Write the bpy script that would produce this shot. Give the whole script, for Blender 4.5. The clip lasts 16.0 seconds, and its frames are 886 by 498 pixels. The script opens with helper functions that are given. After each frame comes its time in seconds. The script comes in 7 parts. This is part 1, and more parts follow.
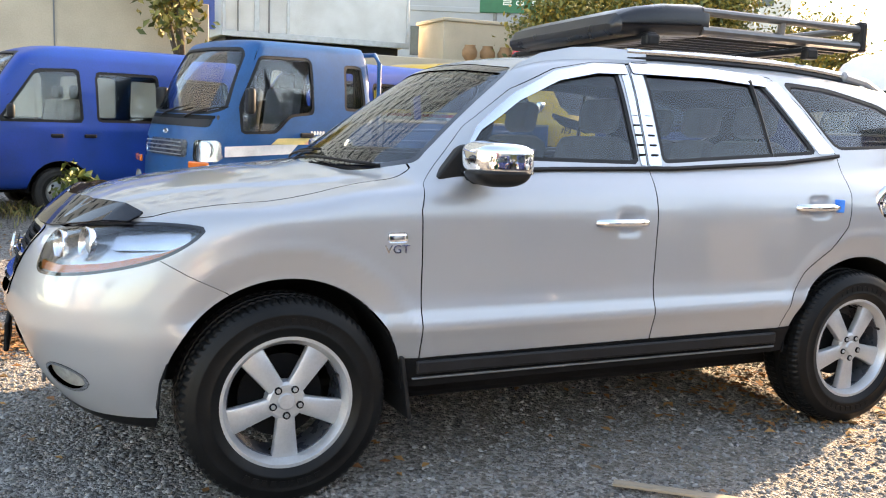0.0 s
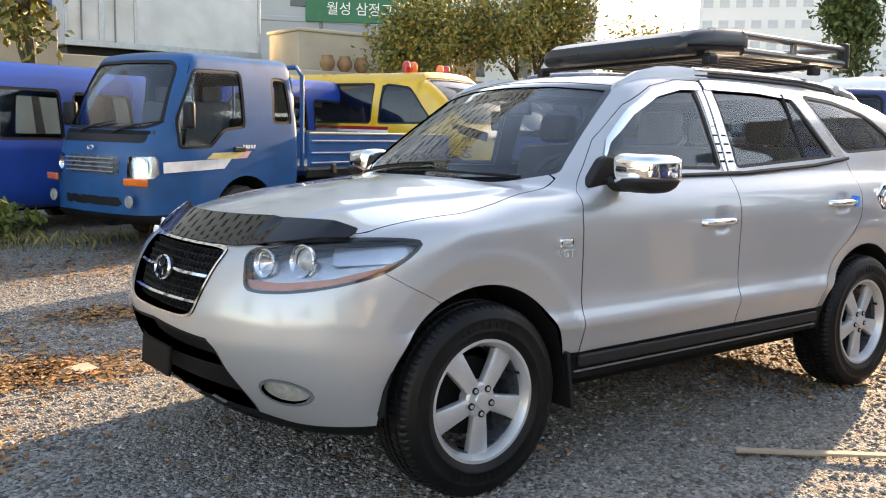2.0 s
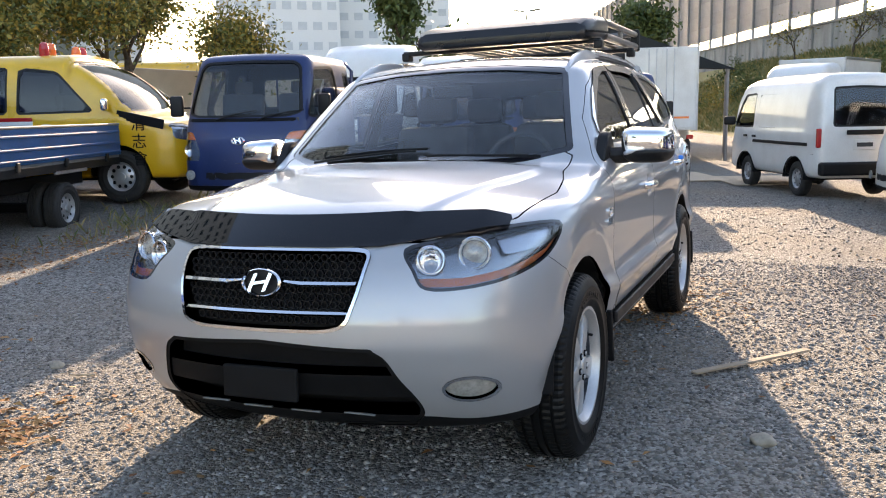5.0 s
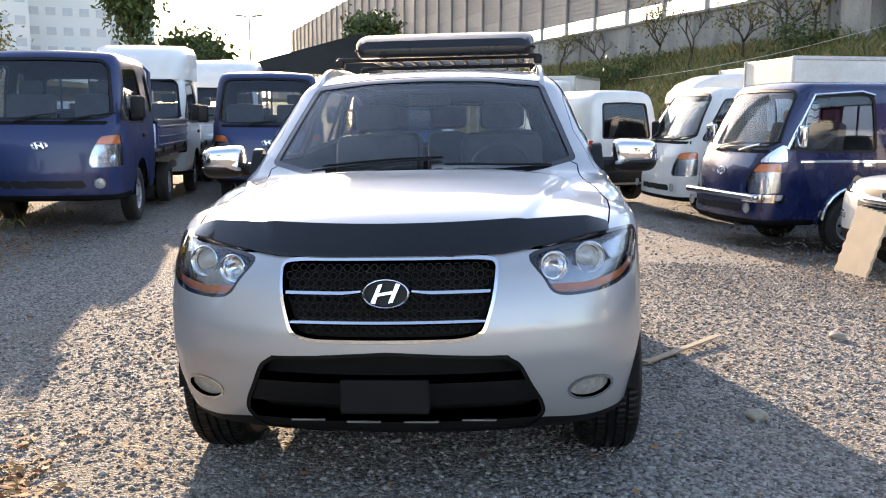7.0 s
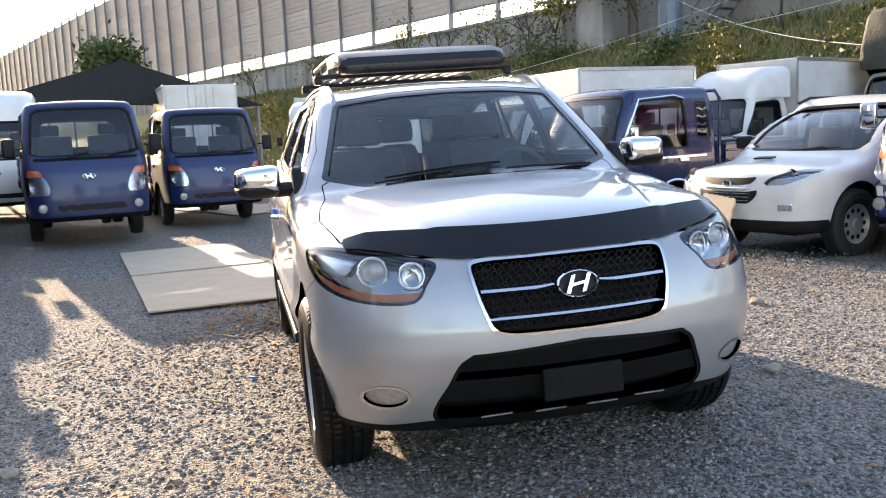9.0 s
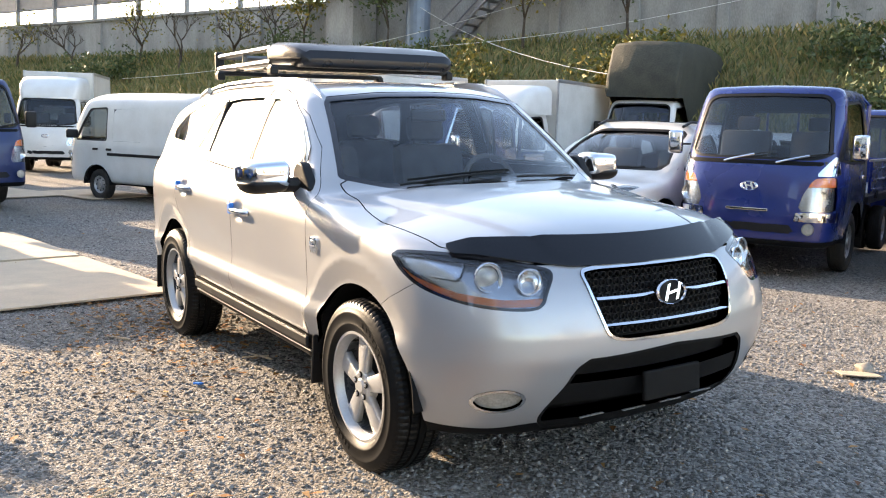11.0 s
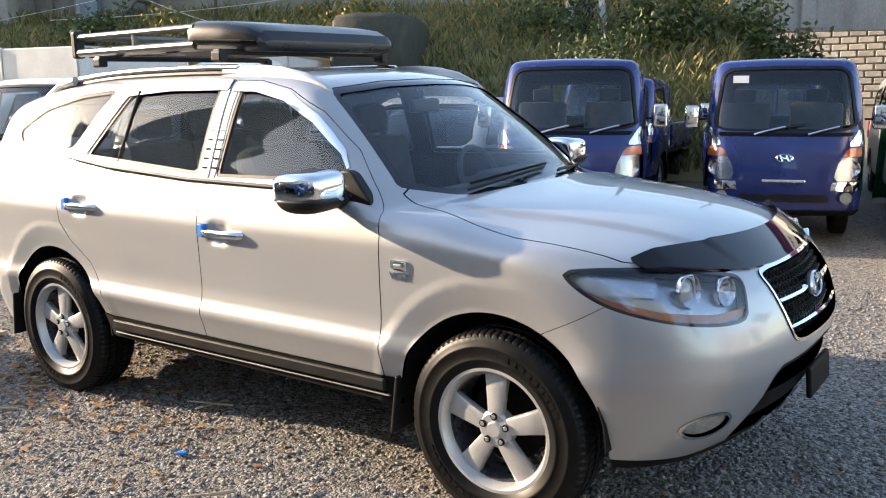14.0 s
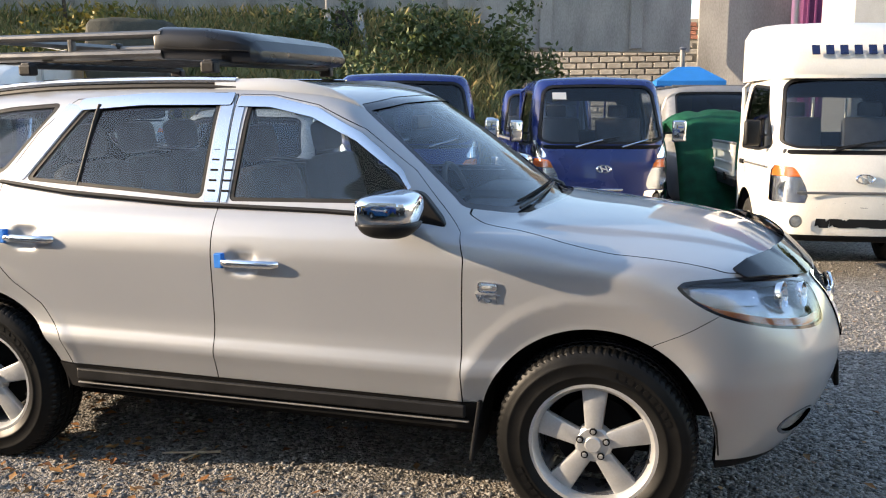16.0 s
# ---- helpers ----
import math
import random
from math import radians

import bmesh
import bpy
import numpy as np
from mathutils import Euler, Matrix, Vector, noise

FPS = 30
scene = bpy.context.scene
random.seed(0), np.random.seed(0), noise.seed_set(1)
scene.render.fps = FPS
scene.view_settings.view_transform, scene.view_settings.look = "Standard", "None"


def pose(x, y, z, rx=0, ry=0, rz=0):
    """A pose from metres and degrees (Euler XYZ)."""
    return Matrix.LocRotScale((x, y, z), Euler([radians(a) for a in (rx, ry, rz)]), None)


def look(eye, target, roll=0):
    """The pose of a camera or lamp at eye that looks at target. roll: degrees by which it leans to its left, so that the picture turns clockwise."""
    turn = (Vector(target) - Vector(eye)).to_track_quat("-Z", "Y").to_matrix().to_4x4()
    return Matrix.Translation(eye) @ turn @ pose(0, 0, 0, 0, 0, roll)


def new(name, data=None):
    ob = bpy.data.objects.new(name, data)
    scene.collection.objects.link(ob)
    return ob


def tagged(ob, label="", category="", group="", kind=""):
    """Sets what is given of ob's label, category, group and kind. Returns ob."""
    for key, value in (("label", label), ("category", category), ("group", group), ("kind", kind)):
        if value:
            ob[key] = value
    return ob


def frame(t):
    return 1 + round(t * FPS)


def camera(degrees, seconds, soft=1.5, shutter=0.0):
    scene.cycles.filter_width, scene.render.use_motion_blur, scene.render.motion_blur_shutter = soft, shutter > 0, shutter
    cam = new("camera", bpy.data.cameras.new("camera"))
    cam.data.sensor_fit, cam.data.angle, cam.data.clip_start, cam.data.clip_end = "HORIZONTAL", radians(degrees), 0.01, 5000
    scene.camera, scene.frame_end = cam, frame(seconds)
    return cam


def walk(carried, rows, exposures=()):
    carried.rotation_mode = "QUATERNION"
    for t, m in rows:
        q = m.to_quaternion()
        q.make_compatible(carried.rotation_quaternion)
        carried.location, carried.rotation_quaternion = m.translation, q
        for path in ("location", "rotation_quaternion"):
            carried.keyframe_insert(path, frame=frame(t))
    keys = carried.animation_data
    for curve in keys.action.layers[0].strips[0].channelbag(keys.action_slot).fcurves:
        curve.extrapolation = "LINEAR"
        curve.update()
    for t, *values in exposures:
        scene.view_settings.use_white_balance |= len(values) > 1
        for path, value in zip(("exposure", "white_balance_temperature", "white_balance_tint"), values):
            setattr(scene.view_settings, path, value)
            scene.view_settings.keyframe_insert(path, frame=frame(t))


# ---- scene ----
cam = camera(53.5, 16.0, soft=1.1)
PATH = [
    (0, (-2.062, -3.789, 1.386), (-1.257, -1.983, 1.084), 2.3),
    (0.5, (-2.387, -3.729, 1.389), (-1.486, -1.968, 1.094), 2.2),
    (1, (-2.68, -3.577, 1.38), (-1.696, -1.86, 1.092), 2.5),
    (1.5, (-3.044, -3.479, 1.377), (-1.973, -1.813, 1.097), 1.7),
    (2, (-3.347, -3.331, 1.374), (-2.164, -1.741, 1.103), 1.4),
    (2.5, (-3.618, -3.081, 1.366), (-2.341, -1.565, 1.095), 1.3),
    (3, (-3.913, -2.855, 1.379), (-2.47, -1.498, 1.102), 2.5),
    (3.5, (-4.061, -2.553, 1.376), (-2.538, -1.29, 1.081), -0.0),
    (4, (-4.263, -2.284, 1.367), (-2.604, -1.206, 1.073), 2.2),
    (4.2, (-4.36, -2.183, 1.382), (-2.657, -1.178, 1.083), 1.6),
    (6.3, (-4.893, -0.89, 1.393), (-2.974, -0.419, 1.085), -0.3),
    (6.5, (-4.915, -0.757, 1.398), (-2.981, -0.353, 1.088), 0.3),
    (7, (-5.039, -0.406, 1.4), (-3.067, -0.256, 1.103), 0.3),
    (7.5, (-5.053, -0.055, 1.365), (-3.073, -0.051, 1.086), -0.8),
    (8, (-5.085, 0.328, 1.368), (-3.118, 0.087, 1.095), 2.3),
    (8.2, (-5.11, 0.482, 1.364), (-3.147, 0.207, 1.097), 1.0),
    (10.3, (-4.796, 2.068, 1.408), (-3.003, 1.226, 1.133), 0.2),
    (10.5, (-4.715, 2.182, 1.418), (-2.968, 1.25, 1.139), 2.0),
    (11, (-4.548, 2.508, 1.416), (-2.872, 1.451, 1.143), 1.7),
    (11.5, (-4.322, 2.764, 1.404), (-2.754, 1.551, 1.14), 2.1),
    (11.6, (-4.25, 2.792, 1.44), (-2.667, 1.604, 1.153), 0.2),
    (12, (-4.034, 2.926, 1.449), (-2.531, 1.641, 1.15), 0.4),
    (12.5, (-3.755, 3.085, 1.475), (-2.319, 1.729, 1.162), 0.2),
    (13, (-3.477, 3.147, 1.458), (-2.118, 1.714, 1.146), -0.2),
    (13.5, (-3.214, 3.253, 1.478), (-1.935, 1.75, 1.151), 0.6),
    (14, (-2.95, 3.431, 1.494), (-1.805, 1.824, 1.165), -0.3),
    (14.5, (-2.642, 3.508, 1.487), (-1.62, 1.821, 1.157), -1.4),
    (15, (-2.345, 3.67, 1.482), (-1.452, 1.907, 1.177), -1.9),
    (15.5, (-2.058, 3.851, 1.511), (-1.333, 2.012, 1.207), -0.7),
    (16, (-1.724, 3.947, 1.521), (-1.145, 2.057, 1.216), 0.1),
]
walk(cam, [(t, look(eye, target, roll)) for t, eye, target, roll in PATH],
     [(0, 2.78, 8400, 17), (1.5, 2.56, 8500, 17), (3.5, 2.04, 7900, 17), (7, 2.12, 7300, 17), (8.2, 2.12, 7300, 17), (10.5, 2.38, 7600, 16), (11.5, 2.2, 7500, 15), (13, 2.04, 7200, 14), (16, 1.7, 7000, 13)])

# ---- light: low late-afternoon sun and sky ----
SUN_AZ, SUN_EL = radians(17.0), radians(16.0)
SUN = Vector((math.cos(SUN_EL) * math.cos(SUN_AZ), math.cos(SUN_EL) * math.sin(SUN_AZ), math.sin(SUN_EL)))
world = bpy.data.worlds.new("sky")
scene.world = world
world.use_nodes = True
wn = world.node_tree
sky = wn.nodes.new("ShaderNodeTexSky")
sky.sky_type, sky.sun_disc = "NISHITA", False
sky.sun_elevation, sky.sun_rotation = SUN_EL, radians(90) - SUN_AZ
sky.air_density, sky.dust_density, sky.ozone_density = 1.0, 1.0, 1.4
wn.links.new(sky.outputs[0], wn.nodes["Background"].inputs[0])
wn.nodes["Background"].inputs[1].default_value = 0.15
sun = new("sun", bpy.data.lights.new("sun", "SUN"))
sun.data.energy, sun.data.angle, sun.data.color = 3.45, radians(0.6), (1.0, 0.83, 0.62)
sun.matrix_world = look(SUN * 60, (0, 0, 0))


# ---- small tools ----
def part(name, bm, material, parent=None, label=""):
    """Link a bmesh as one mesh object, under a thing or a part."""
    me = bpy.data.meshes.new(name)
    bm.to_mesh(me)
    bm.free()
    ob = new(name, me)
    if material:
        me.materials.append(material)
    if parent:
        ob.parent = parent
    if label:
        ob["label"] = label
    return ob


def thing(name, label, category, m=None, group="", kind=""):
    ob = new(name)
    ob.empty_display_size = 0.2
    if m is not None:
        ob.matrix_world = m
    return tagged(ob, label, category, group, kind)


def smooth(ob, angle=40):
    for p in ob.data.polygons:
        p.use_smooth = True
    if angle:
        ob.data.set_sharp_from_angle(angle=radians(angle))
    return ob


def box(sx, sy, sz, at=(0, 0, 0), bevel=0.0, rot=(0, 0, 0), segs=2, bm=None):
    own = bmesh.new()
    bmesh.ops.create_cube(own, size=1)
    bmesh.ops.scale(own, vec=(sx, sy, sz), verts=own.verts)
    if bevel:
        bmesh.ops.bevel(own, geom=own.edges[:], offset=bevel, segments=segs, affect="EDGES", profile=0.5)
    bmesh.ops.transform(own, matrix=pose(*at, *rot), verts=own.verts)
    return join(bm, own)


def join(bm, own):
    if bm is None:
        return own
    tmp = bpy.data.meshes.new("tmp")
    own.to_mesh(tmp)
    own.free()
    bm.from_mesh(tmp)
    bpy.data.meshes.remove(tmp)
    return bm


def lathe(profile, n=32, axis="Y", at=(0, 0, 0), bm=None, arc=360, close=False):
    """Turn (radius, height) pairs round an axis."""
    own = bmesh.new()
    rings = []
    m = n if arc == 360 else n + 1
    for i in range(m):
        a = radians(arc) * i / n
        ring = []
        for r, h in profile:
            p = (r * math.cos(a), h, r * math.sin(a)) if axis == "Y" else (r * math.cos(a), r * math.sin(a), h) if axis == "Z" else (h, r * math.cos(a), r * math.sin(a))
            ring.append(own.verts.new(Vector(p) + Vector(at)))
        rings.append(ring)
    k = len(profile)
    for i in range(n):
        a, b = rings[i], rings[(i + 1) % m]
        for j in range(k if close else k - 1):
            own.faces.new((a[j], a[(j + 1) % k], b[(j + 1) % k], b[j]))
    bmesh.ops.remove_doubles(own, verts=own.verts, dist=1e-5)
    bmesh.ops.recalc_face_normals(own, faces=own.faces)
    return join(bm, own)


def tube(points, r, n=8, bm=None, taper=None):
    """A round bar along points, with capped ends."""
    own = bmesh.new() if bm is None else bm
    pts = [Vector(p) for p in points]
    rings = []
    for i, p in enumerate(pts):
        d = (pts[min(i + 1, len(pts) - 1)] - pts[max(i - 1, 0)]).normalized()
        side = d.cross(Vector((0, 0, 1)) if abs(d.z) < 0.9 else Vector((1, 0, 0))).normalized()
        up = side.cross(d)
        rr = r if taper is None else r + (taper - r) * i / (len(pts) - 1)
        rings.append([own.verts.new(p + (side * math.cos(2 * math.pi * j / n) + up * math.sin(2 * math.pi * j / n)) * rr) for j in range(n)])
    for a, b in zip(rings, rings[1:]):
        for j in range(n):
            own.faces.new((a[j], b[j], b[(j + 1) % n], a[(j + 1) % n]))
    own.faces.new(rings[0])
    own.faces.new(rings[-1][::-1])
    return own


def prism(outline, depth, m=None, bevel=0.0, bm=None):
    """A flat outline in x and y, given depth along z."""
    own = bmesh.new()
    f = own.faces.new([own.verts.new((x, y, 0)) for x, y in outline])
    f.normal_update()
    if f.normal.z > 0:
        f.normal_flip()
    ext = bmesh.ops.extrude_face_region(own, geom=[f])
    bmesh.ops.translate(own, vec=(0, 0, depth), verts=[v for v in ext["geom"] if isinstance(v, bmesh.types.BMVert)])
    bmesh.ops.recalc_face_normals(own, faces=own.faces)
    if bevel:
        bmesh.ops.bevel(own, geom=own.edges[:], offset=bevel, segments=2, affect="EDGES", profile=0.5)
    if m is not None:
        bmesh.ops.transform(own, matrix=m, verts=own.verts)
    return join(bm, own)


def curve1(pts):
    """A smooth curve through (x, y) pairs that never overshoots."""
    xs, ys = np.array(pts, float).T
    h = np.diff(xs)
    d = np.diff(ys) / h
    m = np.zeros(len(xs))
    for i in range(1, len(xs) - 1):
        if d[i - 1] * d[i] > 0:
            w1, w2 = 2 * h[i] + h[i - 1], h[i] + 2 * h[i - 1]
            m[i] = (w1 + w2) / (w1 / d[i - 1] + w2 / d[i])
    m[0], m[-1] = d[0], d[-1]

    def fn(x):
        x = np.asarray(x, float)
        i = np.clip(np.searchsorted(xs, x) - 1, 0, len(h) - 1)
        t = np.clip((x - xs[i]) / h[i], 0, 1)
        y = (1 + 2 * t) * (1 - t) ** 2 * ys[i] + t * (1 - t) ** 2 * h[i] * m[i] + t * t * (3 - 2 * t) * ys[i + 1] + t * t * (t - 1) * h[i] * m[i + 1]
        return y + np.where(x < xs[0], (x - xs[0]) * m[0], 0) + np.where(x > xs[-1], (x - xs[-1]) * m[-1], 0)
    return fn


def const(v):
    return lambda x: np.full_like(np.asarray(x, float), v)


def outline(pts, n=6):
    """A closed smooth outline through points."""
    p = np.array(pts, float)
    out = []
    for i in range(len(p)):
        a, b, c, d = p[i - 1], p[i], p[(i + 1) % len(p)], p[(i + 2) % len(p)]
        for k in range(n):
            t = k / n
            out.append(0.5 * (2 * b + (c - a) * t + (2 * a - 5 * b + 4 * c - d) * t * t + (3 * b - a - 3 * c + d) * t ** 3))
    return np.array(out)


def rounded(pts, r, n=5):
    """A closed outline with its corners rounded."""
    out = []
    p = [Vector(q) for q in pts]
    for i, b in enumerate(p):
        a, c = p[i - 1], p[(i + 1) % len(p)]
        e1, e2 = (a - b), (c - b)
        k = min(r, e1.length * 0.45, e2.length * 0.45)
        s, e = b + e1.normalized() * k, b + e2.normalized() * k
        for j in range(n + 1):
            t = j / n
            out.append(tuple(s * (1 - t) ** 2 + b * 2 * t * (1 - t) + e * t * t))
    return out


def inside(poly):
    """Signed distance to a closed outline, negative inside."""
    p = np.array(poly, float)
    q = np.roll(p, -1, 0)

    def fn(u, v):
        best = np.full(u.shape, 1e9)
        odd = np.zeros(u.shape, bool)
        for (ax, ay), (bx, by) in zip(p, q):
            ex, ey = bx - ax, by - ay
            t = np.clip(((u - ax) * ex + (v - ay) * ey) / (ex * ex + ey * ey + 1e-12), 0, 1)
            best = np.minimum(best, (u - ax - t * ex) ** 2 + (v - ay - t * ey) ** 2)
            hit = ((ay > v) != (by > v)) & (u < (bx - ax) * (v - ay) / (by - ay + 1e-12) + ax)
            odd ^= hit
        best = np.sqrt(best)
        return np.where(odd, -best, best)
    return fn


def near(line):
    """Distance to an open line."""
    p = np.array(line, float)

    def fn(u, v):
        best = np.full(u.shape, 1e9)
        for (ax, ay), (bx, by) in zip(p, p[1:]):
            ex, ey = bx - ax, by - ay
            t = np.clip(((u - ax) * ex + (v - ay) * ey) / (ex * ex + ey * ey + 1e-12), 0, 1)
            best = np.minimum(best, (u - ax - t * ex) ** 2 + (v - ay - t * ey) ** 2)
        return np.sqrt(best)
    return fn


class Shell:
    """A smooth vehicle body: side, top, front, rear and floor surfaces, blended where they meet. The front looks to -x."""

    def __init__(self, side, taper, top, crown, front, bow, rear, rbow, floor, k=0.03, shift=None, extra=None, dome=None):
        self.key = None
        self.s = dict(side=curve1(side), taper=curve1(taper), top=curve1(top), crown=crown, front=curve1(front), bow=bow, rear=curve1(rear), rbow=rbow, floor=floor, k=k, shift=shift or (lambda x: 0 * x), extra=extra or (lambda x, a, z: 0), dome=dome or (lambda x, a: 0))

    def field(self, v):
        s = self.s
        x, a, z = v[:, 0], np.abs(v[:, 1]), v[:, 2]
        xs = x - s["shift"](x) * a * a
        slope = (s["top"](xs + 0.01) - s["top"](xs - 0.01)) / 0.02
        vals = np.stack([
            a - s["side"](z) + s["taper"](x) - s["extra"](x, a, z),
            (z - s["top"](xs) + s["crown"](x) * a * a - s["dome"](x, a)) / np.sqrt(1 + slope * slope),
            s["front"](z) + s["bow"](a) - x,
            x - s["rear"](z) + s["rbow"](a),
            s["floor"] - z])
        mx = vals.max(0)
        return mx + s["k"] * np.log(np.exp((vals - mx) / s["k"]).sum(0))

    def normals(self, v, e=0.004):
        g = np.stack([self.field(v + d) - self.field(v - d) for d in np.eye(3) * e], 1)
        return g / np.linalg.norm(g, axis=1, keepdims=True)

    made = {}

    def mesh(self, *res):
        """The whole skin as points, normals and triangles; alike shells are worked out once."""
        key = self.key and (self.key, res)
        if not key:
            return self.skin_grid(*res)
        if key not in Shell.made:
            Shell.made[key] = self.skin_grid(*res)
        return Shell.made[key]

    def skin_grid(self, xa, xb, zc, nx, ncap, nphi):
        cap = np.linspace(0, np.pi / 2, ncap + 1)[:-1]
        sx = np.r_[np.full(ncap, xa), np.linspace(xa, xb, nx), np.full(ncap, xb)]
        th = np.r_[cap, np.full(nx, np.pi / 2), np.pi / 2 + cap[1:], [np.pi]]
        th[0] = 0.004
        th[-1] = np.pi - 0.004
        phi = np.linspace(0, 2 * np.pi, nphi, endpoint=False) + np.pi / nphi
        S, P = np.meshgrid(np.arange(len(sx)), phi, indexing="ij")
        S, P = S.ravel(), P.ravel()
        d = np.stack([-np.cos(th[S]), np.sin(th[S]) * np.sin(P), -np.sin(th[S]) * np.cos(P)], 1)
        o = np.stack([sx[S], 0 * P, 0 * P + zc], 1)
        lo, hi = np.zeros(len(P)), np.full(len(P), 4.5)
        for _ in range(22):
            mid = (lo + hi) / 2
            neg = self.field(o + d * mid[:, None]) < 0
            lo, hi = np.where(neg, mid, lo), np.where(neg, hi, mid)
        v = o + d * ((lo + hi) / 2)[:, None]
        r = np.arange(len(sx) - 1)[:, None] * nphi
        c = np.arange(nphi)[None]
        a, b = (r + c).ravel(), (r + (c + 1) % nphi).ravel()
        t = np.concatenate([np.stack([a, a + nphi, b], 1), np.stack([b, a + nphi, b + nphi], 1)])
        first, last = np.arange(nphi), np.arange(nphi) + (len(sx) - 1) * nphi
        t = np.concatenate([t, np.stack([first * 0 + 0, first, np.roll(first, -1)], 1)[1:-1], np.stack([last * 0 + last[0], np.roll(last, -1), last], 1)[1:-1]])
        n = self.normals(v)
        fn = np.cross(v[t[:, 1]] - v[t[:, 0]], v[t[:, 2]] - v[t[:, 0]])
        flip = (fn * n[t[:, 0]]).sum(1) < 0
        t[flip] = t[flip][:, ::-1]
        return v, n, t


def pack(v, n, t):
    used, inv = np.unique(t.ravel(), return_inverse=True)
    return v[used], n[used], inv.reshape(-1, 3)


def cut(mesh, fn):
    """Cut a skin along the zero line of a field: the piece inside (negative) and the rest."""
    v, n, t = mesh
    if not len(t):
        return mesh, mesh
    d = fn(v)
    d = np.where(np.abs(d) < 1e-6, 1e-6, d)
    s = d > 0
    c = s[t].sum(1)
    mix = t[(c == 1) | (c == 2)]
    if not len(mix):
        return pack(v, n, t[c == 0]), pack(v, n, t[c == 3])
    sm = s[mix]
    lone = np.where(sm.sum(1) == 1, sm.argmax(1), (~sm).argmax(1))
    mix = np.take_along_axis(mix, (lone[:, None] + np.arange(3)) % 3, 1)
    a, b, e = mix.T
    edges = np.sort(np.concatenate([np.stack([a, b], 1), np.stack([a, e], 1)]), 1)
    u, inv = np.unique(edges, axis=0, return_inverse=True)
    inv = inv.ravel()
    w = (d[u[:, 0]] / (d[u[:, 0]] - d[u[:, 1]]))[:, None]
    v = np.concatenate([v, v[u[:, 0]] * (1 - w) + v[u[:, 1]] * w])
    nn = n[u[:, 0]] * (1 - w) + n[u[:, 1]] * w
    n = np.concatenate([n, nn / np.linalg.norm(nn, axis=1, keepdims=True)])
    ab, ae = len(s) + inv[:len(a)], len(s) + inv[len(a):]
    tri = np.stack([a, ab, ae], 1)
    quad = np.concatenate([np.stack([ab, b, e], 1), np.stack([ab, e, ae], 1)])
    pos = s[a]
    pos2 = np.r_[pos, pos]
    inn = np.concatenate([t[c == 0], tri[~pos], quad[pos2]])
    out = np.concatenate([t[c == 3], tri[pos], quad[~pos2]])
    return pack(v, n, inn), pack(v, n, out)


def skin(name, mesh, material, parent, off=0.0, thick=0.012, label="", lift=None, own_normals=False):
    """A cut piece of skin as an object, with thickness and closed edges."""
    v, n, t = mesh
    if len(t) == 0:
        return None
    v = v + n * (off if lift is None else lift(v)[:, None])
    e = np.sort(np.concatenate([t[:, :2], t[:, 1:], t[:, [2, 0]]]), 1)
    d = np.concatenate([t[:, :2], t[:, 1:], t[:, [2, 0]]])
    _, idx, cnt = np.unique(e, axis=0, return_index=True, return_counts=True)
    rim = d[idx[cnt == 1]]
    m = len(v)
    back = v - n * thick
    ra, rb = rim.T
    q = np.concatenate([v[ra], v[rb], back[rb], back[ra]])
    side = np.cross(v[rb] - v[ra], -n[ra])
    side /= np.linalg.norm(side, axis=1, keepdims=True) + 1e-9
    k = len(ra)
    i = np.arange(k) + 2 * m
    faces = np.concatenate([t, t[:, ::-1] + m, np.stack([i + k, i, i + 3 * k], 1), np.stack([i + k, i + 3 * k, i + 2 * k], 1)]).astype(np.int32)
    allv = np.concatenate([v, back, q]).astype(np.float32)
    alln = np.concatenate([n, -n, side, side, side, side])
    me = bpy.data.meshes.new(name)
    me.vertices.add(len(allv))
    me.vertices.foreach_set("co", allv.ravel())
    me.loops.add(faces.size)
    me.loops.foreach_set("vertex_index", faces.ravel())
    me.polygons.add(len(faces))
    me.polygons.foreach_set("loop_start", np.arange(0, faces.size, 3, dtype=np.int32))
    me.polygons.foreach_set("loop_total", np.full(len(faces), 3, np.int32))
    me.polygons.foreach_set("use_smooth", np.ones(len(faces), bool))
    me.update(calc_edges=True)
    if not own_normals:
        me.normals_split_custom_set_from_vertices(alln.tolist())
    if material:
        me.materials.append(material)
    ob = new(name, me)
    ob.parent = parent
    if label:
        ob["label"] = label
    return ob


def sides(mesh):
    """The two halves of a piece: at -y and at +y."""
    return cut(mesh, lambda v: v[:, 1])


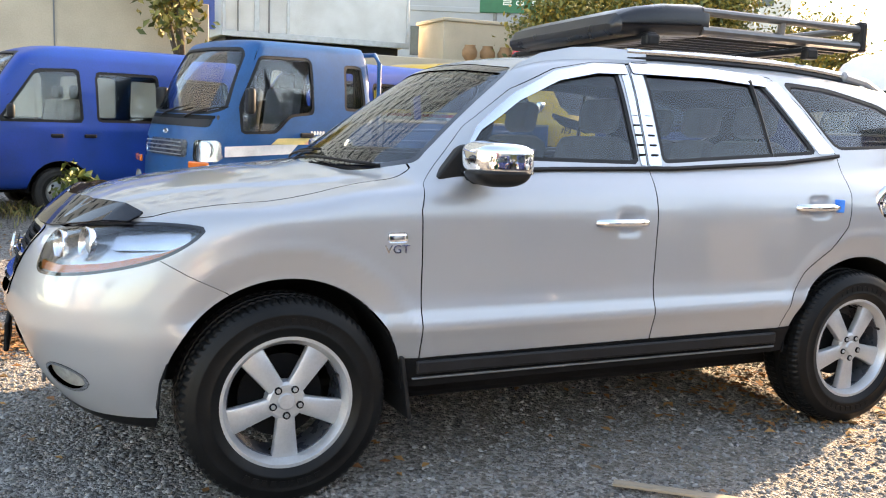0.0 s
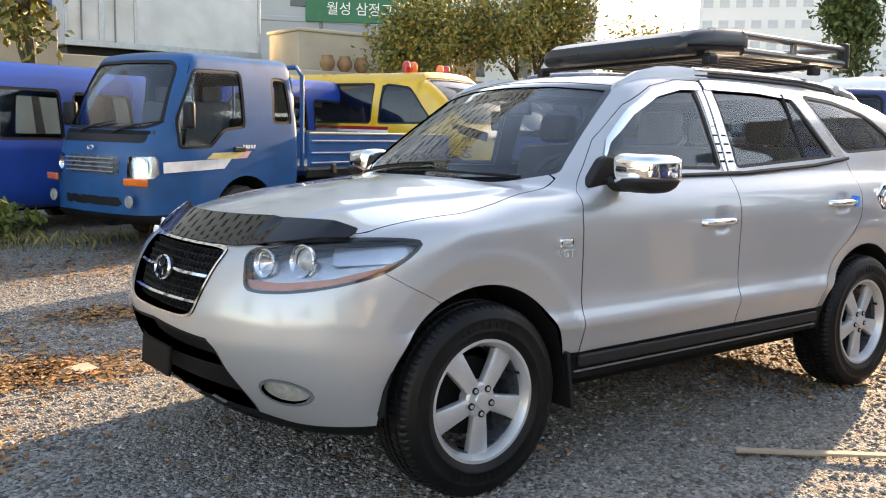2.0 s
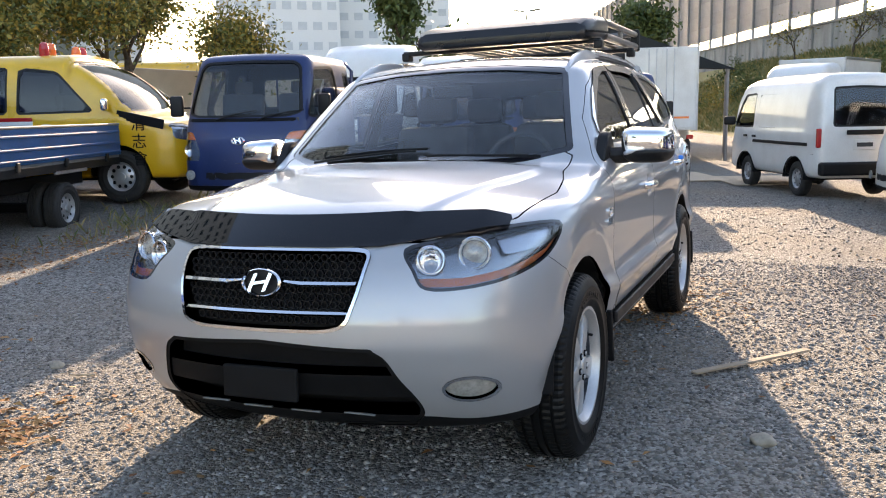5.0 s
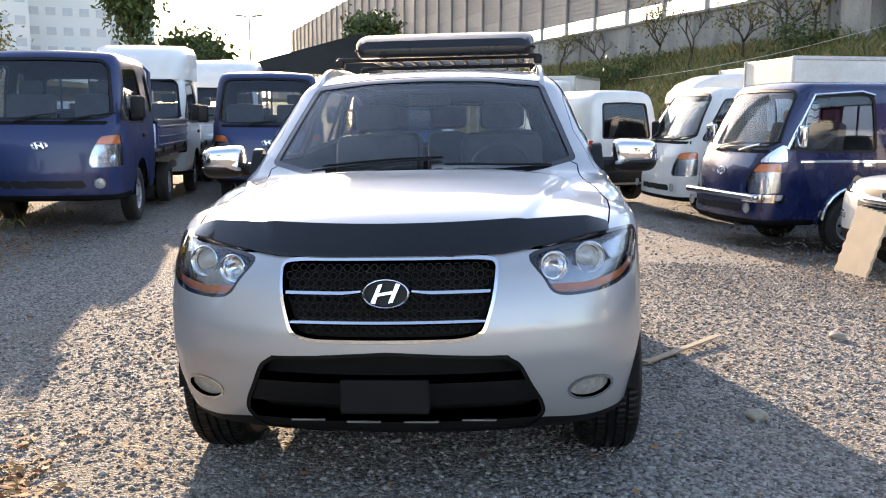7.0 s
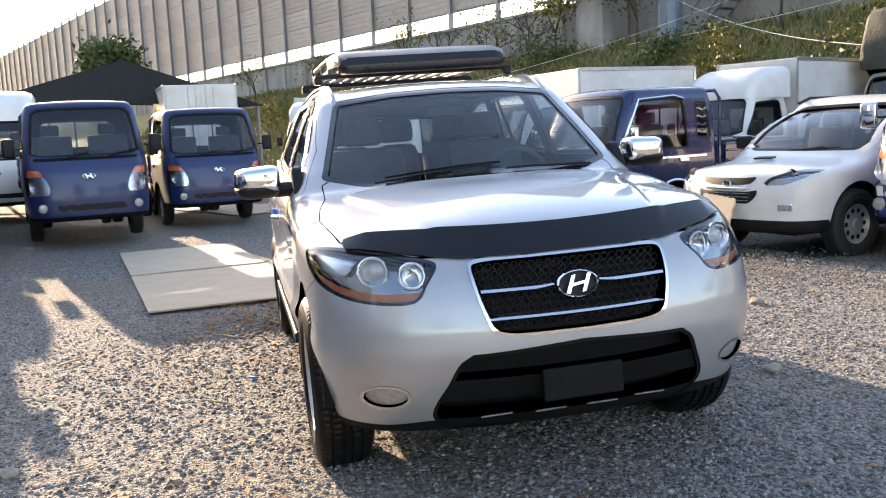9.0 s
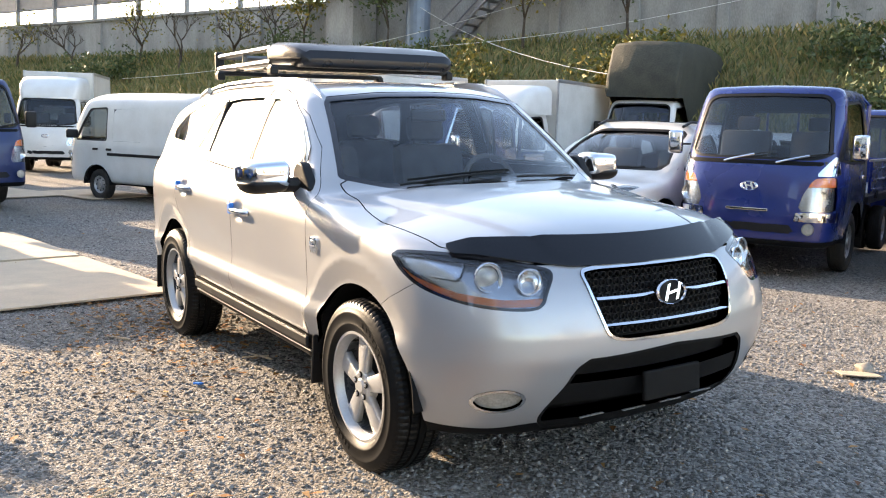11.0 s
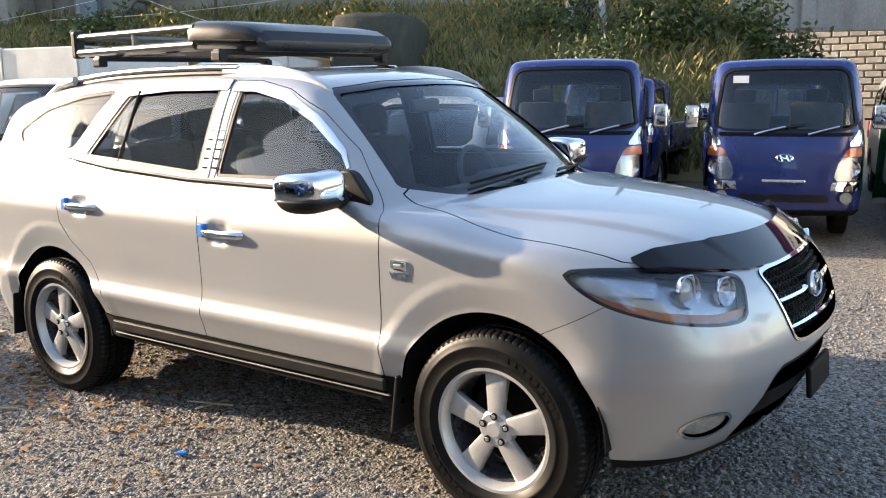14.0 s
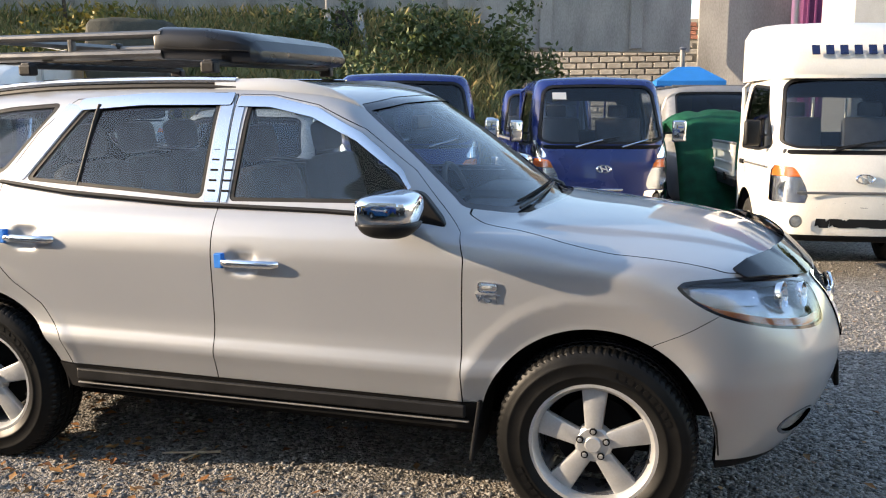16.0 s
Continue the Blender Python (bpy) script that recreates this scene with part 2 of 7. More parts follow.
# ---- materials ----
def mat(name, color, rough=0.5, metal=0.0, var=0.15, scale=8.0, fine=90.0, bump=0.0, coat=0.0, spec=0.5, color2=None, rvar=0.1, bscale=None, random=0.0, trans=0.0, ior=1.45, bdist=0.01, stretch=(1, 1, 1)):
    """A surface with colour that varies at two scales, uneven gloss and fine relief."""
    m = bpy.data.materials.new(name)
    m.use_nodes = True
    nt = m.node_tree
    b = nt.nodes["Principled BSDF"]
    N, L = nt.nodes.new, nt.links.new
    co = N("ShaderNodeTexCoord")
    mp = N("ShaderNodeMapping")
    mp.inputs["Scale"].default_value = stretch
    L(co.outputs["Object"], mp.inputs[0])
    n1, n2 = N("ShaderNodeTexNoise"), N("ShaderNodeTexNoise")
    n1.inputs["Scale"].default_value, n1.inputs["Detail"].default_value = scale, 5
    n2.inputs["Scale"].default_value, n2.inputs["Detail"].default_value = fine, 3
    L(mp.outputs[0], n1.inputs[0])
    L(mp.outputs[0], n2.inputs[0])
    add = N("ShaderNodeMath")
    add.operation = "MULTIPLY_ADD"
    add.inputs[1].default_value = 0.35
    L(n2.outputs[0], add.inputs[0])
    sc = N("ShaderNodeMath")
    sc.operation = "MULTIPLY"
    sc.inputs[1].default_value = 0.65
    L(n1.outputs[0], sc.inputs[0])
    L(sc.outputs[0], add.inputs[2])
    ramp = N("ShaderNodeValToRGB")
    c2 = color2 or tuple(c * (1 - var * 1.6) for c in color)
    ramp.color_ramp.elements[0].position, ramp.color_ramp.elements[1].position = 0.33, 0.67
    ramp.color_ramp.elements[0].color = (*c2, 1)
    ramp.color_ramp.elements[1].color = (*[min(1, c * (1 + var * 0.5)) for c in color], 1)
    L(add.outputs[0], ramp.inputs[0])
    src = ramp.outputs[0]
    if random:
        info = N("ShaderNodeObjectInfo")
        hsv = N("ShaderNodeHueSaturation")
        mr = N("ShaderNodeMapRange")
        mr.inputs[3].default_value, mr.inputs[4].default_value = 1 - random, 1 + random
        L(info.outputs["Random"], mr.inputs[0])
        L(mr.outputs[0], hsv.inputs["Value"])
        L(src, hsv.inputs["Color"])
        src = hsv.outputs[0]
    L(src, b.inputs["Base Color"])
    rr = N("ShaderNodeMapRange")
    rr.inputs[3].default_value, rr.inputs[4].default_value = max(0.0, rough - rvar), min(1, rough + rvar)
    L(n1.outputs[0], rr.inputs[0])
    L(rr.outputs[0], b.inputs["Roughness"])
    b.inputs["Metallic"].default_value = metal
    b.inputs["Coat Weight"].default_value = coat
    b.inputs["Coat Roughness"].default_value = 0.04
    b.inputs["Specular IOR Level"].default_value = spec
    b.inputs["Transmission Weight"].default_value = trans
    b.inputs["IOR"].default_value = ior
    if bump:
        bp = N("ShaderNodeBump")
        bp.inputs["Strength"].default_value, bp.inputs["Distance"].default_value = bump, bdist
        if bscale:
            n3 = N("ShaderNodeTexNoise")
            n3.inputs["Scale"].default_value, n3.inputs["Detail"].default_value = bscale, 4
            L(mp.outputs[0], n3.inputs[0])
            L(n3.outputs[0], bp.inputs["Height"])
        else:
            L(add.outputs[0], bp.inputs["Height"])
        L(bp.outputs[0], b.inputs["Normal"])
    return m


def glass(name, tint, rough=0.0):
    """Thin window glass: a sharp reflection over a tinted see-through."""
    m = bpy.data.materials.new(name)
    m.use_nodes = True
    nt = m.node_tree
    nt.nodes.clear()
    N, L = nt.nodes.new, nt.links.new
    out, mix, gl, tr, lw = N("ShaderNodeOutputMaterial"), N("ShaderNodeMixShader"), N("ShaderNodeBsdfGlossy"), N("ShaderNodeBsdfTransparent"), N("ShaderNodeLayerWeight")
    pw, mr = N("ShaderNodeMath"), N("ShaderNodeMapRange")
    pw.operation = "POWER"
    pw.inputs[1].default_value = 5.0
    mr.inputs[3].default_value, mr.inputs[4].default_value = 0.05, 1.0
    gl.inputs["Roughness"].default_value = rough
    tr.inputs[0].default_value = (*tint, 1)
    L(lw.outputs["Facing"], pw.inputs[0])
    L(pw.outputs[0], mr.inputs[0])
    L(mr.outputs[0], mix.inputs[0])
    L(tr.outputs[0], mix.inputs[1])
    L(gl.outputs[0], mix.inputs[2])
    L(mix.outputs[0], out.inputs[0])
    return m


M = dict(
    silver=mat("silver_paint", (0.42, 0.43, 0.445), 0.41, 0.52, 0.03, 2, 1200, coat=1.0, rvar=0.02),
    chrome=mat("chrome", (0.85, 0.86, 0.88), 0.06, 1.0, 0.03, 6, 60, rvar=0.03),
    satin=mat("satin_chrome", (0.72, 0.73, 0.75), 0.18, 1.0, 0.04, 6, 60, rvar=0.04),
    alloy=mat("alloy_rim", (0.52, 0.53, 0.54), 0.40, 0.55, 0.10, 9, 120, rvar=0.08, coat=0.3),
    black=mat("black_plastic", (0.012, 0.012, 0.013), 0.48, 0, 0.25, 10, 220, 0.12, bdist=0.002, spec=0.3),
    gloss=mat("black_gloss", (0.010, 0.010, 0.013), 0.09, 0, 0.1, 6, 60, coat=0.8, rvar=0.04),
    deflect=mat("deflector_plastic", (0.006, 0.006, 0.008), 0.04, 0, 0.1, 6, 60, spec=0.5, rvar=0.03),
    matt=mat("matt_black_plastic", (0.009, 0.009, 0.0095), 0.62, 0, 0.25, 10, 220, 0.1, bdist=0.002, spec=0.14),
    dark=mat("dark_inner", (0.008, 0.008, 0.009), 0.8, 0, 0.2, spec=0.2),
    rubber=mat("tyre_rubber", (0.008, 0.008, 0.008), 0.42, 0, 0.3, 14, 140, 0.1, bdist=0.001, rvar=0.12, spec=0.2),
    worn=mat("worn_tyre", (0.032, 0.030, 0.028), 0.75, 0, 0.35, 10, 90, 0.3, bdist=0.003),
    trim=mat("interior_trim", (0.055, 0.056, 0.060), 0.75, 0, 0.2, 12, 200, 0.2, bdist=0.002),
    cloth=mat("seat_cloth", (0.07, 0.07, 0.075), 0.9, 0, 0.25, 12, 300, 0.3, bdist=0.002),
    amber=mat("amber_lens", (0.80, 0.17, 0.03), 0.12, 0, 0.1, 20, 200, coat=0.6),
    signal=mat("smoked_amber", (0.40, 0.10, 0.03), 0.15, 0, 0.2, 20, 200, coat=0.4),
    red=mat("red_lens", (0.45, 0.02, 0.02), 0.12, 0, 0.1, 20, 200, coat=0.6),
    reflector=mat("lamp_reflector", (0.80, 0.81, 0.84), 0.12, 1.0, 0.05, 30, 200, 0.3, bdist=0.01, bscale=40),
    housing=mat("lamp_housing", (0.09, 0.10, 0.12), 0.28, 0.4, 0.1, 20, 200),
    lampsilver=mat("lamp_silver", (0.50, 0.53, 0.58), 0.22, 0.85, 0.1, 20, 200, 0.1, bscale=30),
    lampdark=mat("lamp_inner", (0.40, 0.42, 0.45), 0.22, 0.8, 0.15, 20, 200, 0.1, bscale=30),
    fogglass=mat("fog_glass", (0.42, 0.42, 0.40), 0.15, 0.3, 0.2, 30, 120, 0.2, bscale=60),
    tape=mat("blue_tape", (0.02, 0.22, 0.75), 0.5, 0, 0.15, 20, 200),
    white=mat("white_paint", (0.72, 0.72, 0.70), 0.32, 0, 0.08, 3, 60, coat=0.5, color2=(0.62, 0.61, 0.58)),
    cream=mat("cream_paint", (0.78, 0.75, 0.68), 0.30, 0, 0.06, 3, 60, coat=0.5),
    blue=mat("blue_paint", (0.008, 0.024, 0.105), 0.36, 0.05, 0.15, 3, 60, coat=0.35, color2=(0.010, 0.022, 0.078)),
    navy=mat("navy_paint", (0.010, 0.018, 0.080), 0.26, 0.2, 0.15, 3, 60, coat=0.8),
    royal=mat("royal_blue_paint", (0.010, 0.026, 0.160), 0.26, 0.15, 0.12, 3, 60, coat=0.8),
    teal=mat("teal_blue_paint", (0.003, 0.075, 0.22), 0.42, 0.0, 0.2, 4, 70, coat=0.15, spec=.35, color2=(0.006, 0.06, 0.16)),
    vanblue=mat("bright_blue_paint", (0.003, 0.045, 0.28), 0.42, 0.0, 0.18, 4, 70, coat=0.15, spec=.35, color2=(0.006, 0.045, 0.21)),
    yellow=mat("yellow_paint", (0.72, 0.40, 0.012), 0.30, 0, 0.08, 3, 60, coat=0.6),
    grey=mat("grey_metal", (0.22, 0.22, 0.22), 0.55, 0.5, 0.2, 8, 90, 0.1),
    boxwhite=mat("box_panel", (0.66, 0.66, 0.64), 0.45, 0.0, 0.1, 2, 40, 0.05, color2=(0.52, 0.51, 0.48)),
    steel=mat("galvanised_steel", (0.50, 0.51, 0.52), 0.4, 0.8, 0.15, 9, 90),
)
M["tint"] = glass("tinted_glass", (0.80, 0.83, 0.84))
M["clear"] = glass("windscreen_glass", (0.90, 0.93, 0.95))
M["privacy"] = glass("privacy_glass", (0.34, 0.35, 0.36))
M["lens"] = glass("lamp_lens", (0.96, 0.97, 0.98))
M["smoke"] = glass("dark_glass", (0.82, 0.85, 0.87))


def text(name, body, size, material, parent, m, depth=0.002, squash=1.0):
    c = bpy.data.curves.new(name, "FONT")
    c.body, c.size, c.extrude, c.align_x, c.align_y = body, size, depth, "CENTER", "CENTER"
    tmp = bpy.data.objects.new(name, c)
    scene.collection.objects.link(tmp)
    me = bpy.data.meshes.new_from_object(tmp)
    bpy.data.objects.remove(tmp)
    me.materials.clear()
    me.materials.append(material)
    ob = new(name, me)
    ob.parent = parent
    ob.matrix_local = m @ Matrix.Diagonal((squash, 1, 1, 1))
    return ob


# ---- ground ----
def ground_z(x, y):
    near_car = math.exp(-(x * x / 9 + y * y / 4))
    rise = 0.035 * min(max(y - 2.5, 0), 9.5)
    ease = lambda t: min(max(t, 0), 1) ** 2 * (3 - 2 * min(max(t, 0), 1))
    rise -= .14 * ease((x - .5) / 5) * ease((-y - 1.5) / 3) * ease((14 - .309 * x + .951 * y) / 3)
    rise += .15 * math.exp(-((x - 4.7) ** 2 + (y - 7.5) ** 2) / 9)
    rise += .32 * math.exp(-((x - 11.2) ** 2 + (y + 12.8) ** 2) / 7)
    return -0.026 * y * near_car - 0.0087 * x * near_car + rise + 0.010 * noise.noise(Vector((x * .4, y * .4, 3)))


def gravel_material():
    m = bpy.data.materials.new("gravel")
    m.use_nodes = True
    nt = m.node_tree
    N, L = nt.nodes.new, nt.links.new
    b = nt.nodes["Principled BSDF"]
    co = N("ShaderNodeTexCoord")
    big, mid = N("ShaderNodeTexNoise"), N("ShaderNodeTexNoise")
    big.inputs["Scale"].default_value, big.inputs["Detail"].default_value = .55, 5
    mid.inputs["Scale"].default_value, mid.inputs["Detail"].default_value = 9, 6
    v1, v2 = N("ShaderNodeTexVoronoi"), N("ShaderNodeTexVoronoi")
    v1.inputs["Scale"].default_value, v2.inputs["Scale"].default_value = 62, 130
    for n in (big, mid, v1, v2):
        L(co.outputs["Object"], n.inputs["Vector"])
    r1 = N("ShaderNodeValToRGB")
    r1.color_ramp.elements[0].color, r1.color_ramp.elements[1].color = (.075, .069, .062, 1), (.42, .40, .372, 1)
    r1.color_ramp.elements[0].position, r1.color_ramp.elements[1].position = .05, .95
    sep = N("ShaderNodeSeparateColor")
    L(v1.outputs["Color"], sep.inputs[0])
    L(sep.outputs[0], r1.inputs[0])
    dirt = N("ShaderNodeMix")
    dirt.data_type = "RGBA"
    dirt.inputs["B"].default_value = (.25, .205, .155, 1)
    rr = N("ShaderNodeMapRange")
    rr.inputs[1].default_value, rr.inputs[2].default_value, rr.inputs[4].default_value = .45, .75, .75
    L(big.outputs[0], rr.inputs[0])
    L(rr.outputs[0], dirt.inputs["Factor"])
    L(r1.outputs[0], dirt.inputs["A"])
    mul = N("ShaderNodeMix")
    mul.data_type, mul.blend_type = "RGBA", "MULTIPLY"
    mul.inputs["Factor"].default_value = .6
    L(dirt.outputs["Result"], mul.inputs["A"])
    r2 = N("ShaderNodeValToRGB")
    r2.color_ramp.elements[0].color, r2.color_ramp.elements[1].color = (.45, .43, .40, 1), (1, 1, 1, 1)
    L(mid.outputs[0], r2.inputs[0])
    L(r2.outputs[0], mul.inputs["B"])
    L(mul.outputs["Result"], b.inputs["Base Color"])
    b.inputs["Roughness"].default_value = .92
    ad = N("ShaderNodeMath")
    ad.operation = "MULTIPLY_ADD"
    ad.inputs[1].default_value = .5
    L(v2.outputs["Distance"], ad.inputs[0])
    L(v1.outputs["Distance"], ad.inputs[2])
    bp = N("ShaderNodeBump")
    bp.invert = True
    bp.inputs["Strength"].default_value, bp.inputs["Distance"].default_value = 1.0, .016
    L(ad.outputs[0], bp.inputs["Height"])
    L(bp.outputs[0], b.inputs["Normal"])
    return m


def island_material(name, colors, rough=.9):
    m = bpy.data.materials.new(name)
    m.use_nodes = True
    nt = m.node_tree
    b = nt.nodes["Principled BSDF"]
    g, r, n, mx = nt.nodes.new("ShaderNodeNewGeometry"), nt.nodes.new("ShaderNodeValToRGB"), nt.nodes.new("ShaderNodeTexNoise"), nt.nodes.new("ShaderNodeMix")
    while len(r.color_ramp.elements) < len(colors):
        r.color_ramp.elements.new(.5)
    for i, c in enumerate(colors):
        r.color_ramp.elements[i].position = i / (len(colors) - 1)
        r.color_ramp.elements[i].color = (*c, 1)
    n.inputs["Scale"].default_value = 60
    mx.data_type, mx.blend_type = "RGBA", "MULTIPLY"
    mx.inputs["Factor"].default_value = .35
    nt.links.new(g.outputs["Random Per Island"], r.inputs[0])
    nt.links.new(r.outputs[0], mx.inputs["A"])
    nt.links.new(n.outputs[0], mx.inputs["B"])
    nt.links.new(mx.outputs["Result"], b.inputs["Base Color"])
    b.inputs["Roughness"].default_value = rough
    return m


def mesh_from(name, v, f, material, parent=None, smooth_it=False):
    me = bpy.data.meshes.new(name)
    v, f = np.asarray(v, np.float32), np.asarray(f, np.int32)
    k = f.shape[1]
    me.vertices.add(len(v))
    me.vertices.foreach_set("co", v.ravel())
    me.loops.add(f.size)
    me.loops.foreach_set("vertex_index", f.ravel())
    me.polygons.add(len(f))
    me.polygons.foreach_set("loop_start", np.arange(0, f.size, k, dtype=np.int32))
    me.polygons.foreach_set("loop_total", np.full(len(f), k, np.int32))
    if smooth_it:
        me.polygons.foreach_set("use_smooth", np.ones(len(f), bool))
    me.update(calc_edges=True)
    me.materials.append(material)
    ob = new(name, me)
    ob.parent = parent
    return ob


bm = bmesh.new()
xs = np.r_[np.linspace(-400, -16, 8), np.linspace(-14, 16, 101), np.linspace(20, 60, 9), np.linspace(100, 400, 5)]
ys = np.r_[np.linspace(-400, -16, 8), np.linspace(-14, 13.9, 94), np.linspace(20, 400, 9)]
grid = [[bm.verts.new((x, y, ground_z(x, y))) for y in ys] for x in xs]
for i in range(len(xs) - 1):
    for j in range(len(ys) - 1):
        f = bm.faces.new((grid[i][j], grid[i + 1][j], grid[i + 1][j + 1], grid[i][j + 1]))
        f.smooth = True
GRAVEL = gravel_material()
ground = tagged(part("ground", bm, GRAVEL), "grey gravel ground of an open parking lot", "ground", kind="structure")

# loose stones
rng = np.random.default_rng(7)


def scatter(n, x0, x1, y0, y1, lo, hi):
    c = np.stack([rng.uniform(x0, x1, n), rng.uniform(y0, y1, n), np.zeros(n)], 1)
    s = lo + (hi - lo) * rng.random(n) ** 2.2
    near_car = np.exp(-(c[:, 0] ** 2 / 9 + c[:, 1] ** 2 / 4))
    c[:, 2] = -.026 * c[:, 1] * near_car - .0087 * c[:, 0] * near_car + .035 * np.clip(c[:, 1] - 2.5, 0, 9.5) + .10 * s
    for i in range(n):
        c[i, 2] += .010 * noise.noise(Vector((c[i, 0] * .4, c[i, 1] * .4, 3)))
    base = np.array([(1, 0, 0), (-1, 0, 0), (0, 1, 0), (0, -1, 0), (0, 0, .62), (0, 0, -.62), ], float)
    v = base[None] * s[:, None, None] * rng.uniform(.65, 1.25, (n, 6, 1)) + rng.normal(0, .12, (n, 6, 3)) * s[:, None, None]
    a = rng.uniform(0, 6.28, n)
    ca, sa = np.cos(a)[:, None], np.sin(a)[:, None]
    v = np.stack([v[:, :, 0] * ca - v[:, :, 1] * sa, v[:, :, 0] * sa + v[:, :, 1] * ca, v[:, :, 2]], 2) + c[:, None]
    f = np.array([(0, 2, 4), (2, 1, 4), (1, 3, 4), (3, 0, 4), (2, 0, 5), (1, 2, 5), (3, 1, 5), (0, 3, 5)])
    return v.reshape(-1, 3), (f[None] + np.arange(n)[:, None, None] * 6).reshape(-1, 3)


STONE = island_material("stones", [(.085, .08, .076), (.23, .222, .21), (.33, .32, .305), (.18, .16, .138), (.44, .43, .412)])
v, f = scatter(95000, -5.2, 3.6, -4.2, 4.4, .005, .017)
tagged(mesh_from("gravel", v, f, STONE), "small grey and tan stones lying loose on the ground", "gravel", kind="stuff")
v, f = scatter(26000, -7.5, 10, -7, 8.5, .008, .022)
tagged(mesh_from("gravel", v, f, STONE), "sparser loose stones further out on the lot", "gravel", kind="stuff")


# ---- wheels ----
def tyre_mesh(r=0.367, half=0.1175, rim=0.222, n=240, lug=0.0045):
    k = r / 0.367
    w = half / 0.1175
    outer = [(rim, .094, 0), (rim + .006, .104, 0), (.258 * k, .1150, 0), (.262 * k, .1185, 0), (.268 * k, .1185, 0), (.271 * k, .1165, 0), (.305 * k, .1190, 0), (.309 * k, .1205, 0), (.314 * k, .1205, 0), (.317 * k, .1185, 0), (.332 * k, .113, 0), (.346 * k, .106, 0), (.355 * k, .098, 1), (.362 * k, .086, 1), (.3655 * k, .066, 1),
             (.357 * k, .064, 0), (.357 * k, .055, 0), (.367 * k, .053, 2), (.3675 * k, .024, 2), (.358 * k, .022, 0), (.358 * k, .012, 0), (.368 * k, .010, 0)]
    prof = [(a, -b * w, c) for a, b, c in outer] + [(a, b * w, c) for a, b, c in outer[::-1]]
    bm = bmesh.new()
    rings = []
    for i in range(n):
        a = 2 * math.pi * i / n
        ring = []
        for j, (rr, h, c) in enumerate(prof):
            if c == 1 and i % 3 == 0 or c == 2 and (i + 1) % 3 == 0:
                rr -= lug
            ring.append(bm.verts.new((rr * math.cos(a), h, rr * math.sin(a))))
        rings.append(ring)
    for i in range(n):
        a, b = rings[i], rings[(i + 1) % n]
        for j in range(len(prof) - 1):
            f = bm.faces.new((a[j], b[j], b[j + 1], a[j + 1]))
            f.smooth = max(prof[j][0], prof[j + 1][0]) < .354 * k
    bmesh.ops.recalc_face_normals(bm, faces=bm.faces)
    return bm


def alloy_wheel(parent, x, y, flip, turn):
    """A five-spoke alloy wheel; the outer face looks along -y unless flipped."""
    # disc coloured dark for the shade in the gaps between the spokes
    hub = part("wheel", lathe([(0.0, 0.03), (0.125, 0.03), (0.15, 0.02), (0.15, 0.005), (0.0, 0.005)], 32), M["dark"], parent, "brake disc inside an alloy wheel, coloured dark for shade between spokes")
    hub.matrix_local = pose(x, y, 0.356, 0, 0, 180 if flip else 0) @ pose(0, 0, 0, 0, turn, 0)
    part("tyre", tyre_mesh(), M["rubber"], hub)
    bar = None
    for i in range(18):
        a = radians((60 if i < 9 else 240) + i % 9 * 6.5)
        if bar is None:
            o = bar = part("sidewall_bar", box(.020, .003, .022, (0, 0, 0), 0), M["rubber"], hub)
        else:
            o = new("sidewall_bar", bar.data)
            o.parent = hub
        o.matrix_local = pose(.288 * math.cos(a), -.1185, .288 * math.sin(a), 0, 90 - math.degrees(a), 0)
    bm = lathe([(0.234, -0.106), (0.237, -0.098), (0.232, -0.090), (0.222, -0.088), (0.212, -0.070), (0.206, -0.030), (0.202, -0.030), (0.205, -0.080), (0.222, -0.106)], 64, close=True)
    # barrel in dark grey: the shade behind the spokes put into its colour
    part("barrel", lathe([(0.206, -0.068), (0.202, 0.06), (0.222, 0.09), (0.218, 0.095), (0.197, 0.062), (0.200, -0.068)], 48, close=True), M["housing"], hub)
    for i in range(5):
        own = prism([(0.020, -0.030), (0.070, -0.033), (0.14, -0.040), (0.216, -0.050), (0.216, 0.050), (0.14, 0.040), (0.070, 0.033), (0.020, 0.030)], 0.035, None, 0.010)
        for v in own.verts:
            v.co.z += 0.012 * (1 - ((v.co.x - 0.03) / 0.18) ** 2) * 0.8 - 1.2 * v.co.y ** 2
        bmesh.ops.transform(own, matrix=pose(0, 0, 0, 0, 90 + 72 * i, 0) @ pose(0, -0.042, 0, 90, 0, 0), verts=own.verts)
        join(bm, own)
    lathe([(0.0, -0.0880), (0.058, -0.0875), (0.068, -0.080), (0.072, -0.045), (0.0, -0.04)], 40, bm=bm)
    rim = smooth(part("rim", bm, M["alloy"], hub, "silver five-spoke alloy rim"), 35)
    part("hub_cap", lathe([(0.0, -0.097), (0.026, -0.096), (0.031, -0.090), (0.031, -0.08)], 28), M["alloy"], hub)
    for i in range(5):
        a = radians(90 + 72 * i + 36)
        lug = part("lug_nut", lathe([(0.0, -0.096), (0.007, -0.096), (0.009, -0.093), (0.009, -0.06)], 6, at=(0.050 * math.cos(a), -0.001, 0.050 * math.sin(a))), M["steel"], hub)
        # dark ring on the hub face stands for the shade inside a lug recess
        part("lug_hole_shade", lathe([(0.002, -0.0880), (0.0135, -0.0880), (0.0135, -0.0930), (0.002, -0.0930)], 16, at=(0.050 * math.cos(a), 0, 0.050 * math.sin(a)), close=True), M["dark"], hub)
    part("valve", tube([(0.188, -0.06, 0.078), (0.184, -0.085, 0.076)], 0.006, 8), M["black"], hub)
    return hub


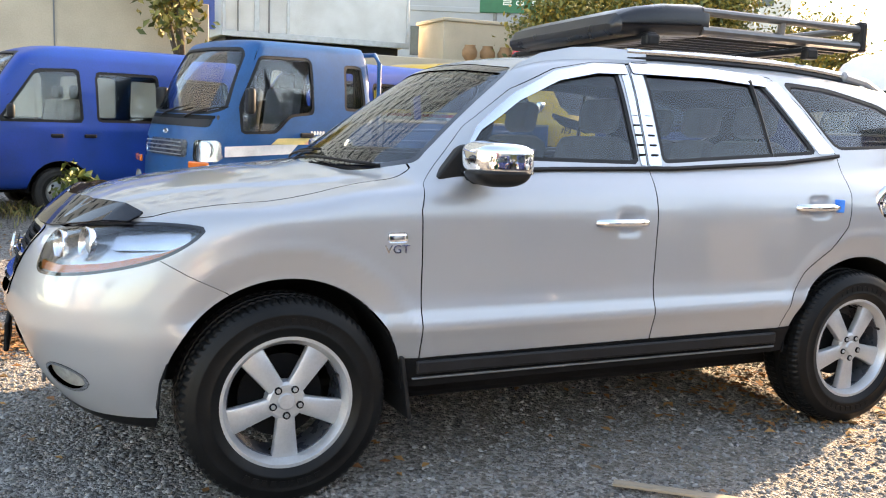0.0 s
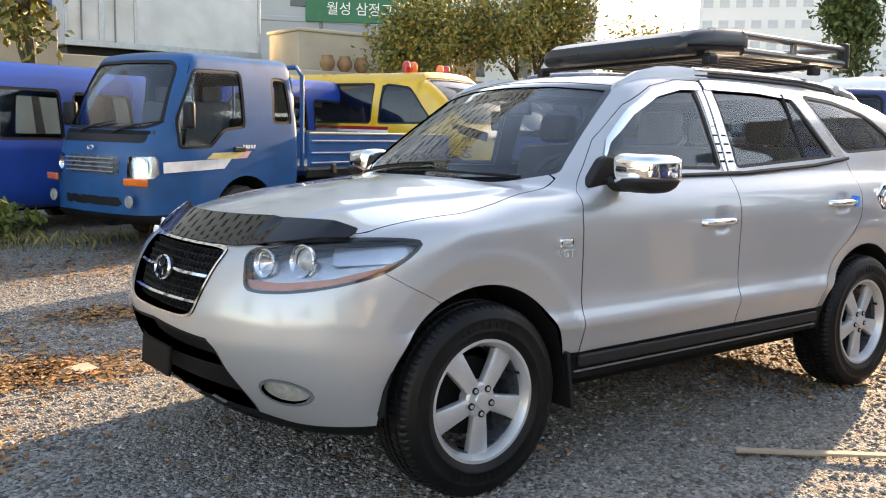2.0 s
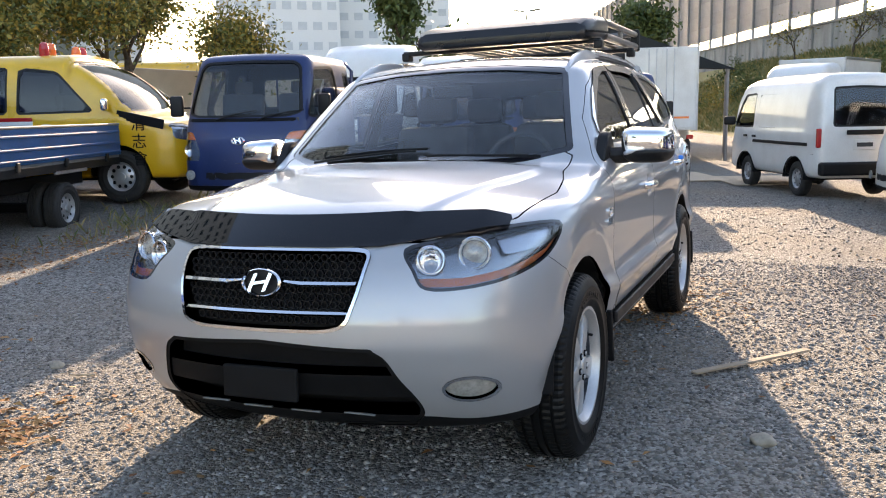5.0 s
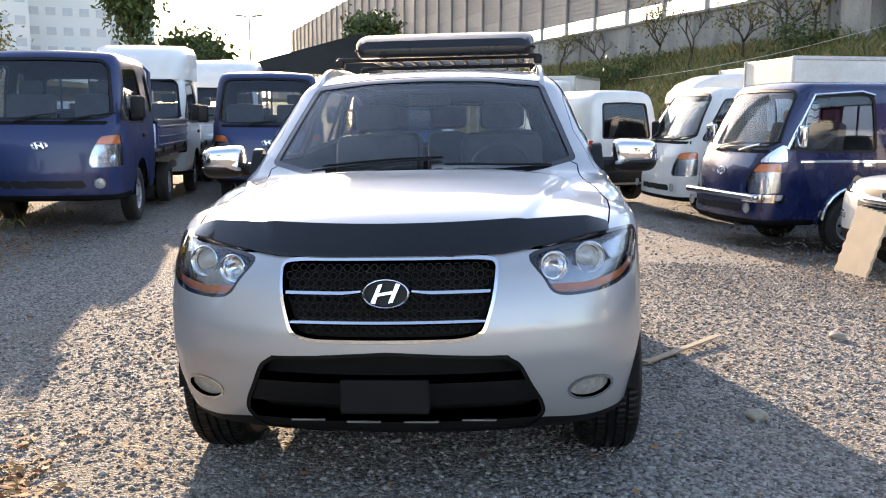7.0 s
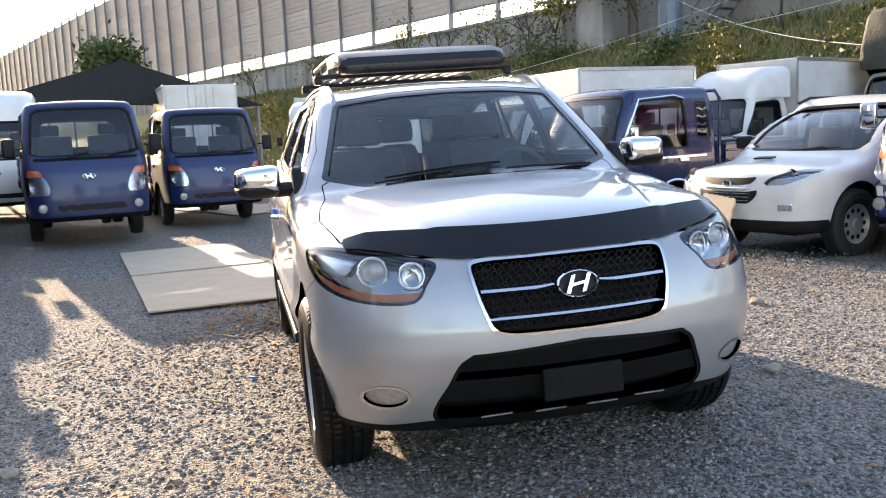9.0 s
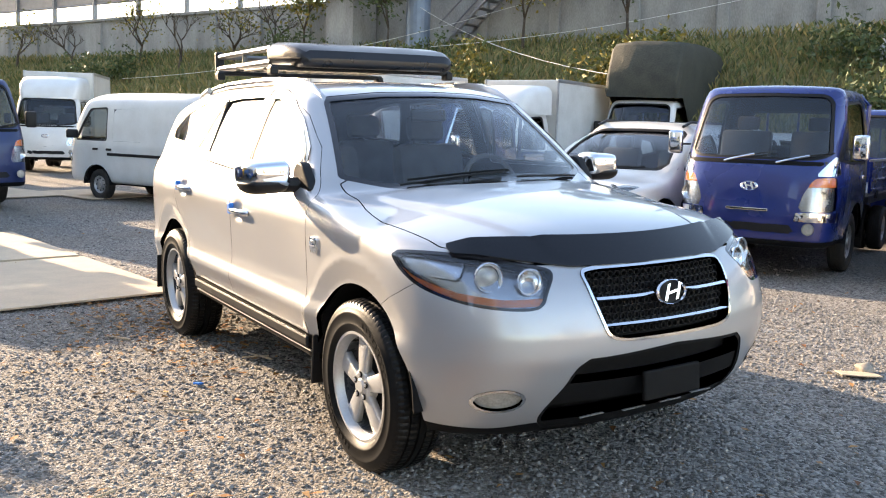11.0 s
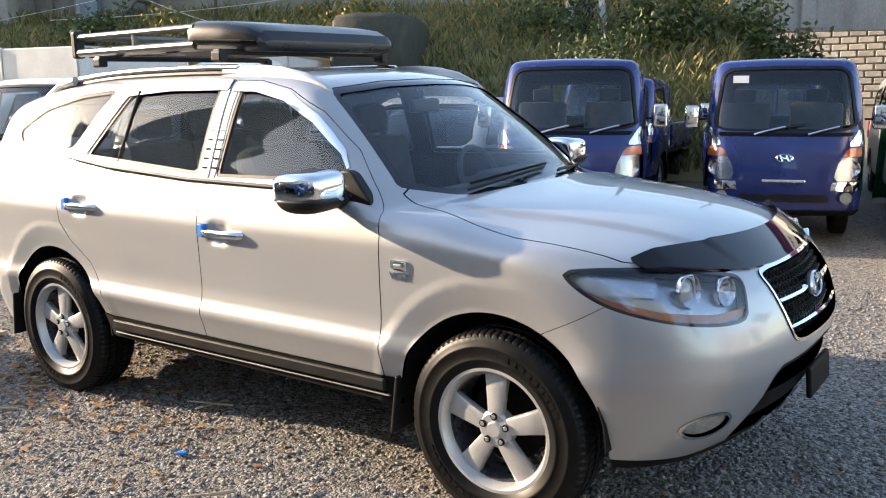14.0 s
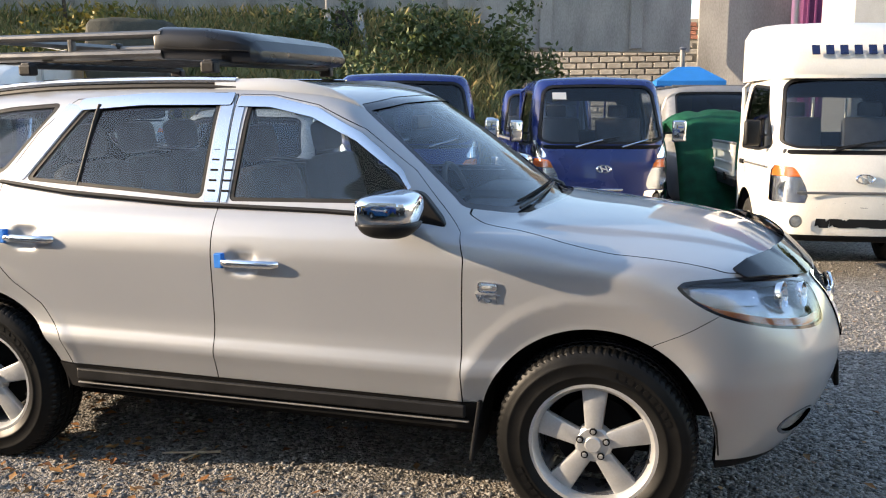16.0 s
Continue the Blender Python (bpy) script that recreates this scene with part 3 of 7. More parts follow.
# ---- the silver sport-utility car ----
suv = thing("suv_car", "silver metallic sport-utility car with a black roof basket, parked on gravel", "car", pose(0, -.012, 0, -1.5, 0.1, .3))
WB = 1.35


def ease(t):
    t = np.clip(t, 0, 1)
    return t * t * (3 - 2 * t)


def flare(x, a, z):
    """Wheel-arch lips, handle dishes and the tucked-in bumper corners."""
    out = 0
    for c in (-WB, WB):
        r = np.hypot(x - c, np.maximum(z - 0.38, 0))
        out = out + (0.004 * ease((.56 - r) / .05) - 0.017 * np.clip((.508 - r) / .083, 0, 1)) * (z > 0.2)
    for hx, hz in ((0.03, 0.965), (1.06, 1.02)):
        out = out - 0.020 * np.exp(-((x - hx) / 0.055) ** 4 - ((z - hz) / 0.042) ** 4)
    return out - .15 * np.clip((.54 - z) / .27, 0, 1) ** 1.5 * ease((-1.72 - x) / .35)


def bonnet_dome(x, a):
    edge = np.interp(x, [-2.1, -1.15], [.40, .64])
    return .013 * ease((edge + .035 - a) / .05) * ease((-.98 - x) / .12) * ease((x + 2.12) / .25)


body = Shell(
    side=[(0.15, .84), (.28, .875), (.40, .892), (.48, .908), (.55, .927), (.594, .940), (.610, .938), (.66, .921), (.72, .915), (.85, .918), (.98, .922), (1.06, .908), (1.12, .880), (1.18, .838), (1.3, .79), (1.56, .675), (1.66, .60), (1.75, .45)],
    taper=[(-2.3, .07), (-1.9, .02), (-1.4, 0), (1.2, 0), (1.9, .03), (2.4, .12)],
    top=[(-2.3, .80), (-2.15, .93), (-2.0, 1.0), (-1.76, 1.065), (-1.4, 1.120), (-1.18, 1.142), (-1.10, 1.154), (-.95, 1.260), (-.75, 1.406), (-.55, 1.540), (-.44, 1.602), (-.25, 1.645), (.1, 1.672), (.5, 1.682), (1.0, 1.675), (1.5, 1.64), (1.9, 1.57), (2.3, 1.4)],
    crown=curve1([(-2.3, .09), (-1.4, .08), (-1.0, .05), (-.4, .07), (.5, .09), (2.0, .09)]),
    front=[(.15, -1.94), (.25, -2.05), (.33, -2.125), (.43, -2.195), (.53, -2.238), (.62, -2.256), (.68, -2.254), (.75, -2.238), (.85, -2.195), (.93, -2.13), (1.0, -2.02), (1.1, -1.8)],
    bow=lambda a: .28 * a ** 2 + .74 * a ** 10,
    rear=[(.2, 2.2), (.5, 2.38), (.8, 2.39), (1.0, 2.37), (1.15, 2.32), (1.5, 2.12), (1.65, 1.98)],
    rbow=lambda a: .22 * a ** 2 + .8 * a ** 10,
    floor=.27, k=0.022,
    shift=curve1([(-2.3, .05), (-1.65, .09), (-1.2, .34), (-.5, .34), (0.0, .12), (.4, 0), (1, 0)]), extra=flare, dome=bonnet_dome)
S = body.mesh(-1.45, 1.55, 0.78, 190, 58, 280)


def front_angle(v):
    return np.degrees(np.arctan2(np.abs(v[:, 1]), -(v[:, 0] + 1.5)))


def arch(v):
    x, a, z = v[:, 0], np.abs(v[:, 1]), v[:, 2]
    d = np.minimum(np.hypot(x + WB, np.maximum(z - .365, 0)), np.hypot(x - WB, np.maximum(z - .365, 0))) - .425
    return np.maximum(d, .45 - a)


def side_view(poly, low=.3):
    f = inside(poly)
    return lambda v: np.maximum(f(v[:, 0], v[:, 2]), low - np.abs(v[:, 1]))


def front_view(poly, xmax=-1.5):
    f = inside(poly)
    return lambda v: np.maximum(f(np.abs(v[:, 1]), v[:, 2]), v[:, 0] - xmax)


def gap(line, w=0.0022, low=.3):
    f = near(line)
    return lambda v: np.maximum(f(v[:, 0], v[:, 2]) - w, low - np.abs(v[:, 1]))


FRONT_GLASS = rounded([(-.66, 1.205), (-.60, 1.315), (-.40, 1.455), (-.20, 1.548), (.0, 1.588), (.105, 1.590), (.125, 1.195)], .025)
REAR_GLASS = rounded([(.245, 1.200), (.235, 1.590), (.62, 1.590), (.885, 1.572), (1.13, 1.255)], .03)
QUARTER_GLASS = rounded([(1.255, 1.275), (1.01, 1.585), (1.30, 1.565), (1.62, 1.50), (1.86, 1.38), (1.80, 1.30)], .05)
SCREEN = rounded([(-.5, 1.135), (.3, 1.135), (.55, 1.145), (.735, 1.185), (.715, 1.235), (.60, 1.545), (.585, 1.572), (.3, 1.600), (-.5, 1.618)], .03)
REAR_SCREEN = rounded([(-.6, 1.18), (.55, 1.18), (.66, 1.22), (.56, 1.52), (-.6, 1.56)], .05)
GRILLE = rounded([(-.4, .926), (.30, .924), (.376, .916), (.364, .80), (.325, .678), (.25, .660), (-.4, .657)], .05)
MOUTH = outline([(-.4, .612), (.34, .610), (.405, .600), (.445, .572), (.480, .50), (.520, .42), (.525, .36), (.48, .315), (.39, .295), (-.4, .29)])
FOG = [(.688 + .085 * math.cos(t), .452 + .050 * math.sin(t)) for t in np.linspace(0, 2 * math.pi, 28, endpoint=False)]
LAMP = outline([(39.5, .916), (40.2, .85), (42.0, .797), (49, .791), (60, .810), (71, .848), (78, .898), (82.3, .955), (80, .973), (70, .978), (57, .966), (46, .941)])
F_DOOR = [(-.865, .47), (-.865, .85), (-.870, 1.02), (-.845, 1.11), (-.775, 1.185), (-.635, 1.325), (-.42, 1.478), (-.205, 1.572), (.0, 1.612), (.165, 1.616), (.165, .47)]
R_DOOR = [(.165, .47), (.165, 1.616), (.70, 1.614), (.95, 1.598), (1.10, 1.46), (1.245, 1.25), (1.258, 1.08), (1.235, .93), (1.14, .83), (1.00, .74), (.91, .62), (.865, .47)]

lamp_f = inside([(s * .0131, z) for s, z in LAMP])


def lamp_field(v):
    return np.maximum(lamp_f(front_angle(v) * .0131, v[:, 2]), v[:, 0] + 1.5)


_, S = cut(S, arch)
_, S = cut(S, lambda v: np.maximum(v[:, 2] - .285, np.abs(v[:, 1]) - .80))
glassy = {}
for key, fld in (("front_door_glass", side_view(FRONT_GLASS)), ("rear_door_glass", side_view(REAR_GLASS)), ("quarter_glass", side_view(QUARTER_GLASS)),
                 ("windscreen", lambda v, f=front_view(SCREEN, -.1): np.maximum(f(v), -1.118 + .34 * v[:, 1] ** 2 - v[:, 0])), ("rear_screen", lambda v, f=inside(REAR_SCREEN): np.maximum(f(np.abs(v[:, 1]), v[:, 2]), 1.6 - v[:, 0]))):
    got, S = cut(S, fld)
    glassy[key] = got, fld
    pane, seal = cut(got, lambda v, fld=fld: fld(v) + (.016 if "screen" not in key else .024))
    for side in (sides(pane) if "screen" not in key else [pane]):
        skin(key, side, M["tint"] if key != "windscreen" else M["clear"], suv, -.006, .003)
    for side in (sides(seal) if "screen" not in key else [seal]):
        skin("window_seal", side, M["black"] if "screen" not in key else M["gloss"], suv, -.002, .02)
lamp_skin, S = cut(S, lamp_field)
grille_skin, S = cut(S, front_view(GRILLE, -1.9))
mouth_skin, S = cut(S, front_view(MOUTH, -1.7))
fog_skin, S = cut(S, front_view(FOG, -1.7))
_, S = cut(S, lambda v: np.maximum(np.maximum(v[:, 2] - (.372 + .004 * v[:, 0]), np.abs(v[:, 0]) - .93), .5 - np.abs(v[:, 1])))
liner = S
sill_skin, S = cut(S, lambda v: np.maximum(np.maximum(v[:, 2] - (.482 + .004 * v[:, 0]), np.abs(v[:, 0]) - .98), .6 - np.abs(v[:, 1])))
hood_line = [(-.90, .735), (-1.05, .745), (-1.2, .785), (-1.4, .812), (-1.6, .800), (-1.78, .775), (-1.95, .66)]
hx, hy = [p[0] for p in hood_line][::-1], [p[1] for p in hood_line][::-1]


def hood_field(v):
    return np.maximum(np.maximum(np.abs(v[:, 1]) - np.interp(v[:, 0], hx, hy), .94 - v[:, 2]), v[:, 0] + .85)


def bumper_field(v):
    return np.maximum(v[:, 0] - np.interp(v[:, 2], [.60, .745, .81, .868, .93], [-1.40, -1.55, -1.68, -1.78, -1.86]), v[:, 2] - .938)


hood_skin, S = cut(S, lambda v: hood_field(v) + .003)
_, S = cut(S, lambda v: hood_field(v) - .003)
bumper_skin, S = cut(S, lambda v: bumper_field(v) + .0022)
_, S = cut(S, lambda v: bumper_field(v) - .0022)
chin, bumper_skin = cut(bumper_skin, lambda v: v[:, 2] - (.325 + .02 * ease((.7 - np.abs(v[:, 1])) / .2)))
skin("front_bumper", bumper_skin, M["silver"], suv, 0, .02)
for piece in sides(chin):
    skin("chin", piece, M["matt"], suv, 0, .02)
for name, poly in (("front_door", F_DOOR), ("rear_door", R_DOOR)):
    fld = side_view(poly)
    slim = lambda v: .0024 * np.clip(np.abs(body.normals(v)[:, 1]), .2, 1) ** 1.5
    door, S = cut(S, lambda v: fld(v) + slim(v))
    _, S = cut(S, lambda v: fld(v) - slim(v))
    for side in sides(door):
        skin(name, side, M["silver"], suv, 0, .02)
skin("bonnet", hood_skin, M["silver"], suv, 0, .02)
skin("body", S, M["silver"], suv, 0, .02)
skin("inner_liner", liner, M["dark"], suv, -.024, .004)
for side in sides(sill_skin):
    rocker = skin("sill", side, M["matt"], suv, .006, .02, "black plastic sill cladding")
for sg in (-1, 1):
    part("sill_strip", box(1.72, .018, .050, (-.02, sg * .922, .446), .008), M["black"], suv)
    # grey strip drawn for the highlight that runs along the black cladding
    part("sill_highlight", box(1.74, .012, .008, (-.02, sg * .908, .402), .003), M["grey"], suv)
# wheel wells
for cx in (-WB, WB):
    for sg in (-1, 1):
        bm = lathe([(.43, -.19), (.43, .19), (.10, .19)], 30, at=(cx, sg * .70, .365) if sg < 0 else (cx, .70, .365), arc=360)
        if sg > 0:
            bmesh.ops.scale(bm, vec=(1, -1, 1), verts=bm.verts, space=Matrix.Translation((0, -.70, 0)))
        bmesh.ops.delete(bm, geom=[v for v in bm.verts if v.co.z < .29], context="VERTS")
        bmesh.ops.solidify(bm, geom=bm.faces[:], thickness=.006)
        smooth(part("wheel_well", bm, M["dark"], suv))
part("underbody", box(3.4, 1.3, .12, (0.05, 0, .30), .03), M["dark"], suv)
part("exhaust", tube([(-.2, .25, .23), (.9, .3, .23), (1.2, .45, .24), (2.1, .5, .27)], .035, 10), M["grey"], suv)
for x in (-WB, WB):
    for sg in (-1, 1):
        alloy_wheel(suv, x, sg * .802, sg > 0, 0 if sg < 0 else 36)
        flap = part("mud_flap", box(.016, .25, .24, (x + .435, sg * .795, .37), .006, (0, -8, 0)), M["black"], suv)

# headlamps
for sg, side in zip((-1, 1), sides(lamp_skin)):
    seal_in, seal = cut(side, lambda v: lamp_field(v) + .010)
    lens = skin("headlamp", seal_in, M["lens"], suv, -.001, .003, "clear headlamp with chrome rings and an amber strip")
    skin("headlamp_seal", seal, M["gloss"], lens, 0, .03)
    base, _ = cut(side, lambda v: lamp_field(v) + .004)
    low, up = cut(base, lambda v: v[:, 2] - np.interp(front_angle(v), [38, 50, 62, 74, 82], [.835, .830, .848, .886, .938]))
    skin("headlamp_housing", up, M["lampdark"], lens, -.045, .01)
    strip, under = cut(low, lambda v: np.interp(front_angle(v), [38, 50, 62, 74, 82], [.808, .805, .824, .861, .922]) - v[:, 2])
    skin("indicator", strip, M["signal"], lens, -.012, .02)
    skin("headlamp_bezel", under, M["housing"], lens, -.012, .02)
    shiny, _ = cut(up, lambda v: np.maximum(np.maximum(62 - front_angle(v), front_angle(v) - 79) * .0131, np.abs(v[:, 2] - .930) - .034))
    skin("side_reflector", shiny, M["lampsilver"], lens, -.030, .01)
    for deg, z, r in ((45.5, .880, .048), (55.5, .896, .054)):
        a = radians(deg)
        d = np.array([[-math.cos(a), sg * math.sin(a), 0]])
        lo, hi = 0.0, 1.5
        for _ in range(30):
            mid = (lo + hi) / 2
            if body.field(np.array([[-1.5, 0, z]]) + d * mid)[0] < 0:
                lo = mid
            else:
                hi = mid
        p = Vector((-1.5, 0, z)) + Vector(d[0]) * (lo - .034)
        m = Matrix.Translation(p) @ Vector((-1, sg * .30, .10)).to_track_quat("Z", "Y").to_matrix().to_4x4()
        bm = lathe([(r, -.01), (r + .003, .008), (r, .012), (r - .005, .008), (r - .010, -.008)], 36, "Z")
        bmesh.ops.transform(bm, matrix=m, verts=bm.verts)
        smooth(part("lamp_ring", bm, M["chrome"], lens))
        bm = lathe([(0, .006), (r * .35, .004), (r * .62, -.006), (r - .012, -.012)] if deg > 50 else [(0, -.03), (r * .5, -.022), (r - .012, -.004)], 36, "Z")
        bmesh.ops.transform(bm, matrix=m, verts=bm.verts)
        smooth(part("projector" if deg > 50 else "reflector_bowl", bm, M["fogglass"] if deg > 50 else M["reflector"], lens))

# grille
gl_fld = front_view(GRILLE, -1.9)
rimskin, gin = cut(grille_skin, lambda v: -(gl_fld(v) + .011))
g = skin("grille", gin, M["dark"], suv, -.055, .01, "black honeycomb grille with chrome bars and a chrome surround")
skin("grille_surround", rimskin, M["chrome"], g, .005, .03)


def front_x(y, z, off=0.0):
    return float(body.s["front"](z) + body.s["bow"](abs(y))) + off


for z0, z1, half, split in ((.806, .824, .345, True), (.715, .730, .330, False)):
    for sg in ((-1, 1) if split else (0,)):
        ys = np.linspace(.085, half, 9) * sg if split else np.linspace(-half, half, 17)
        bm = bmesh.new()
        rows = []
        for y in ys:
            pinch = .35 + .65 * min(1, (half - abs(y)) / .03 + .5) if not split else 1 - .55 * max(0, (.14 - abs(y)) / .06)
            zc = (z0 + z1) / 2 + (.008 * max(0, (.14 - abs(y)) / .06) if split else 0)
            h = (z1 - z0) / 2 * pinch
            x = front_x(float(y), zc)
            rows.append([bm.verts.new((x + dx, y, zc + dz)) for dx, dz in ((.03, -h), (.004, -h), (-.004, 0), (.004, h), (.03, h))])
        for a, b in zip(rows, rows[1:]):
            for j in range(4):
                bm.faces.new((a[j], b[j], b[j + 1], a[j + 1]))
        bm.faces.new(rows[0])
        bm.faces.new(rows[-1][::-1])
        bmesh.ops.recalc_face_normals(bm, faces=bm.faces)
        part("grille_bar", bm, M["chrome"], g)
bm = bmesh.new()
for row in range(11):
    for col in range(-12, 13):
        y, z = (col + (row % 2) * .5) * .031, .672 + row * .0245
        if front_view(GRILLE, -1.9)(np.array([[-2.2, y, z]]))[0] > -.028:
            continue
        x = front_x(y, z, .025)
        lathe([(.0145, 0), (.0145, .012), (.0118, .012), (.0118, 0)], 6, "X", (x, y, z), bm, close=True)
part("mesh", bm, M["black"], g)
bm = lathe([(.058, 0), (.062, .008), (.066, .004), (.068, 0)], 40, "X", bm=None)
bmesh.ops.transform(bm, matrix=pose(0, 0, 0), verts=bm.verts)
for v in bm.verts:
    v.co = Vector((-v.co.x, v.co.y * 1.18, v.co.z * .72))
sym = bmesh.new()
turn = Matrix(((0, 0, -1, 0), (-1, 0, 0, 0), (0, 1, 0, 0), (0, 0, 0, 1)))
for strokes in ([(-.046, -.038), (-.030, -.042), (-.018, .040), (-.033, .036)], [(.046, .038), (.030, .042), (.018, -.040), (.033, -.036)], [(-.030, -.012), (-.022, .002), (.030, .012), (.022, -.002)]):
    prism(strokes, .010, turn, bm=sym)
for v in sym.verts:
    v.co.y = v.co.y * .92 - v.co.z * .18
    v.co.z *= .80
join(bm, sym)
badge = part("badge", bm, M["chrome"], g, "oval chrome emblem")
badge.matrix_local = pose(front_x(0, .818, -.004), 0, .818, 0, 12, 0)
part("badge_backing", lathe([(0, 0), (.06, 0), (.06, .004)], 32, "X"), M["black"], g).matrix_local = pose(front_x(0, .818, .008), 0, .818, 0, 12, 0) @ Matrix.Diagonal((1, 1.18, .72, 1))

# lower intake, number plate and fog lamps
skin("intake", mouth_skin, M["dark"], suv, -.07, .01, "black lower air intake")
mf = front_view(MOUTH, -1.7)
lip, _ = cut(mouth_skin, lambda v: v[:, 2] - .345)
skin("bumper_lip", lip, M["matt"], suv, -.004, .05)
bar, _ = cut(mouth_skin, lambda v: np.abs(v[:, 2] - .462) - .044)
skin("bumper_bar", bar, M["matt"], suv, -.012, .05)
edge, _ = cut(mouth_skin, lambda v: -(mf(v) + .014))
skin("intake_frame", edge, M["matt"], suv, -.003, .07)
part("plate_holder", box(.02, .30, .115, (front_x(0, .47, -.03), .01, .475), .008, (0, 4, 0)), M["matt"], suv, "empty black number plate holder")
for y in (-.30, -.10, .10, .30):
    part("intake_slot", box(.012, .12, .006, (front_x(y, .35, -.003), y, .352), .002), M["grey"], suv)
for sg, side in zip((-1, 1), sides(fog_skin)):
    ff = front_view(FOG, -1.7)
    ring, pane = cut(side, lambda v: -(ff(v) + .010))
    fog = skin("fog_lamp", pane, M["fogglass"], suv, -.012, .01, "round frosted fog lamp in a satin ring")
    skin("fog_ring", ring, M["satin"], fog, .002, .03)

# bonnet deflector
ang = [0, 20, 34, 46, 60, 74, 79]
low_z = [.923, .922, .926, .944, .964, .974, .980]
hi_z = [1.03, 1.03, 1.03, 1.03, 1.03, 1.03, 1.03]
defl, _ = cut(body.mesh(-1.45, 1.55, .78, 60, 120, 520), lambda v: np.maximum(np.maximum(np.interp(front_angle(v), ang, low_z) - v[:, 2], v[:, 2] - np.interp(front_angle(v), ang, hi_z)), np.maximum(np.abs(v[:, 1]) - .765, v[:, 0] + 2.005 - .36 * v[:, 1] ** 2)))
skin("bonnet_deflector", defl, M["deflect"], suv, thick=.006, label="glossy black bonnet stone deflector",
     own_normals=True, lift=lambda v: .008 + .030 * np.clip(1 + (v[:, 0] + 2.005 - .36 * v[:, 1] ** 2) / .12, 0, 1) ** 1.2 * np.clip((.80 - np.abs(v[:, 1])) / .12, .25, 1))

# chrome visors, pillar plates
full = body.mesh(-.95, 1.4, .9, 220, 30, 420)
fd, rd = side_view(FRONT_GLASS), side_view(REAR_GLASS)
flank = lambda v: body.s["side"](v[:, 2]) - .034 - np.abs(v[:, 1])
top_line = [(-.632, 1.258), (-.585, 1.318), (-.40, 1.447), (-.20, 1.540), (.0, 1.581), (.15, 1.584)]
vis, _ = cut(full, lambda v, f=near(top_line): np.maximum(np.maximum(f(v[:, 0], v[:, 2]) - np.interp(v[:, 0], [-.64, -.5, -.2], [.006, .015, .020]), flank(v)), v[:, 0] - .155))
for side in sides(vis):
    skin("window_visor", side, M["chrome"], suv, .007, .004, "chrome rain visor")
top_line2 = [(.185, 1.594), (.60, 1.594), (.90, 1.574)]
vis, _ = cut(full, lambda v, f=near(top_line2): np.maximum(np.maximum(f(v[:, 0], v[:, 2]) - .024, flank(v)), .18 - v[:, 0]))
for side in sides(vis):
    skin("window_visor", side, M["chrome"], suv, .007, .004, "chrome rain visor")
for poly in ([(.132, 1.19), (.120, 1.580), (.160, 1.582), (.160, 1.19)], [(.172, 1.19), (.172, 1.582), (.228, 1.580), (.238, 1.19)], [(.895, 1.566), (1.138, 1.256), (1.238, 1.262), (.985, 1.58)]):
    pl, _ = cut(full, side_view(rounded(poly, .006)))
    for sg, side in zip((-1, 1), sides(pl)):
        plate = skin("pillar_plate", side, M["satin"], suv, .003, .004, "brushed chrome pillar plate")
        if poly[0][0] < .5:
            for i in range(5):
                z = 1.235 + i * .040
                cx = .143 if poly[0][0] < .15 else .208
                y = float(np.interp(z, [1.18, 1.3, 1.56], [.838, .79, .675]))
                part("slot", box(.034, .006, .009, (cx, sg * (y + .004), z), .003, (sg * 24, 0, 0)), M["dark"], plate)
for sg in (-1, 1):
    bm = tube([(-.70, sg * .862, 1.158), (-.3, sg * .848, 1.172), (.3, sg * .848, 1.182), (.9, sg * .840, 1.215), (1.24, sg * .825, 1.250)], .010, 6)
    part("belt_moulding", bm, M["black"], suv)
    bm = tube([(.86, sg * .802, 1.235), (.83, sg * .70, 1.50), (.82, sg * .668, 1.575)], .012, 6)
    part("window_divider", bm, M["black"], suv)

# door mirrors
for sg in (-1, 1):
    bm = bmesh.new()
    bmesh.ops.create_uvsphere(bm, u_segments=40, v_segments=24, radius=1)
    for v in bm.verts:
        x, y, z = v.co
        sq = lambda t, p: math.copysign(abs(t) ** p, t)
        X, Y, Z = sq(x, .75), sq(y, .42), sq(z, .46)
        v.co = (X * .108 + .012 * Y * sg, Y * .108, Z * .068 * (1 - .10 * Y * sg))
    shellm = smooth(part("door_mirror", bm, M["chrome"], suv, "chrome door mirror on a black foot"), 0)
    shellm.matrix_local = pose(-.635, sg * 1.030, 1.205, 0, 0, sg * 8)
    low = bmesh.new()
    bmesh.ops.create_uvsphere(low, u_segments=32, v_segments=16, radius=1)
    for v in low.verts:
        x, y, z = v.co
        v.co = (math.copysign(abs(x) ** .75, x) * .109, math.copysign(abs(y) ** .42, y) * .109, max(-1, min(.0, z)) * .058)
    smooth(part("mirror_base", low, M["black"], shellm), 0).location = (0, 0, -.034)
    foot = prism(rounded([(-.80, 1.128), (-.70, 1.255), (-.64, 1.26), (-.58, 1.18), (-.60, 1.125)], .03), .05, Matrix(((1, 0, 0, 0), (0, 0, sg, sg * .815), (0, 1, 0, 0), (0, 0, 0, 1))), .008)
    part("mirror_sail", foot, M["black"], suv)
    part("mirror_arm", tube([(-.66, sg * .83, 1.15), (-.63, sg * .93, 1.150), (-.60, sg * 1.0, 1.16)], .038, 10), M["black"], suv)
    part("mirror_pane", box(.006, .16, .09, (.104, 0, 0), .002), M["chrome"], shellm)

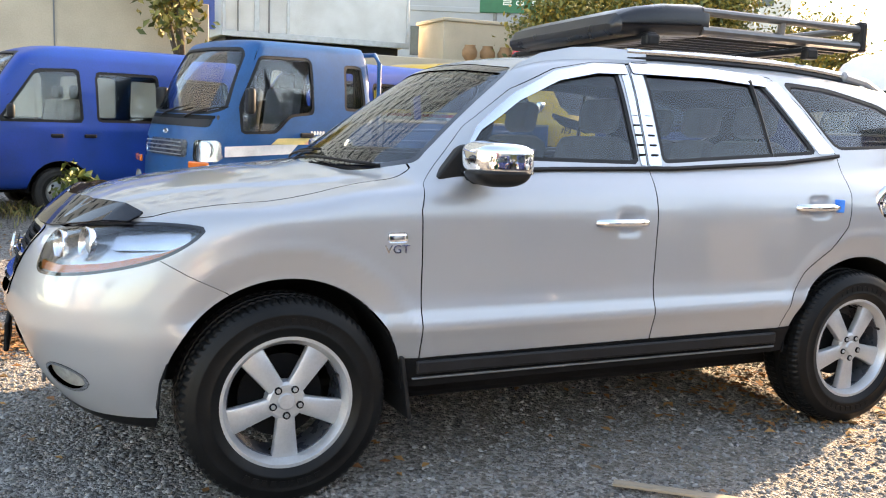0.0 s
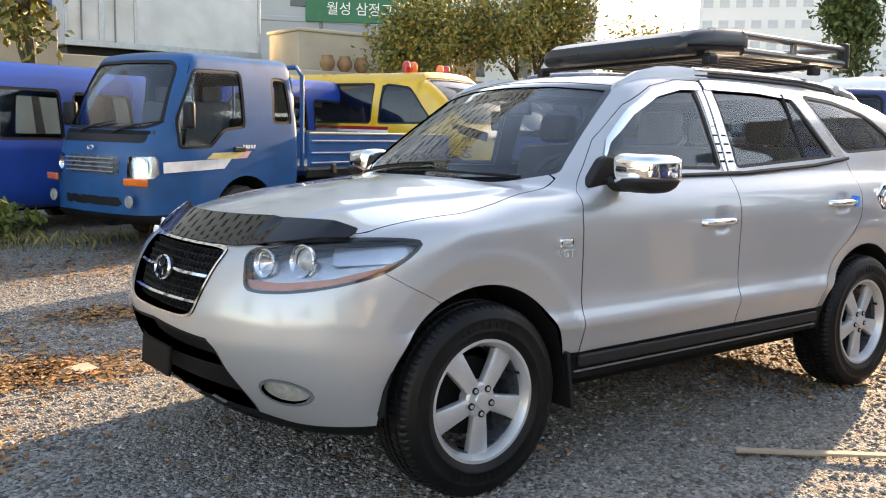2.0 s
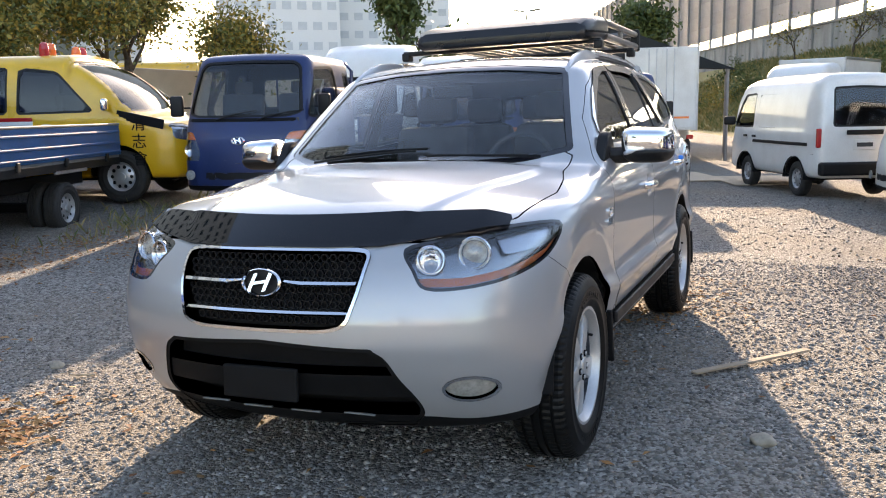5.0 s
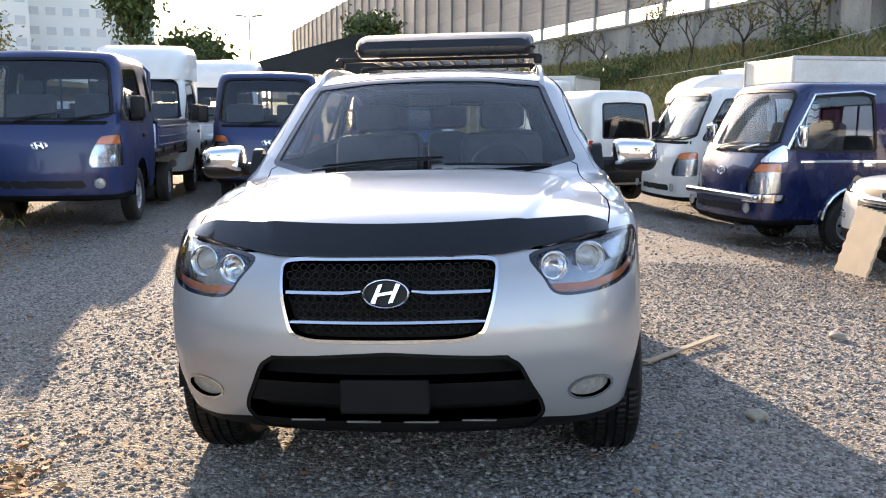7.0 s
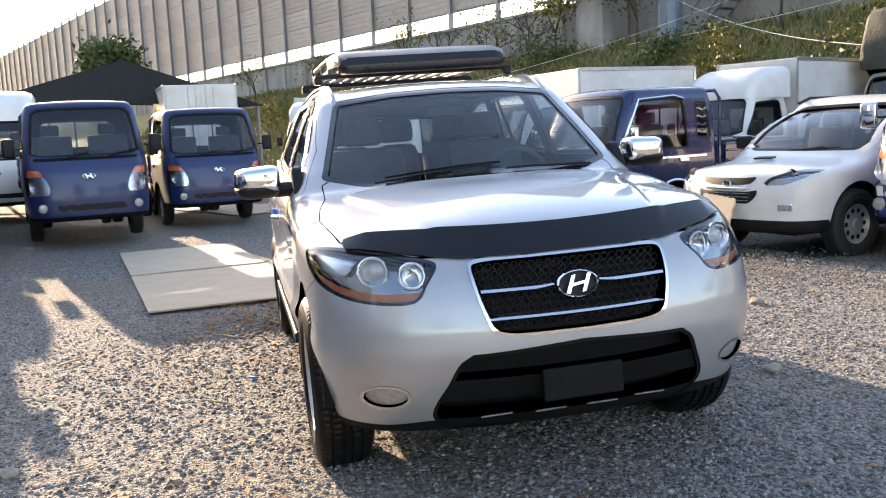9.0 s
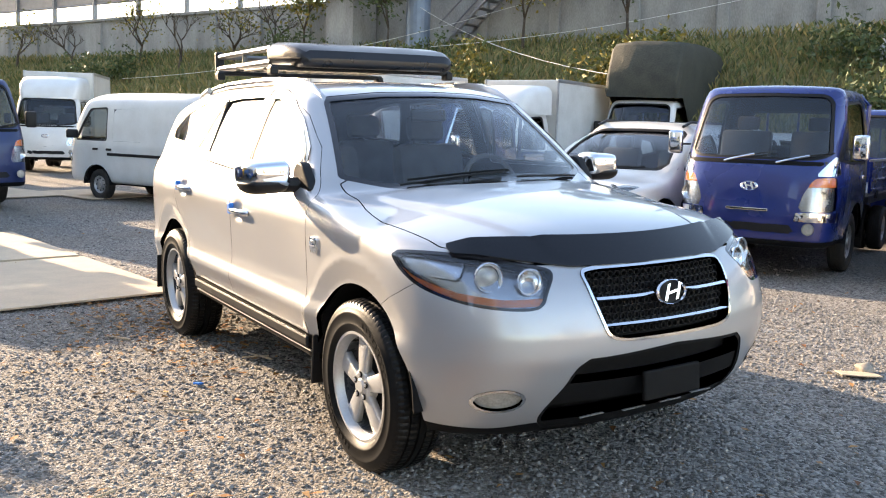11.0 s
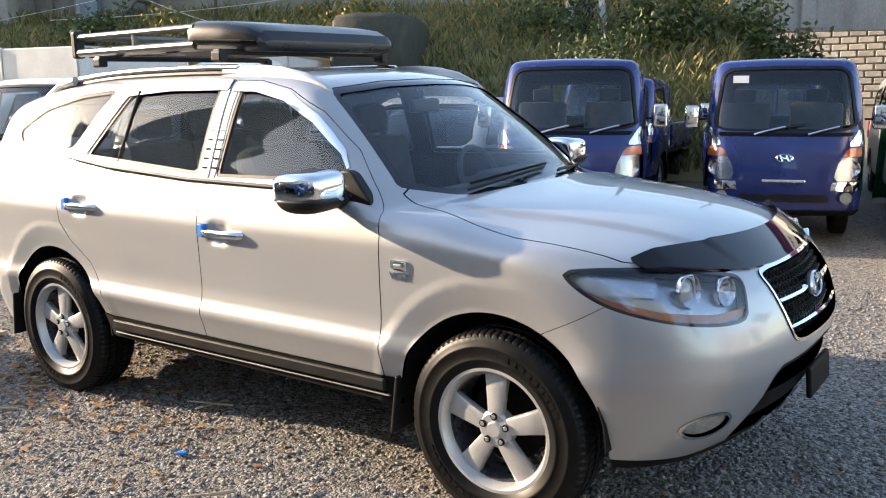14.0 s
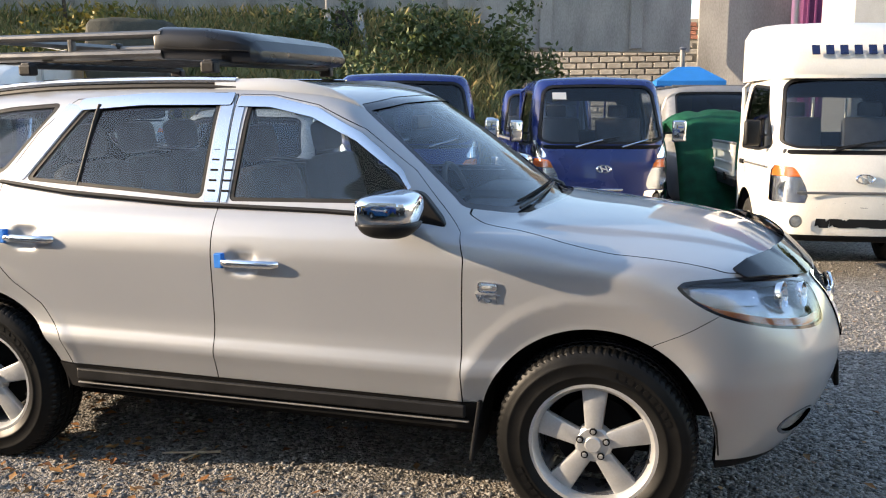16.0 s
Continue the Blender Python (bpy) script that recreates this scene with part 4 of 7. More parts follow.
# door handles with tape, side repeaters, script, fuel flap
for sg in (-1, 1):
    for hx, hz, hy in ((-.005, .965, .912), (1.04, 1.02, .905)):
        bm = tube([(hx - .115, sg * (hy + .004), hz), (hx - .10, sg * (hy + .026), hz + .001), (hx - .05, sg * (hy + .034), hz + .002), (hx + .05, sg * (hy + .034), hz + .002), (hx + .10, sg * (hy + .026), hz + .001), (hx + .115, sg * (hy + .004), hz)], .017, 12)
        h = smooth(part("door_handle", bm, M["chrome"], suv, "chrome door handle"), 50)
        if (sg > 0 or hx > .5):
            part("tape", box(.035, .03, .058, (hx + .125, sg * (hy + .018), hz + .008), .004), M["tape"], h, "scrap of blue tape")
    rep = part("side_repeater", box(.074, .014, .038, (-.965, sg * .924, .925), .012, segs=3), M["chrome"], suv, "chrome ringed side repeater")
    part("repeater_lens", box(.036, .012, .014, (-.965, sg * .930, .925), .005), M["fogglass"], rep)
    text("engine_script", "VGT", .042, M["chrome"], suv, pose(-.965, sg * .923, .882, 90, 0, 0 if sg < 0 else 180), .003, 1.15)
bm = lathe([(0, .012), (.03, .014), (.038, .008), (.055, .012), (.075, .012), (.085, .004), (.088, 0)], 40, "Y")
cap = smooth(part("fuel_flap", bm, M["chrome"], suv, "round chrome fuel flap"))
cap.matrix_local = pose(1.50, -.905, 1.04, 0, 0, 180)
for i in range(6):
    part("fuel_flap_bolt", lathe([(0, .018), (.007, .016), (.008, .008)], 10, "Y", (.066 * math.cos(i * 1.047), 0, .066 * math.sin(i * 1.047))), M["dark"], cap)

# wipers, aerial and tail lamps
def skin_top(x, y):
    lo, hi = .8, 1.9
    for _ in range(26):
        mid = (lo + hi) / 2
        lo, hi = (mid, hi) if body.field(np.array([[x, y, mid]]))[0] < 0 else (lo, mid)
    return lo


for y0, y1, x0 in ((.50, -.06, -.985), (-.12, -.56, -.99)):
    line = [(x0 - .085 + .006 * i + .30 * (y0 + (y1 - y0) * i / 6) ** 2, y0 + (y1 - y0) * i / 6) for i in range(7)]
    w = part("wiper", tube([(x, y, skin_top(x, y) + .012) for x, y in line], .006, 6), M["black"], suv)
    part("wiper_blade", tube([(x + .02, y - .05, skin_top(x + .02, y - .05) + .008) for x, y in line], .006, 6), M["dark"], w)
tl, _ = cut(S, lambda v: np.maximum(np.maximum(2.05 - v[:, 0], np.abs(v[:, 2] - 1.02) - .14), .62 - np.abs(v[:, 1])))
for side in sides(tl):
    skin("tail_lamp", side, M["red"], suv, .006, .01)

# roof rails
for sg in (-1, 1):
    rows = []
    for x, h, w in ((-.42, -.012, .008), (-.34, .010, .014), (-.22, .030, .018), (-.08, .044, .019), (.04, .046, .018), (.15, .040, .016), (.30, .036, .014)):
        y = .585 - .008 * x
        rows.append((x, y, skin_top(x, y), h, w))
    bm = bmesh.new()
    rings = []
    for x, y, z, h, w in rows:
        rings.append([bm.verts.new((x, sg * (y + dy * w), z + (h * dz if dz > 0 else -.03))) for dy, dz in ((-1.2, -1), (-1, .6), (-.5, 1), (.4, 1), (.9, .6), (1.1, -1))])
    for a, b in zip(rings, rings[1:]):
        for j in range(5):
            bm.faces.new((a[j], a[j + 1], b[j + 1], b[j]))
    bm.faces.new(rings[0])
    bm.faces.new(rings[-1])
    bmesh.ops.recalc_face_normals(bm, faces=bm.faces)
    rail = smooth(part("roof_rail", bm, M["silver"], suv, "silver-ended black roof rail"))
    line = [(x, sg * (.585 - .008 * x - .02 * max(0, x - .9) ** 2), 0) for x in np.linspace(.2, 1.62, 10)]
    part("rail_bar", tube([(x, y, skin_top(x, abs(y)) + .032) for x, y, _ in line], .016, 8), M["satin"], rail)
    part("rail_gap", tube([(x, y, skin_top(x, abs(y)) + .004) for x, y, _ in line], .016, 8), M["black"], rail)
    part("rail_foot", tube([(1.50, sg * .582, skin_top(1.5, .582) + .03), (1.66, sg * .575, skin_top(1.66, .575) + .026), (1.82, sg * .560, skin_top(1.82, .56) - .004)], .024, 8, taper=.014), M["silver"], rail)

# seats, dashboard and wheel seen through the glass
for x, y, w in ((-.10, -.37, .50), (-.10, .37, .50), (.80, -.40, .46), (.80, .40, .46), (.80, 0, .30)):
    bm = box(.50, w, .16, (x, y, .72), .05)
    box(.15, w * .96, .58, (x + .25, y, 1.02), .06, (0, 12, 0), bm=bm)
    box(.09, .25, .16, (x + .33, y, 1.40), .04, (0, 10, 0), bm=bm)
    smooth(part("seat", bm, M["cloth"], suv, "dark cloth seat with a headrest"))
bm = box(.42, 1.42, .18, (-.80, 0, 1.03), .06)
box(.30, .46, .07, (-.76, -.36, 1.13), .03, bm=bm)
smooth(part("dashboard", bm, M["trim"], suv))
bm = lathe([(.17 + .014 * math.cos(t), .014 * math.sin(t)) for t in np.linspace(0, 2 * math.pi, 8, endpoint=False)], 32, "X", close=True)
box(.03, .30, .04, (0, 0, 0), .01, bm=bm)
smooth(part("steering_wheel", bm, M["trim"], suv)).matrix_local = pose(-.50, -.37, 1.10, 0, 22, 0)
part("rear_view_mirror", box(.03, .22, .065, (-.42, 0, 1.48), .012), M["black"], suv)
part("cabin_floor", box(2.6, 1.5, .06, (.4, 0, .50), .02), M["trim"], suv)
part("headlining", box(1.6, 1.05, .02, (.55, 0, 1.605), .008), M["cloth"], suv)

# ---- roof basket with a hard wind fairing ----
rack = thing("roof_basket", "black metal roof basket with a moulded nose, fixed to roof rails", "roof rack", suv.matrix_world.copy() @ pose(0, -.04, 0))
bm = bmesh.new()
rows = [(.17, .47, 1.765, 1.800), (.20, .505, 1.752, 1.845), (.27, .525, 1.750, 1.875), (.42, .535, 1.760, 1.900), (.62, .535, 1.768, 1.912), (.66, .535, 1.772, 1.905)]
rings = []
for x, w, z0, z1 in rows:
    h = z1 - z0
    ring = []
    for sy, sz in ((-1, .25), (-1, .70), (-.97, .90), (-.90, 1.0), (-.5, 1.02), (.5, 1.02), (.90, 1.0), (.97, .90), (1, .70), (1, .25), (.95, 0), (-.95, 0)):
        ring.append(bm.verts.new((x, sy * w, z0 + sz * h)))
    rings.append(ring)
for a, b in zip(rings, rings[1:]):
    for j in range(12):
        bm.faces.new((a[j], a[(j + 1) % 12], b[(j + 1) % 12], b[j]))
bm.faces.new(rings[0])
bm.faces.new(rings[-1])
bmesh.ops.recalc_face_normals(bm, faces=bm.faces)
bmesh.ops.bevel(bm, geom=[e for e in bm.edges if e.calc_face_angle(0) > .6], offset=.012, segments=3, affect="EDGES", profile=.5)
smooth(part("fairing", bm, mat("moulded_plastic", (.016, .016, .018), .30, 0, .2, 6, 160, .1, bdist=.002), rack, "black moulded nose"), 30)
part("fairing_seam", tube([(.20, -.512, 1.795), (.28, -.532, 1.80), (.60, -.54, 1.815)], .006, 6), M["dark"], rack)
part("fairing_seam", tube([(.20, .512, 1.795), (.28, .532, 1.80), (.60, .54, 1.815)], .006, 6), M["dark"], rack)
BAR = mat("anodised_bar", (.16, .155, .15), .32, .7, .12, 9, 90)
for sg in (-1, 1):
    for z, r in ((1.795, .024), (1.878, .019)):
        part("side_bar", tube([(.62, sg * .515, z), (1.60, sg * .515, z - .004)], r, 10), BAR, rack)
    part("corner_bracket", box(.05, .06, .15, (1.62, sg * .512, 1.835), .014), M["black"], rack)
    part("post", box(.03, .03, .10, (1.1, sg * .515, 1.835), .008), BAR, rack)
for z, r in ((1.795, .022), (1.878, .019)):
    part("rear_bar", tube([(1.62, -.5, z), (1.62, .5, z)], r, 10), BAR, rack)
for i in range(11):
    y = -.44 + i * .088
    part("floor_slat", box(1.40, .022, .016, (.92, y, 1.772), .004), M["black"], rack)
for x in (.32, 1.25):
    part("cross_bar", box(.05, 1.22, .028, (x, .04, 1.748), .008), M["black"], rack)
    for sg in (-1, 1):
        part("clamp", box(.07, .05, .05, (x, .04 + sg * .592, 1.728), .010), M["black"], rack)


# ---- other vehicles: one kit for cabs, vans and cars ----
STEEL_RIM = mat("steel_rim", (.42, .42, .42), .45, .5, .2, 14, 120)


def plain_wheel(parent, x, y, r, flip, wide=.17, cover=True, alloy=False):
    k = r / .367
    hub = part("wheel", lathe([(0, .03), (.13 * k, .03), (.13 * k, -.01), (0, -.01)], 20), M["dark"], parent)
    hub.matrix_local = pose(x, y, r - .004, 0, 0, 180 if flip else 0)
    part("tyre", tyre_mesh(r, wide / 2, .205 * k, 64, .004 * k), M["worn"], hub)
    w = wide / 2
    bm = lathe([(.212 * k, -w * .86), (.205 * k, -w * .80), (.180 * k, -w * .5), (.165 * k, -w * .35), (.12 * k, -w * .62), (.085 * k, -w * .72), (.06 * k, -w * .72), (.055 * k, -w * .95), (0, -w * .98)], 36)
    rim = smooth(part("rim", bm, M["alloy"] if alloy else STEEL_RIM, hub), 35)
    for i in range(8 if not alloy else 10):
        a = i * 2 * math.pi / (8 if not alloy else 10)
        # dark disc on the closed rim, put in for a hole's shade
        h = lathe([(0, -w * .62), ((.020 if not alloy else .026) * k, -w * .60)], 12, at=(.142 * k * math.cos(a), -.004, .142 * k * math.sin(a)))
        part("rim_hole_shade", h, M["dark"], hub)
    return hub


def make_body(parent, sh, res, paint, panes, arches, lamps=None, gaps=(), glass_mat="smoke", black=(), arch_r=.40, arch_z=.33, amber=None, liner=True, joints=()):
    """Cut panes, lamps, wheel arches and panel joints out of a shell, and link the pieces under a vehicle."""
    S = sh.mesh(*res)

    def arch(v):
        x, a, z = v[:, 0], np.abs(v[:, 1]), v[:, 2]
        d = 1e9
        for cx in arches:
            d = np.minimum(d, np.hypot(x - cx, np.maximum(z - arch_z, 0)) - arch_r)
        return np.maximum(d, .35 - a)
    if arches:
        _, S = cut(S, arch)
    out = {}
    for name, kind, poly in panes:
        f = inside(rounded(poly, .05))
        if kind == "front":
            fld = lambda v, f=f: np.maximum(f(np.abs(v[:, 1]), v[:, 2]), v[:, 0] - sh.mid)
        elif kind == "rear":
            fld = lambda v, f=f: np.maximum(f(np.abs(v[:, 1]), v[:, 2]), sh.mid - v[:, 0])
        else:
            fld = lambda v, f=f: np.maximum(f(v[:, 0], v[:, 2]), .3 - np.abs(v[:, 1]))
        got, S = cut(S, fld)
        pane, seal = cut(got, lambda v: fld(v) + .028)
        for p in (sides(pane) if kind == "side" else [pane]):
            skin(name, p, M[glass_mat], parent, -.012, .003)
        for p in (sides(seal) if kind == "side" else [seal]):
            skin("window_seal", p, M["black"], parent, -.003, .03)
    if lamps:
        f = inside(rounded(lamps, .03))
        got, S = cut(S, lambda v: np.maximum(f(np.abs(v[:, 1]), v[:, 2]), v[:, 0] - sh.lampx))
        for sg, side in zip((-1, 1), sides(got)):
            lens = skin("headlamp", side, M["lens"], parent, 0, .003)
            low, up = side, None
            if amber:
                low, up = cut(side, lambda v: v[:, 2] - amber)
                skin("indicator", up, M["amber"], lens, -.012, .02)
            skin("reflector", low, M["lampsilver"], lens, -.035, .01)
            c = low[0].mean(0)
            bm = lathe([(.075, 0), (.082, .018), (.070, .012), (.03, -.02), (0, -.03)], 24, "X")
            smooth(part("lamp_bowl", bm, M["chrome"], lens)).matrix_local = pose(c[0] + .03, c[1], c[2], 0, 180, 0)
    inner = S
    for line in gaps:
        f = near(line)
        _, S = cut(S, lambda v: np.maximum(f(v[:, 0], v[:, 2]) - .004, .3 - np.abs(v[:, 1])))
    for fld in joints:
        _, S = cut(S, fld)
    for name, fld, m in black:
        got, S = cut(S, fld)
        skin(name, got, m, parent, .004, .02)
    skin("body", S, paint, parent, 0, .02)
    if liner:
        skin("inner_liner", inner, M["dark"], parent, -.026, .004)
    for cx in arches:
        for sg in (-1, 1):
            bm = lathe([(arch_r + .004, -.16), (arch_r + .004, .16), (.1, .16)], 24, at=(cx, sg * sh.half * .80, arch_z))
            if sg > 0:
                bmesh.ops.scale(bm, vec=(1, -1, 1), verts=bm.verts, space=Matrix.Translation((0, -sg * sh.half * .80, 0)))
            bmesh.ops.delete(bm, geom=[v for v in bm.verts if v.co.z < arch_z - .05], context="VERTS")
            part("wheel_well", bm, M["dark"], parent)


def mirror(parent, x, y, z, sg, m, stalk=.14, size=(.07, .16, .25)):
    bm = box(*size, (0, 0, 0), .03, segs=3)
    mi = smooth(part("door_mirror", bm, m, parent))
    mi.matrix_local = pose(x, sg * (y + stalk), z, 0, 0, sg * 15)
    part("mirror_stalk", tube([(.02, -sg * (stalk + .02), -.02), (.0, 0, -.02)], .012, 6), M["black"], mi)


def seats(parent, xs, y, z, w=.45):
    for x in xs:
        for sg in (-1, 1):
            bm = box(.42, w, .14, (x, sg * y, z), .04)
            box(.12, w, .52, (x + .22, sg * y, z + .28), .04, (0, 8, 0), bm=bm)
            box(.08, .24, .15, (x + .28, sg * y, z + .62), .03, bm=bm)
            smooth(part("seat", bm, M["cloth"], parent))


def emblem(parent, x, z, m, wide=.075, tilt=10):
    bm = lathe([(.70, 0), (.85, .2), (1.0, 0)], 28, "X")
    for v in bm.verts:
        v.co = Vector((-v.co.x * .05, v.co.y * wide, v.co.z * wide * .55))
    for sg in (-1, 1):
        box(.010, wide * .20, wide * .74, (-.004, sg * wide * .34, 0), 0, (-24, 0, 0), bm=bm)
    box(.010, wide * .6, wide * .13, (-.004, 0, 0), 0, (14, 0, 0), bm=bm)
    part("emblem", bm, m, parent, "oval chrome emblem").matrix_local = pose(x, 0, z, 0, tilt, 0)


def cab_shell(back=.55, front=-1.25, style="new"):
    f = front
    sh = Shell(
        side=[(.3, .77), (.6, .80), (1.0, .815), (1.12, .81), (1.85, .715), (1.97, .64), (2.1, .5)],
        taper=[(f - .1, .07), (f + .35, .012), (f + .7, 0), (back, 0), (back + .5, .02)],
        top=[(f, 1.75), (f + .45, 1.915), (f + .75, 1.965), (back, 1.975), (back + .5, 1.95)], crown=const(.06),
        front=[(.3, f + .05), (.40, f - .005), (.64, f - .005), (.70, f), (.95, f + .03), (1.12, f + .09), (1.2, f + .13), (1.86, f + .50), (2.0, f + .62)],
        bow=(lambda a: .14 * a ** 2 + .55 * a ** 10 * 4), rear=[(.2, back), (2.0, back - .05)], rbow=(lambda a: .02 * a ** 2), floor=.34 if style == "new" else .32, k=.022)
    sh.mid, sh.half, sh.lampx, sh.key = f + .75, .80, f + .30, ("cab", back, front, style)
    return sh


def truck(name, label, m, paint, back=.50, load="bed", chrome_bits=True, style="new", bed_paint=None, box_h=1.75, roof="plain", group="", bed_len=2.75, mirror_m=None, mouth="dark"):
    """A small cab-over truck; the front axle stands over its origin."""
    t = thing(name, label, "truck", m, group)
    f = -1.25
    sh = cab_shell(back, f, style)
    panes = [("windscreen", "front", [(-.5, 1.19), (.58, 1.20), (.715, 1.25), (.645, 1.80), (.56, 1.865), (-.5, 1.885)])]
    if style == "new":
        panes.append(("door_glass", "side", [(f + .34, 1.20), (f + .68, 1.79), (.10, 1.83), (.22, 1.80), (.24, 1.16), (f + .7, 1.16)]))
        lamps, amber = [(.47, .70), (.51, .86), (.60, 1.03), (.84, 1.05), (.84, .70)], .945
    else:
        panes.append(("door_glass", "side", [(f + .40, 1.02), (f + .40, 1.30), (f + .64, 1.79), (-.05, 1.80), (.0, 1.77), (.0, 1.23), (-.28, 1.20), (-.46, 1.03)]))
        lamps, amber = [(.50, .74), (.50, .95), (.74, .955), (.76, .75)], None
    if back > .6:
        panes.append(("quarter_glass", "side", [(back - .42, 1.28), (back - .40, 1.76), (back - .17, 1.76), (back - .13, 1.28)]))
    panes.append(("rear_glass", "rear", [(-.5, 1.30), (.52, 1.30), (.50, 1.72), (-.5, 1.74)]))
    door_x = .30 if style == "new" else .06
    gaps = [[(f + .36, .55), (f + .33, 1.10), (f + .64, 1.86), (door_x, 1.90), (door_x + .02, .95), (door_x - .06, .70)]]
    ahead = lambda v: v[:, 0] - (f + .36)
    panel_line = near([(0, .705), (.43, .705), (.47, .86), (.57, 1.06), (.70, 1.135), (.80, 1.15)])
    joints = [lambda v: np.maximum(np.abs(v[:, 2] - .665) - .004, ahead(v)), lambda v: np.maximum(panel_line(np.abs(v[:, 1]), v[:, 2]) - .0035, ahead(v))]
    black = [("bumper_intake", lambda v: np.maximum(np.maximum(np.abs(v[:, 2] - .52) - .042, np.abs(v[:, 1]) - .46), v[:, 0] - sh.mid), M["black"]),
             ("bumper_skirt", lambda v: np.maximum(v[:, 2] - .405, v[:, 0] - sh.mid), M["matt"]),
             ("wiper_cowl", lambda v: np.maximum(np.maximum(np.abs(v[:, 2] - 1.168) - .020, np.abs(v[:, 1]) - .66), v[:, 0] - sh.mid), M["matt"])]
    if style == "old":
        black.append(("grille", lambda v: np.maximum(np.maximum(np.abs(v[:, 2] - .86) - .085, np.abs(v[:, 1]) - .40), v[:, 0] - sh.mid), M["housing"]))
        black.append(("cowl_panel", lambda v: np.maximum(np.maximum(np.abs(v[:, 2] - 1.13) - .055, np.abs(v[:, 1]) - .64), v[:, 0] - sh.mid), M["black"]))
    make_body(t, sh, (f + .55, back - .30, 1.1, 44, 26, 120), paint, panes, [0], lamps, gaps, "smoke" if style == "new" else "clear", black, .41, .34, amber, joints=joints if style == "new" else joints[:1])
    for sg in (-1, 1):
        mirror(t, f + .42, .80, 1.34, sg, mirror_m or (M["chrome"] if chrome_bits else M["black"]))
        part("door_handle", box(.16, .03, .05, (door_x - .16, sg * .822, 1.02), .012), M["chrome"] if chrome_bits else M["black"], t)
        plain_wheel(t, 0, sg * .68, .325, sg > 0)
        plain_wheel(t, 2.42, sg * .66, .29, sg > 0, .17)
        plain_wheel(t, 2.42, sg * .47, .29, sg > 0, .15)
        part("mud_flap", box(.012, .24, .34, (.47, sg * .68, .40), .004), M["black"], t)
        part("chassis_rail", box(3.9, .06, .15, (1.55, sg * .36, .56), .01), M["black"], t)
        part("fog_lamp", lathe([(0, 0), (.045, .004), (.055, .012), (.06, 0)], 20, "X", (f - .012, sg * .60, .535)), M["fogglass"], t)
        if chrome_bits:
            hi, lo = inside([(.60, 1.045), (.85, 1.06), (.85, 1.24), (.73, 1.24)]), inside([(.45, .60), (.85, .60), (.85, .69), (.46, .69)])
            cr = cut(sh.mesh(f + .55, back - .30, 1.1, 20, 26, 160), lambda v: np.maximum(np.minimum(hi(np.abs(v[:, 1]), v[:, 2]), lo(np.abs(v[:, 1]), v[:, 2])), v[:, 0] - (f + .36)))[0]
        on_glass = lambda y, z, out: (float(sh.s["front"](z) + sh.s["bow"](abs(y))) - out, y, z)
        y0 = .30 if sg > 0 else -.22
        w = part("wiper", tube([on_glass(y0, 1.17, .012), on_glass(y0 - .10, 1.20, .030), on_glass(y0 - .30, 1.25, .026)], .011, 6), M["black"] if not chrome_bits else M["chrome"], t)
        part("wiper_blade", tube([on_glass(y0 - .06 - .11 * i, 1.212 + .017 * i, .016) for i in range(5)], .008, 6), M["black"], w)
    if chrome_bits:
        for p in sides(cr):
            for q in cut(p, lambda v: v[:, 2] - .88):
                skin("lamp_garnish", q, M["chrome"], t, .008, .006)
    emblem(t, f + .015, .93 if style == "new" else 1.02, M["chrome"], .088 if style == "new" else .05)
    seats(t, [-.35], .38, .95, .55)
    part("dashboard", box(.35, 1.4, .22, (f + .38, 0, 1.10), .05), M["trim"], t)
    part("gearbox", box(1.1, .5, .35, (.3, 0, .45), .05), M["black"], t)
    part("rear_axle", tube([(2.42, -.55, .29), (2.42, .55, .29)], .06, 8), M["black"], t)
    bp = bed_paint or paint
    x0, x1 = back + .10, back + .10 + bed_len
    if load == "bed":
        part("bed_floor", box(x1 - x0, 1.62, .06, ((x0 + x1) / 2, 0, .80), .008), M["grey"], t)
        for sg in (-1, 1):
            bm = box(x1 - x0, .035, .36, ((x0 + x1) / 2, sg * .815, 1.0), .008)
            drop = part("drop_side", bm, bp, t, "steel drop side with pressed ribs")
            for z in (.86, .97, 1.10):
                part("rib", box(x1 - x0 - .04, .022, .03, ((x0 + x1) / 2, sg * .836, z), .008), bp, drop)
            part("top_rail", box(x1 - x0, .05, .03, ((x0 + x1) / 2, sg * .815, 1.19), .008), M["grey"], drop)
            for i in range(3):
                part("hinge", box(.06, .03, .10, (x0 + .4 + i * (x1 - x0 - .8) / 2, sg * .835, .80), .008), M["black"], drop)
            part("side_rail", box(x1 - x0, .05, .09, ((x0 + x1) / 2, sg * .79, .745), .008), M["black"], t)
            part("mud_guard", box(.72, .03, .05, (2.42, sg * .80, .70), .01), M["steel"], t)
        part("tail_gate", box(.035, 1.62, .36, (x1, 0, 1.0), .008), bp, t)
        bm = tube([(x0 - .02, -.74, .8), (x0 - .02, -.74, 1.80), (x0 - .02, -.66, 1.90), (x0 - .02, .66, 1.90), (x0 - .02, .74, 1.80), (x0 - .02, .74, .8)], .025, 8)
        for y in (-.35, 0, .35):
            tube([(x0 - .02, y, .8), (x0 - .02, y, 1.90)], .014, 6, bm=bm)
        tube([(x0 - .02, -.74, 1.30), (x0 - .02, .74, 1.30)], .016, 6, bm=bm)
        smooth(part("headboard", bm, bp, t))
    elif load == "box":
        b = part("cargo_box", box(x1 - x0, 1.72, box_h, ((x0 + x1) / 2, 0, .84 + box_h / 2), .02), M["boxwhite"], t, "white panelled cargo box")
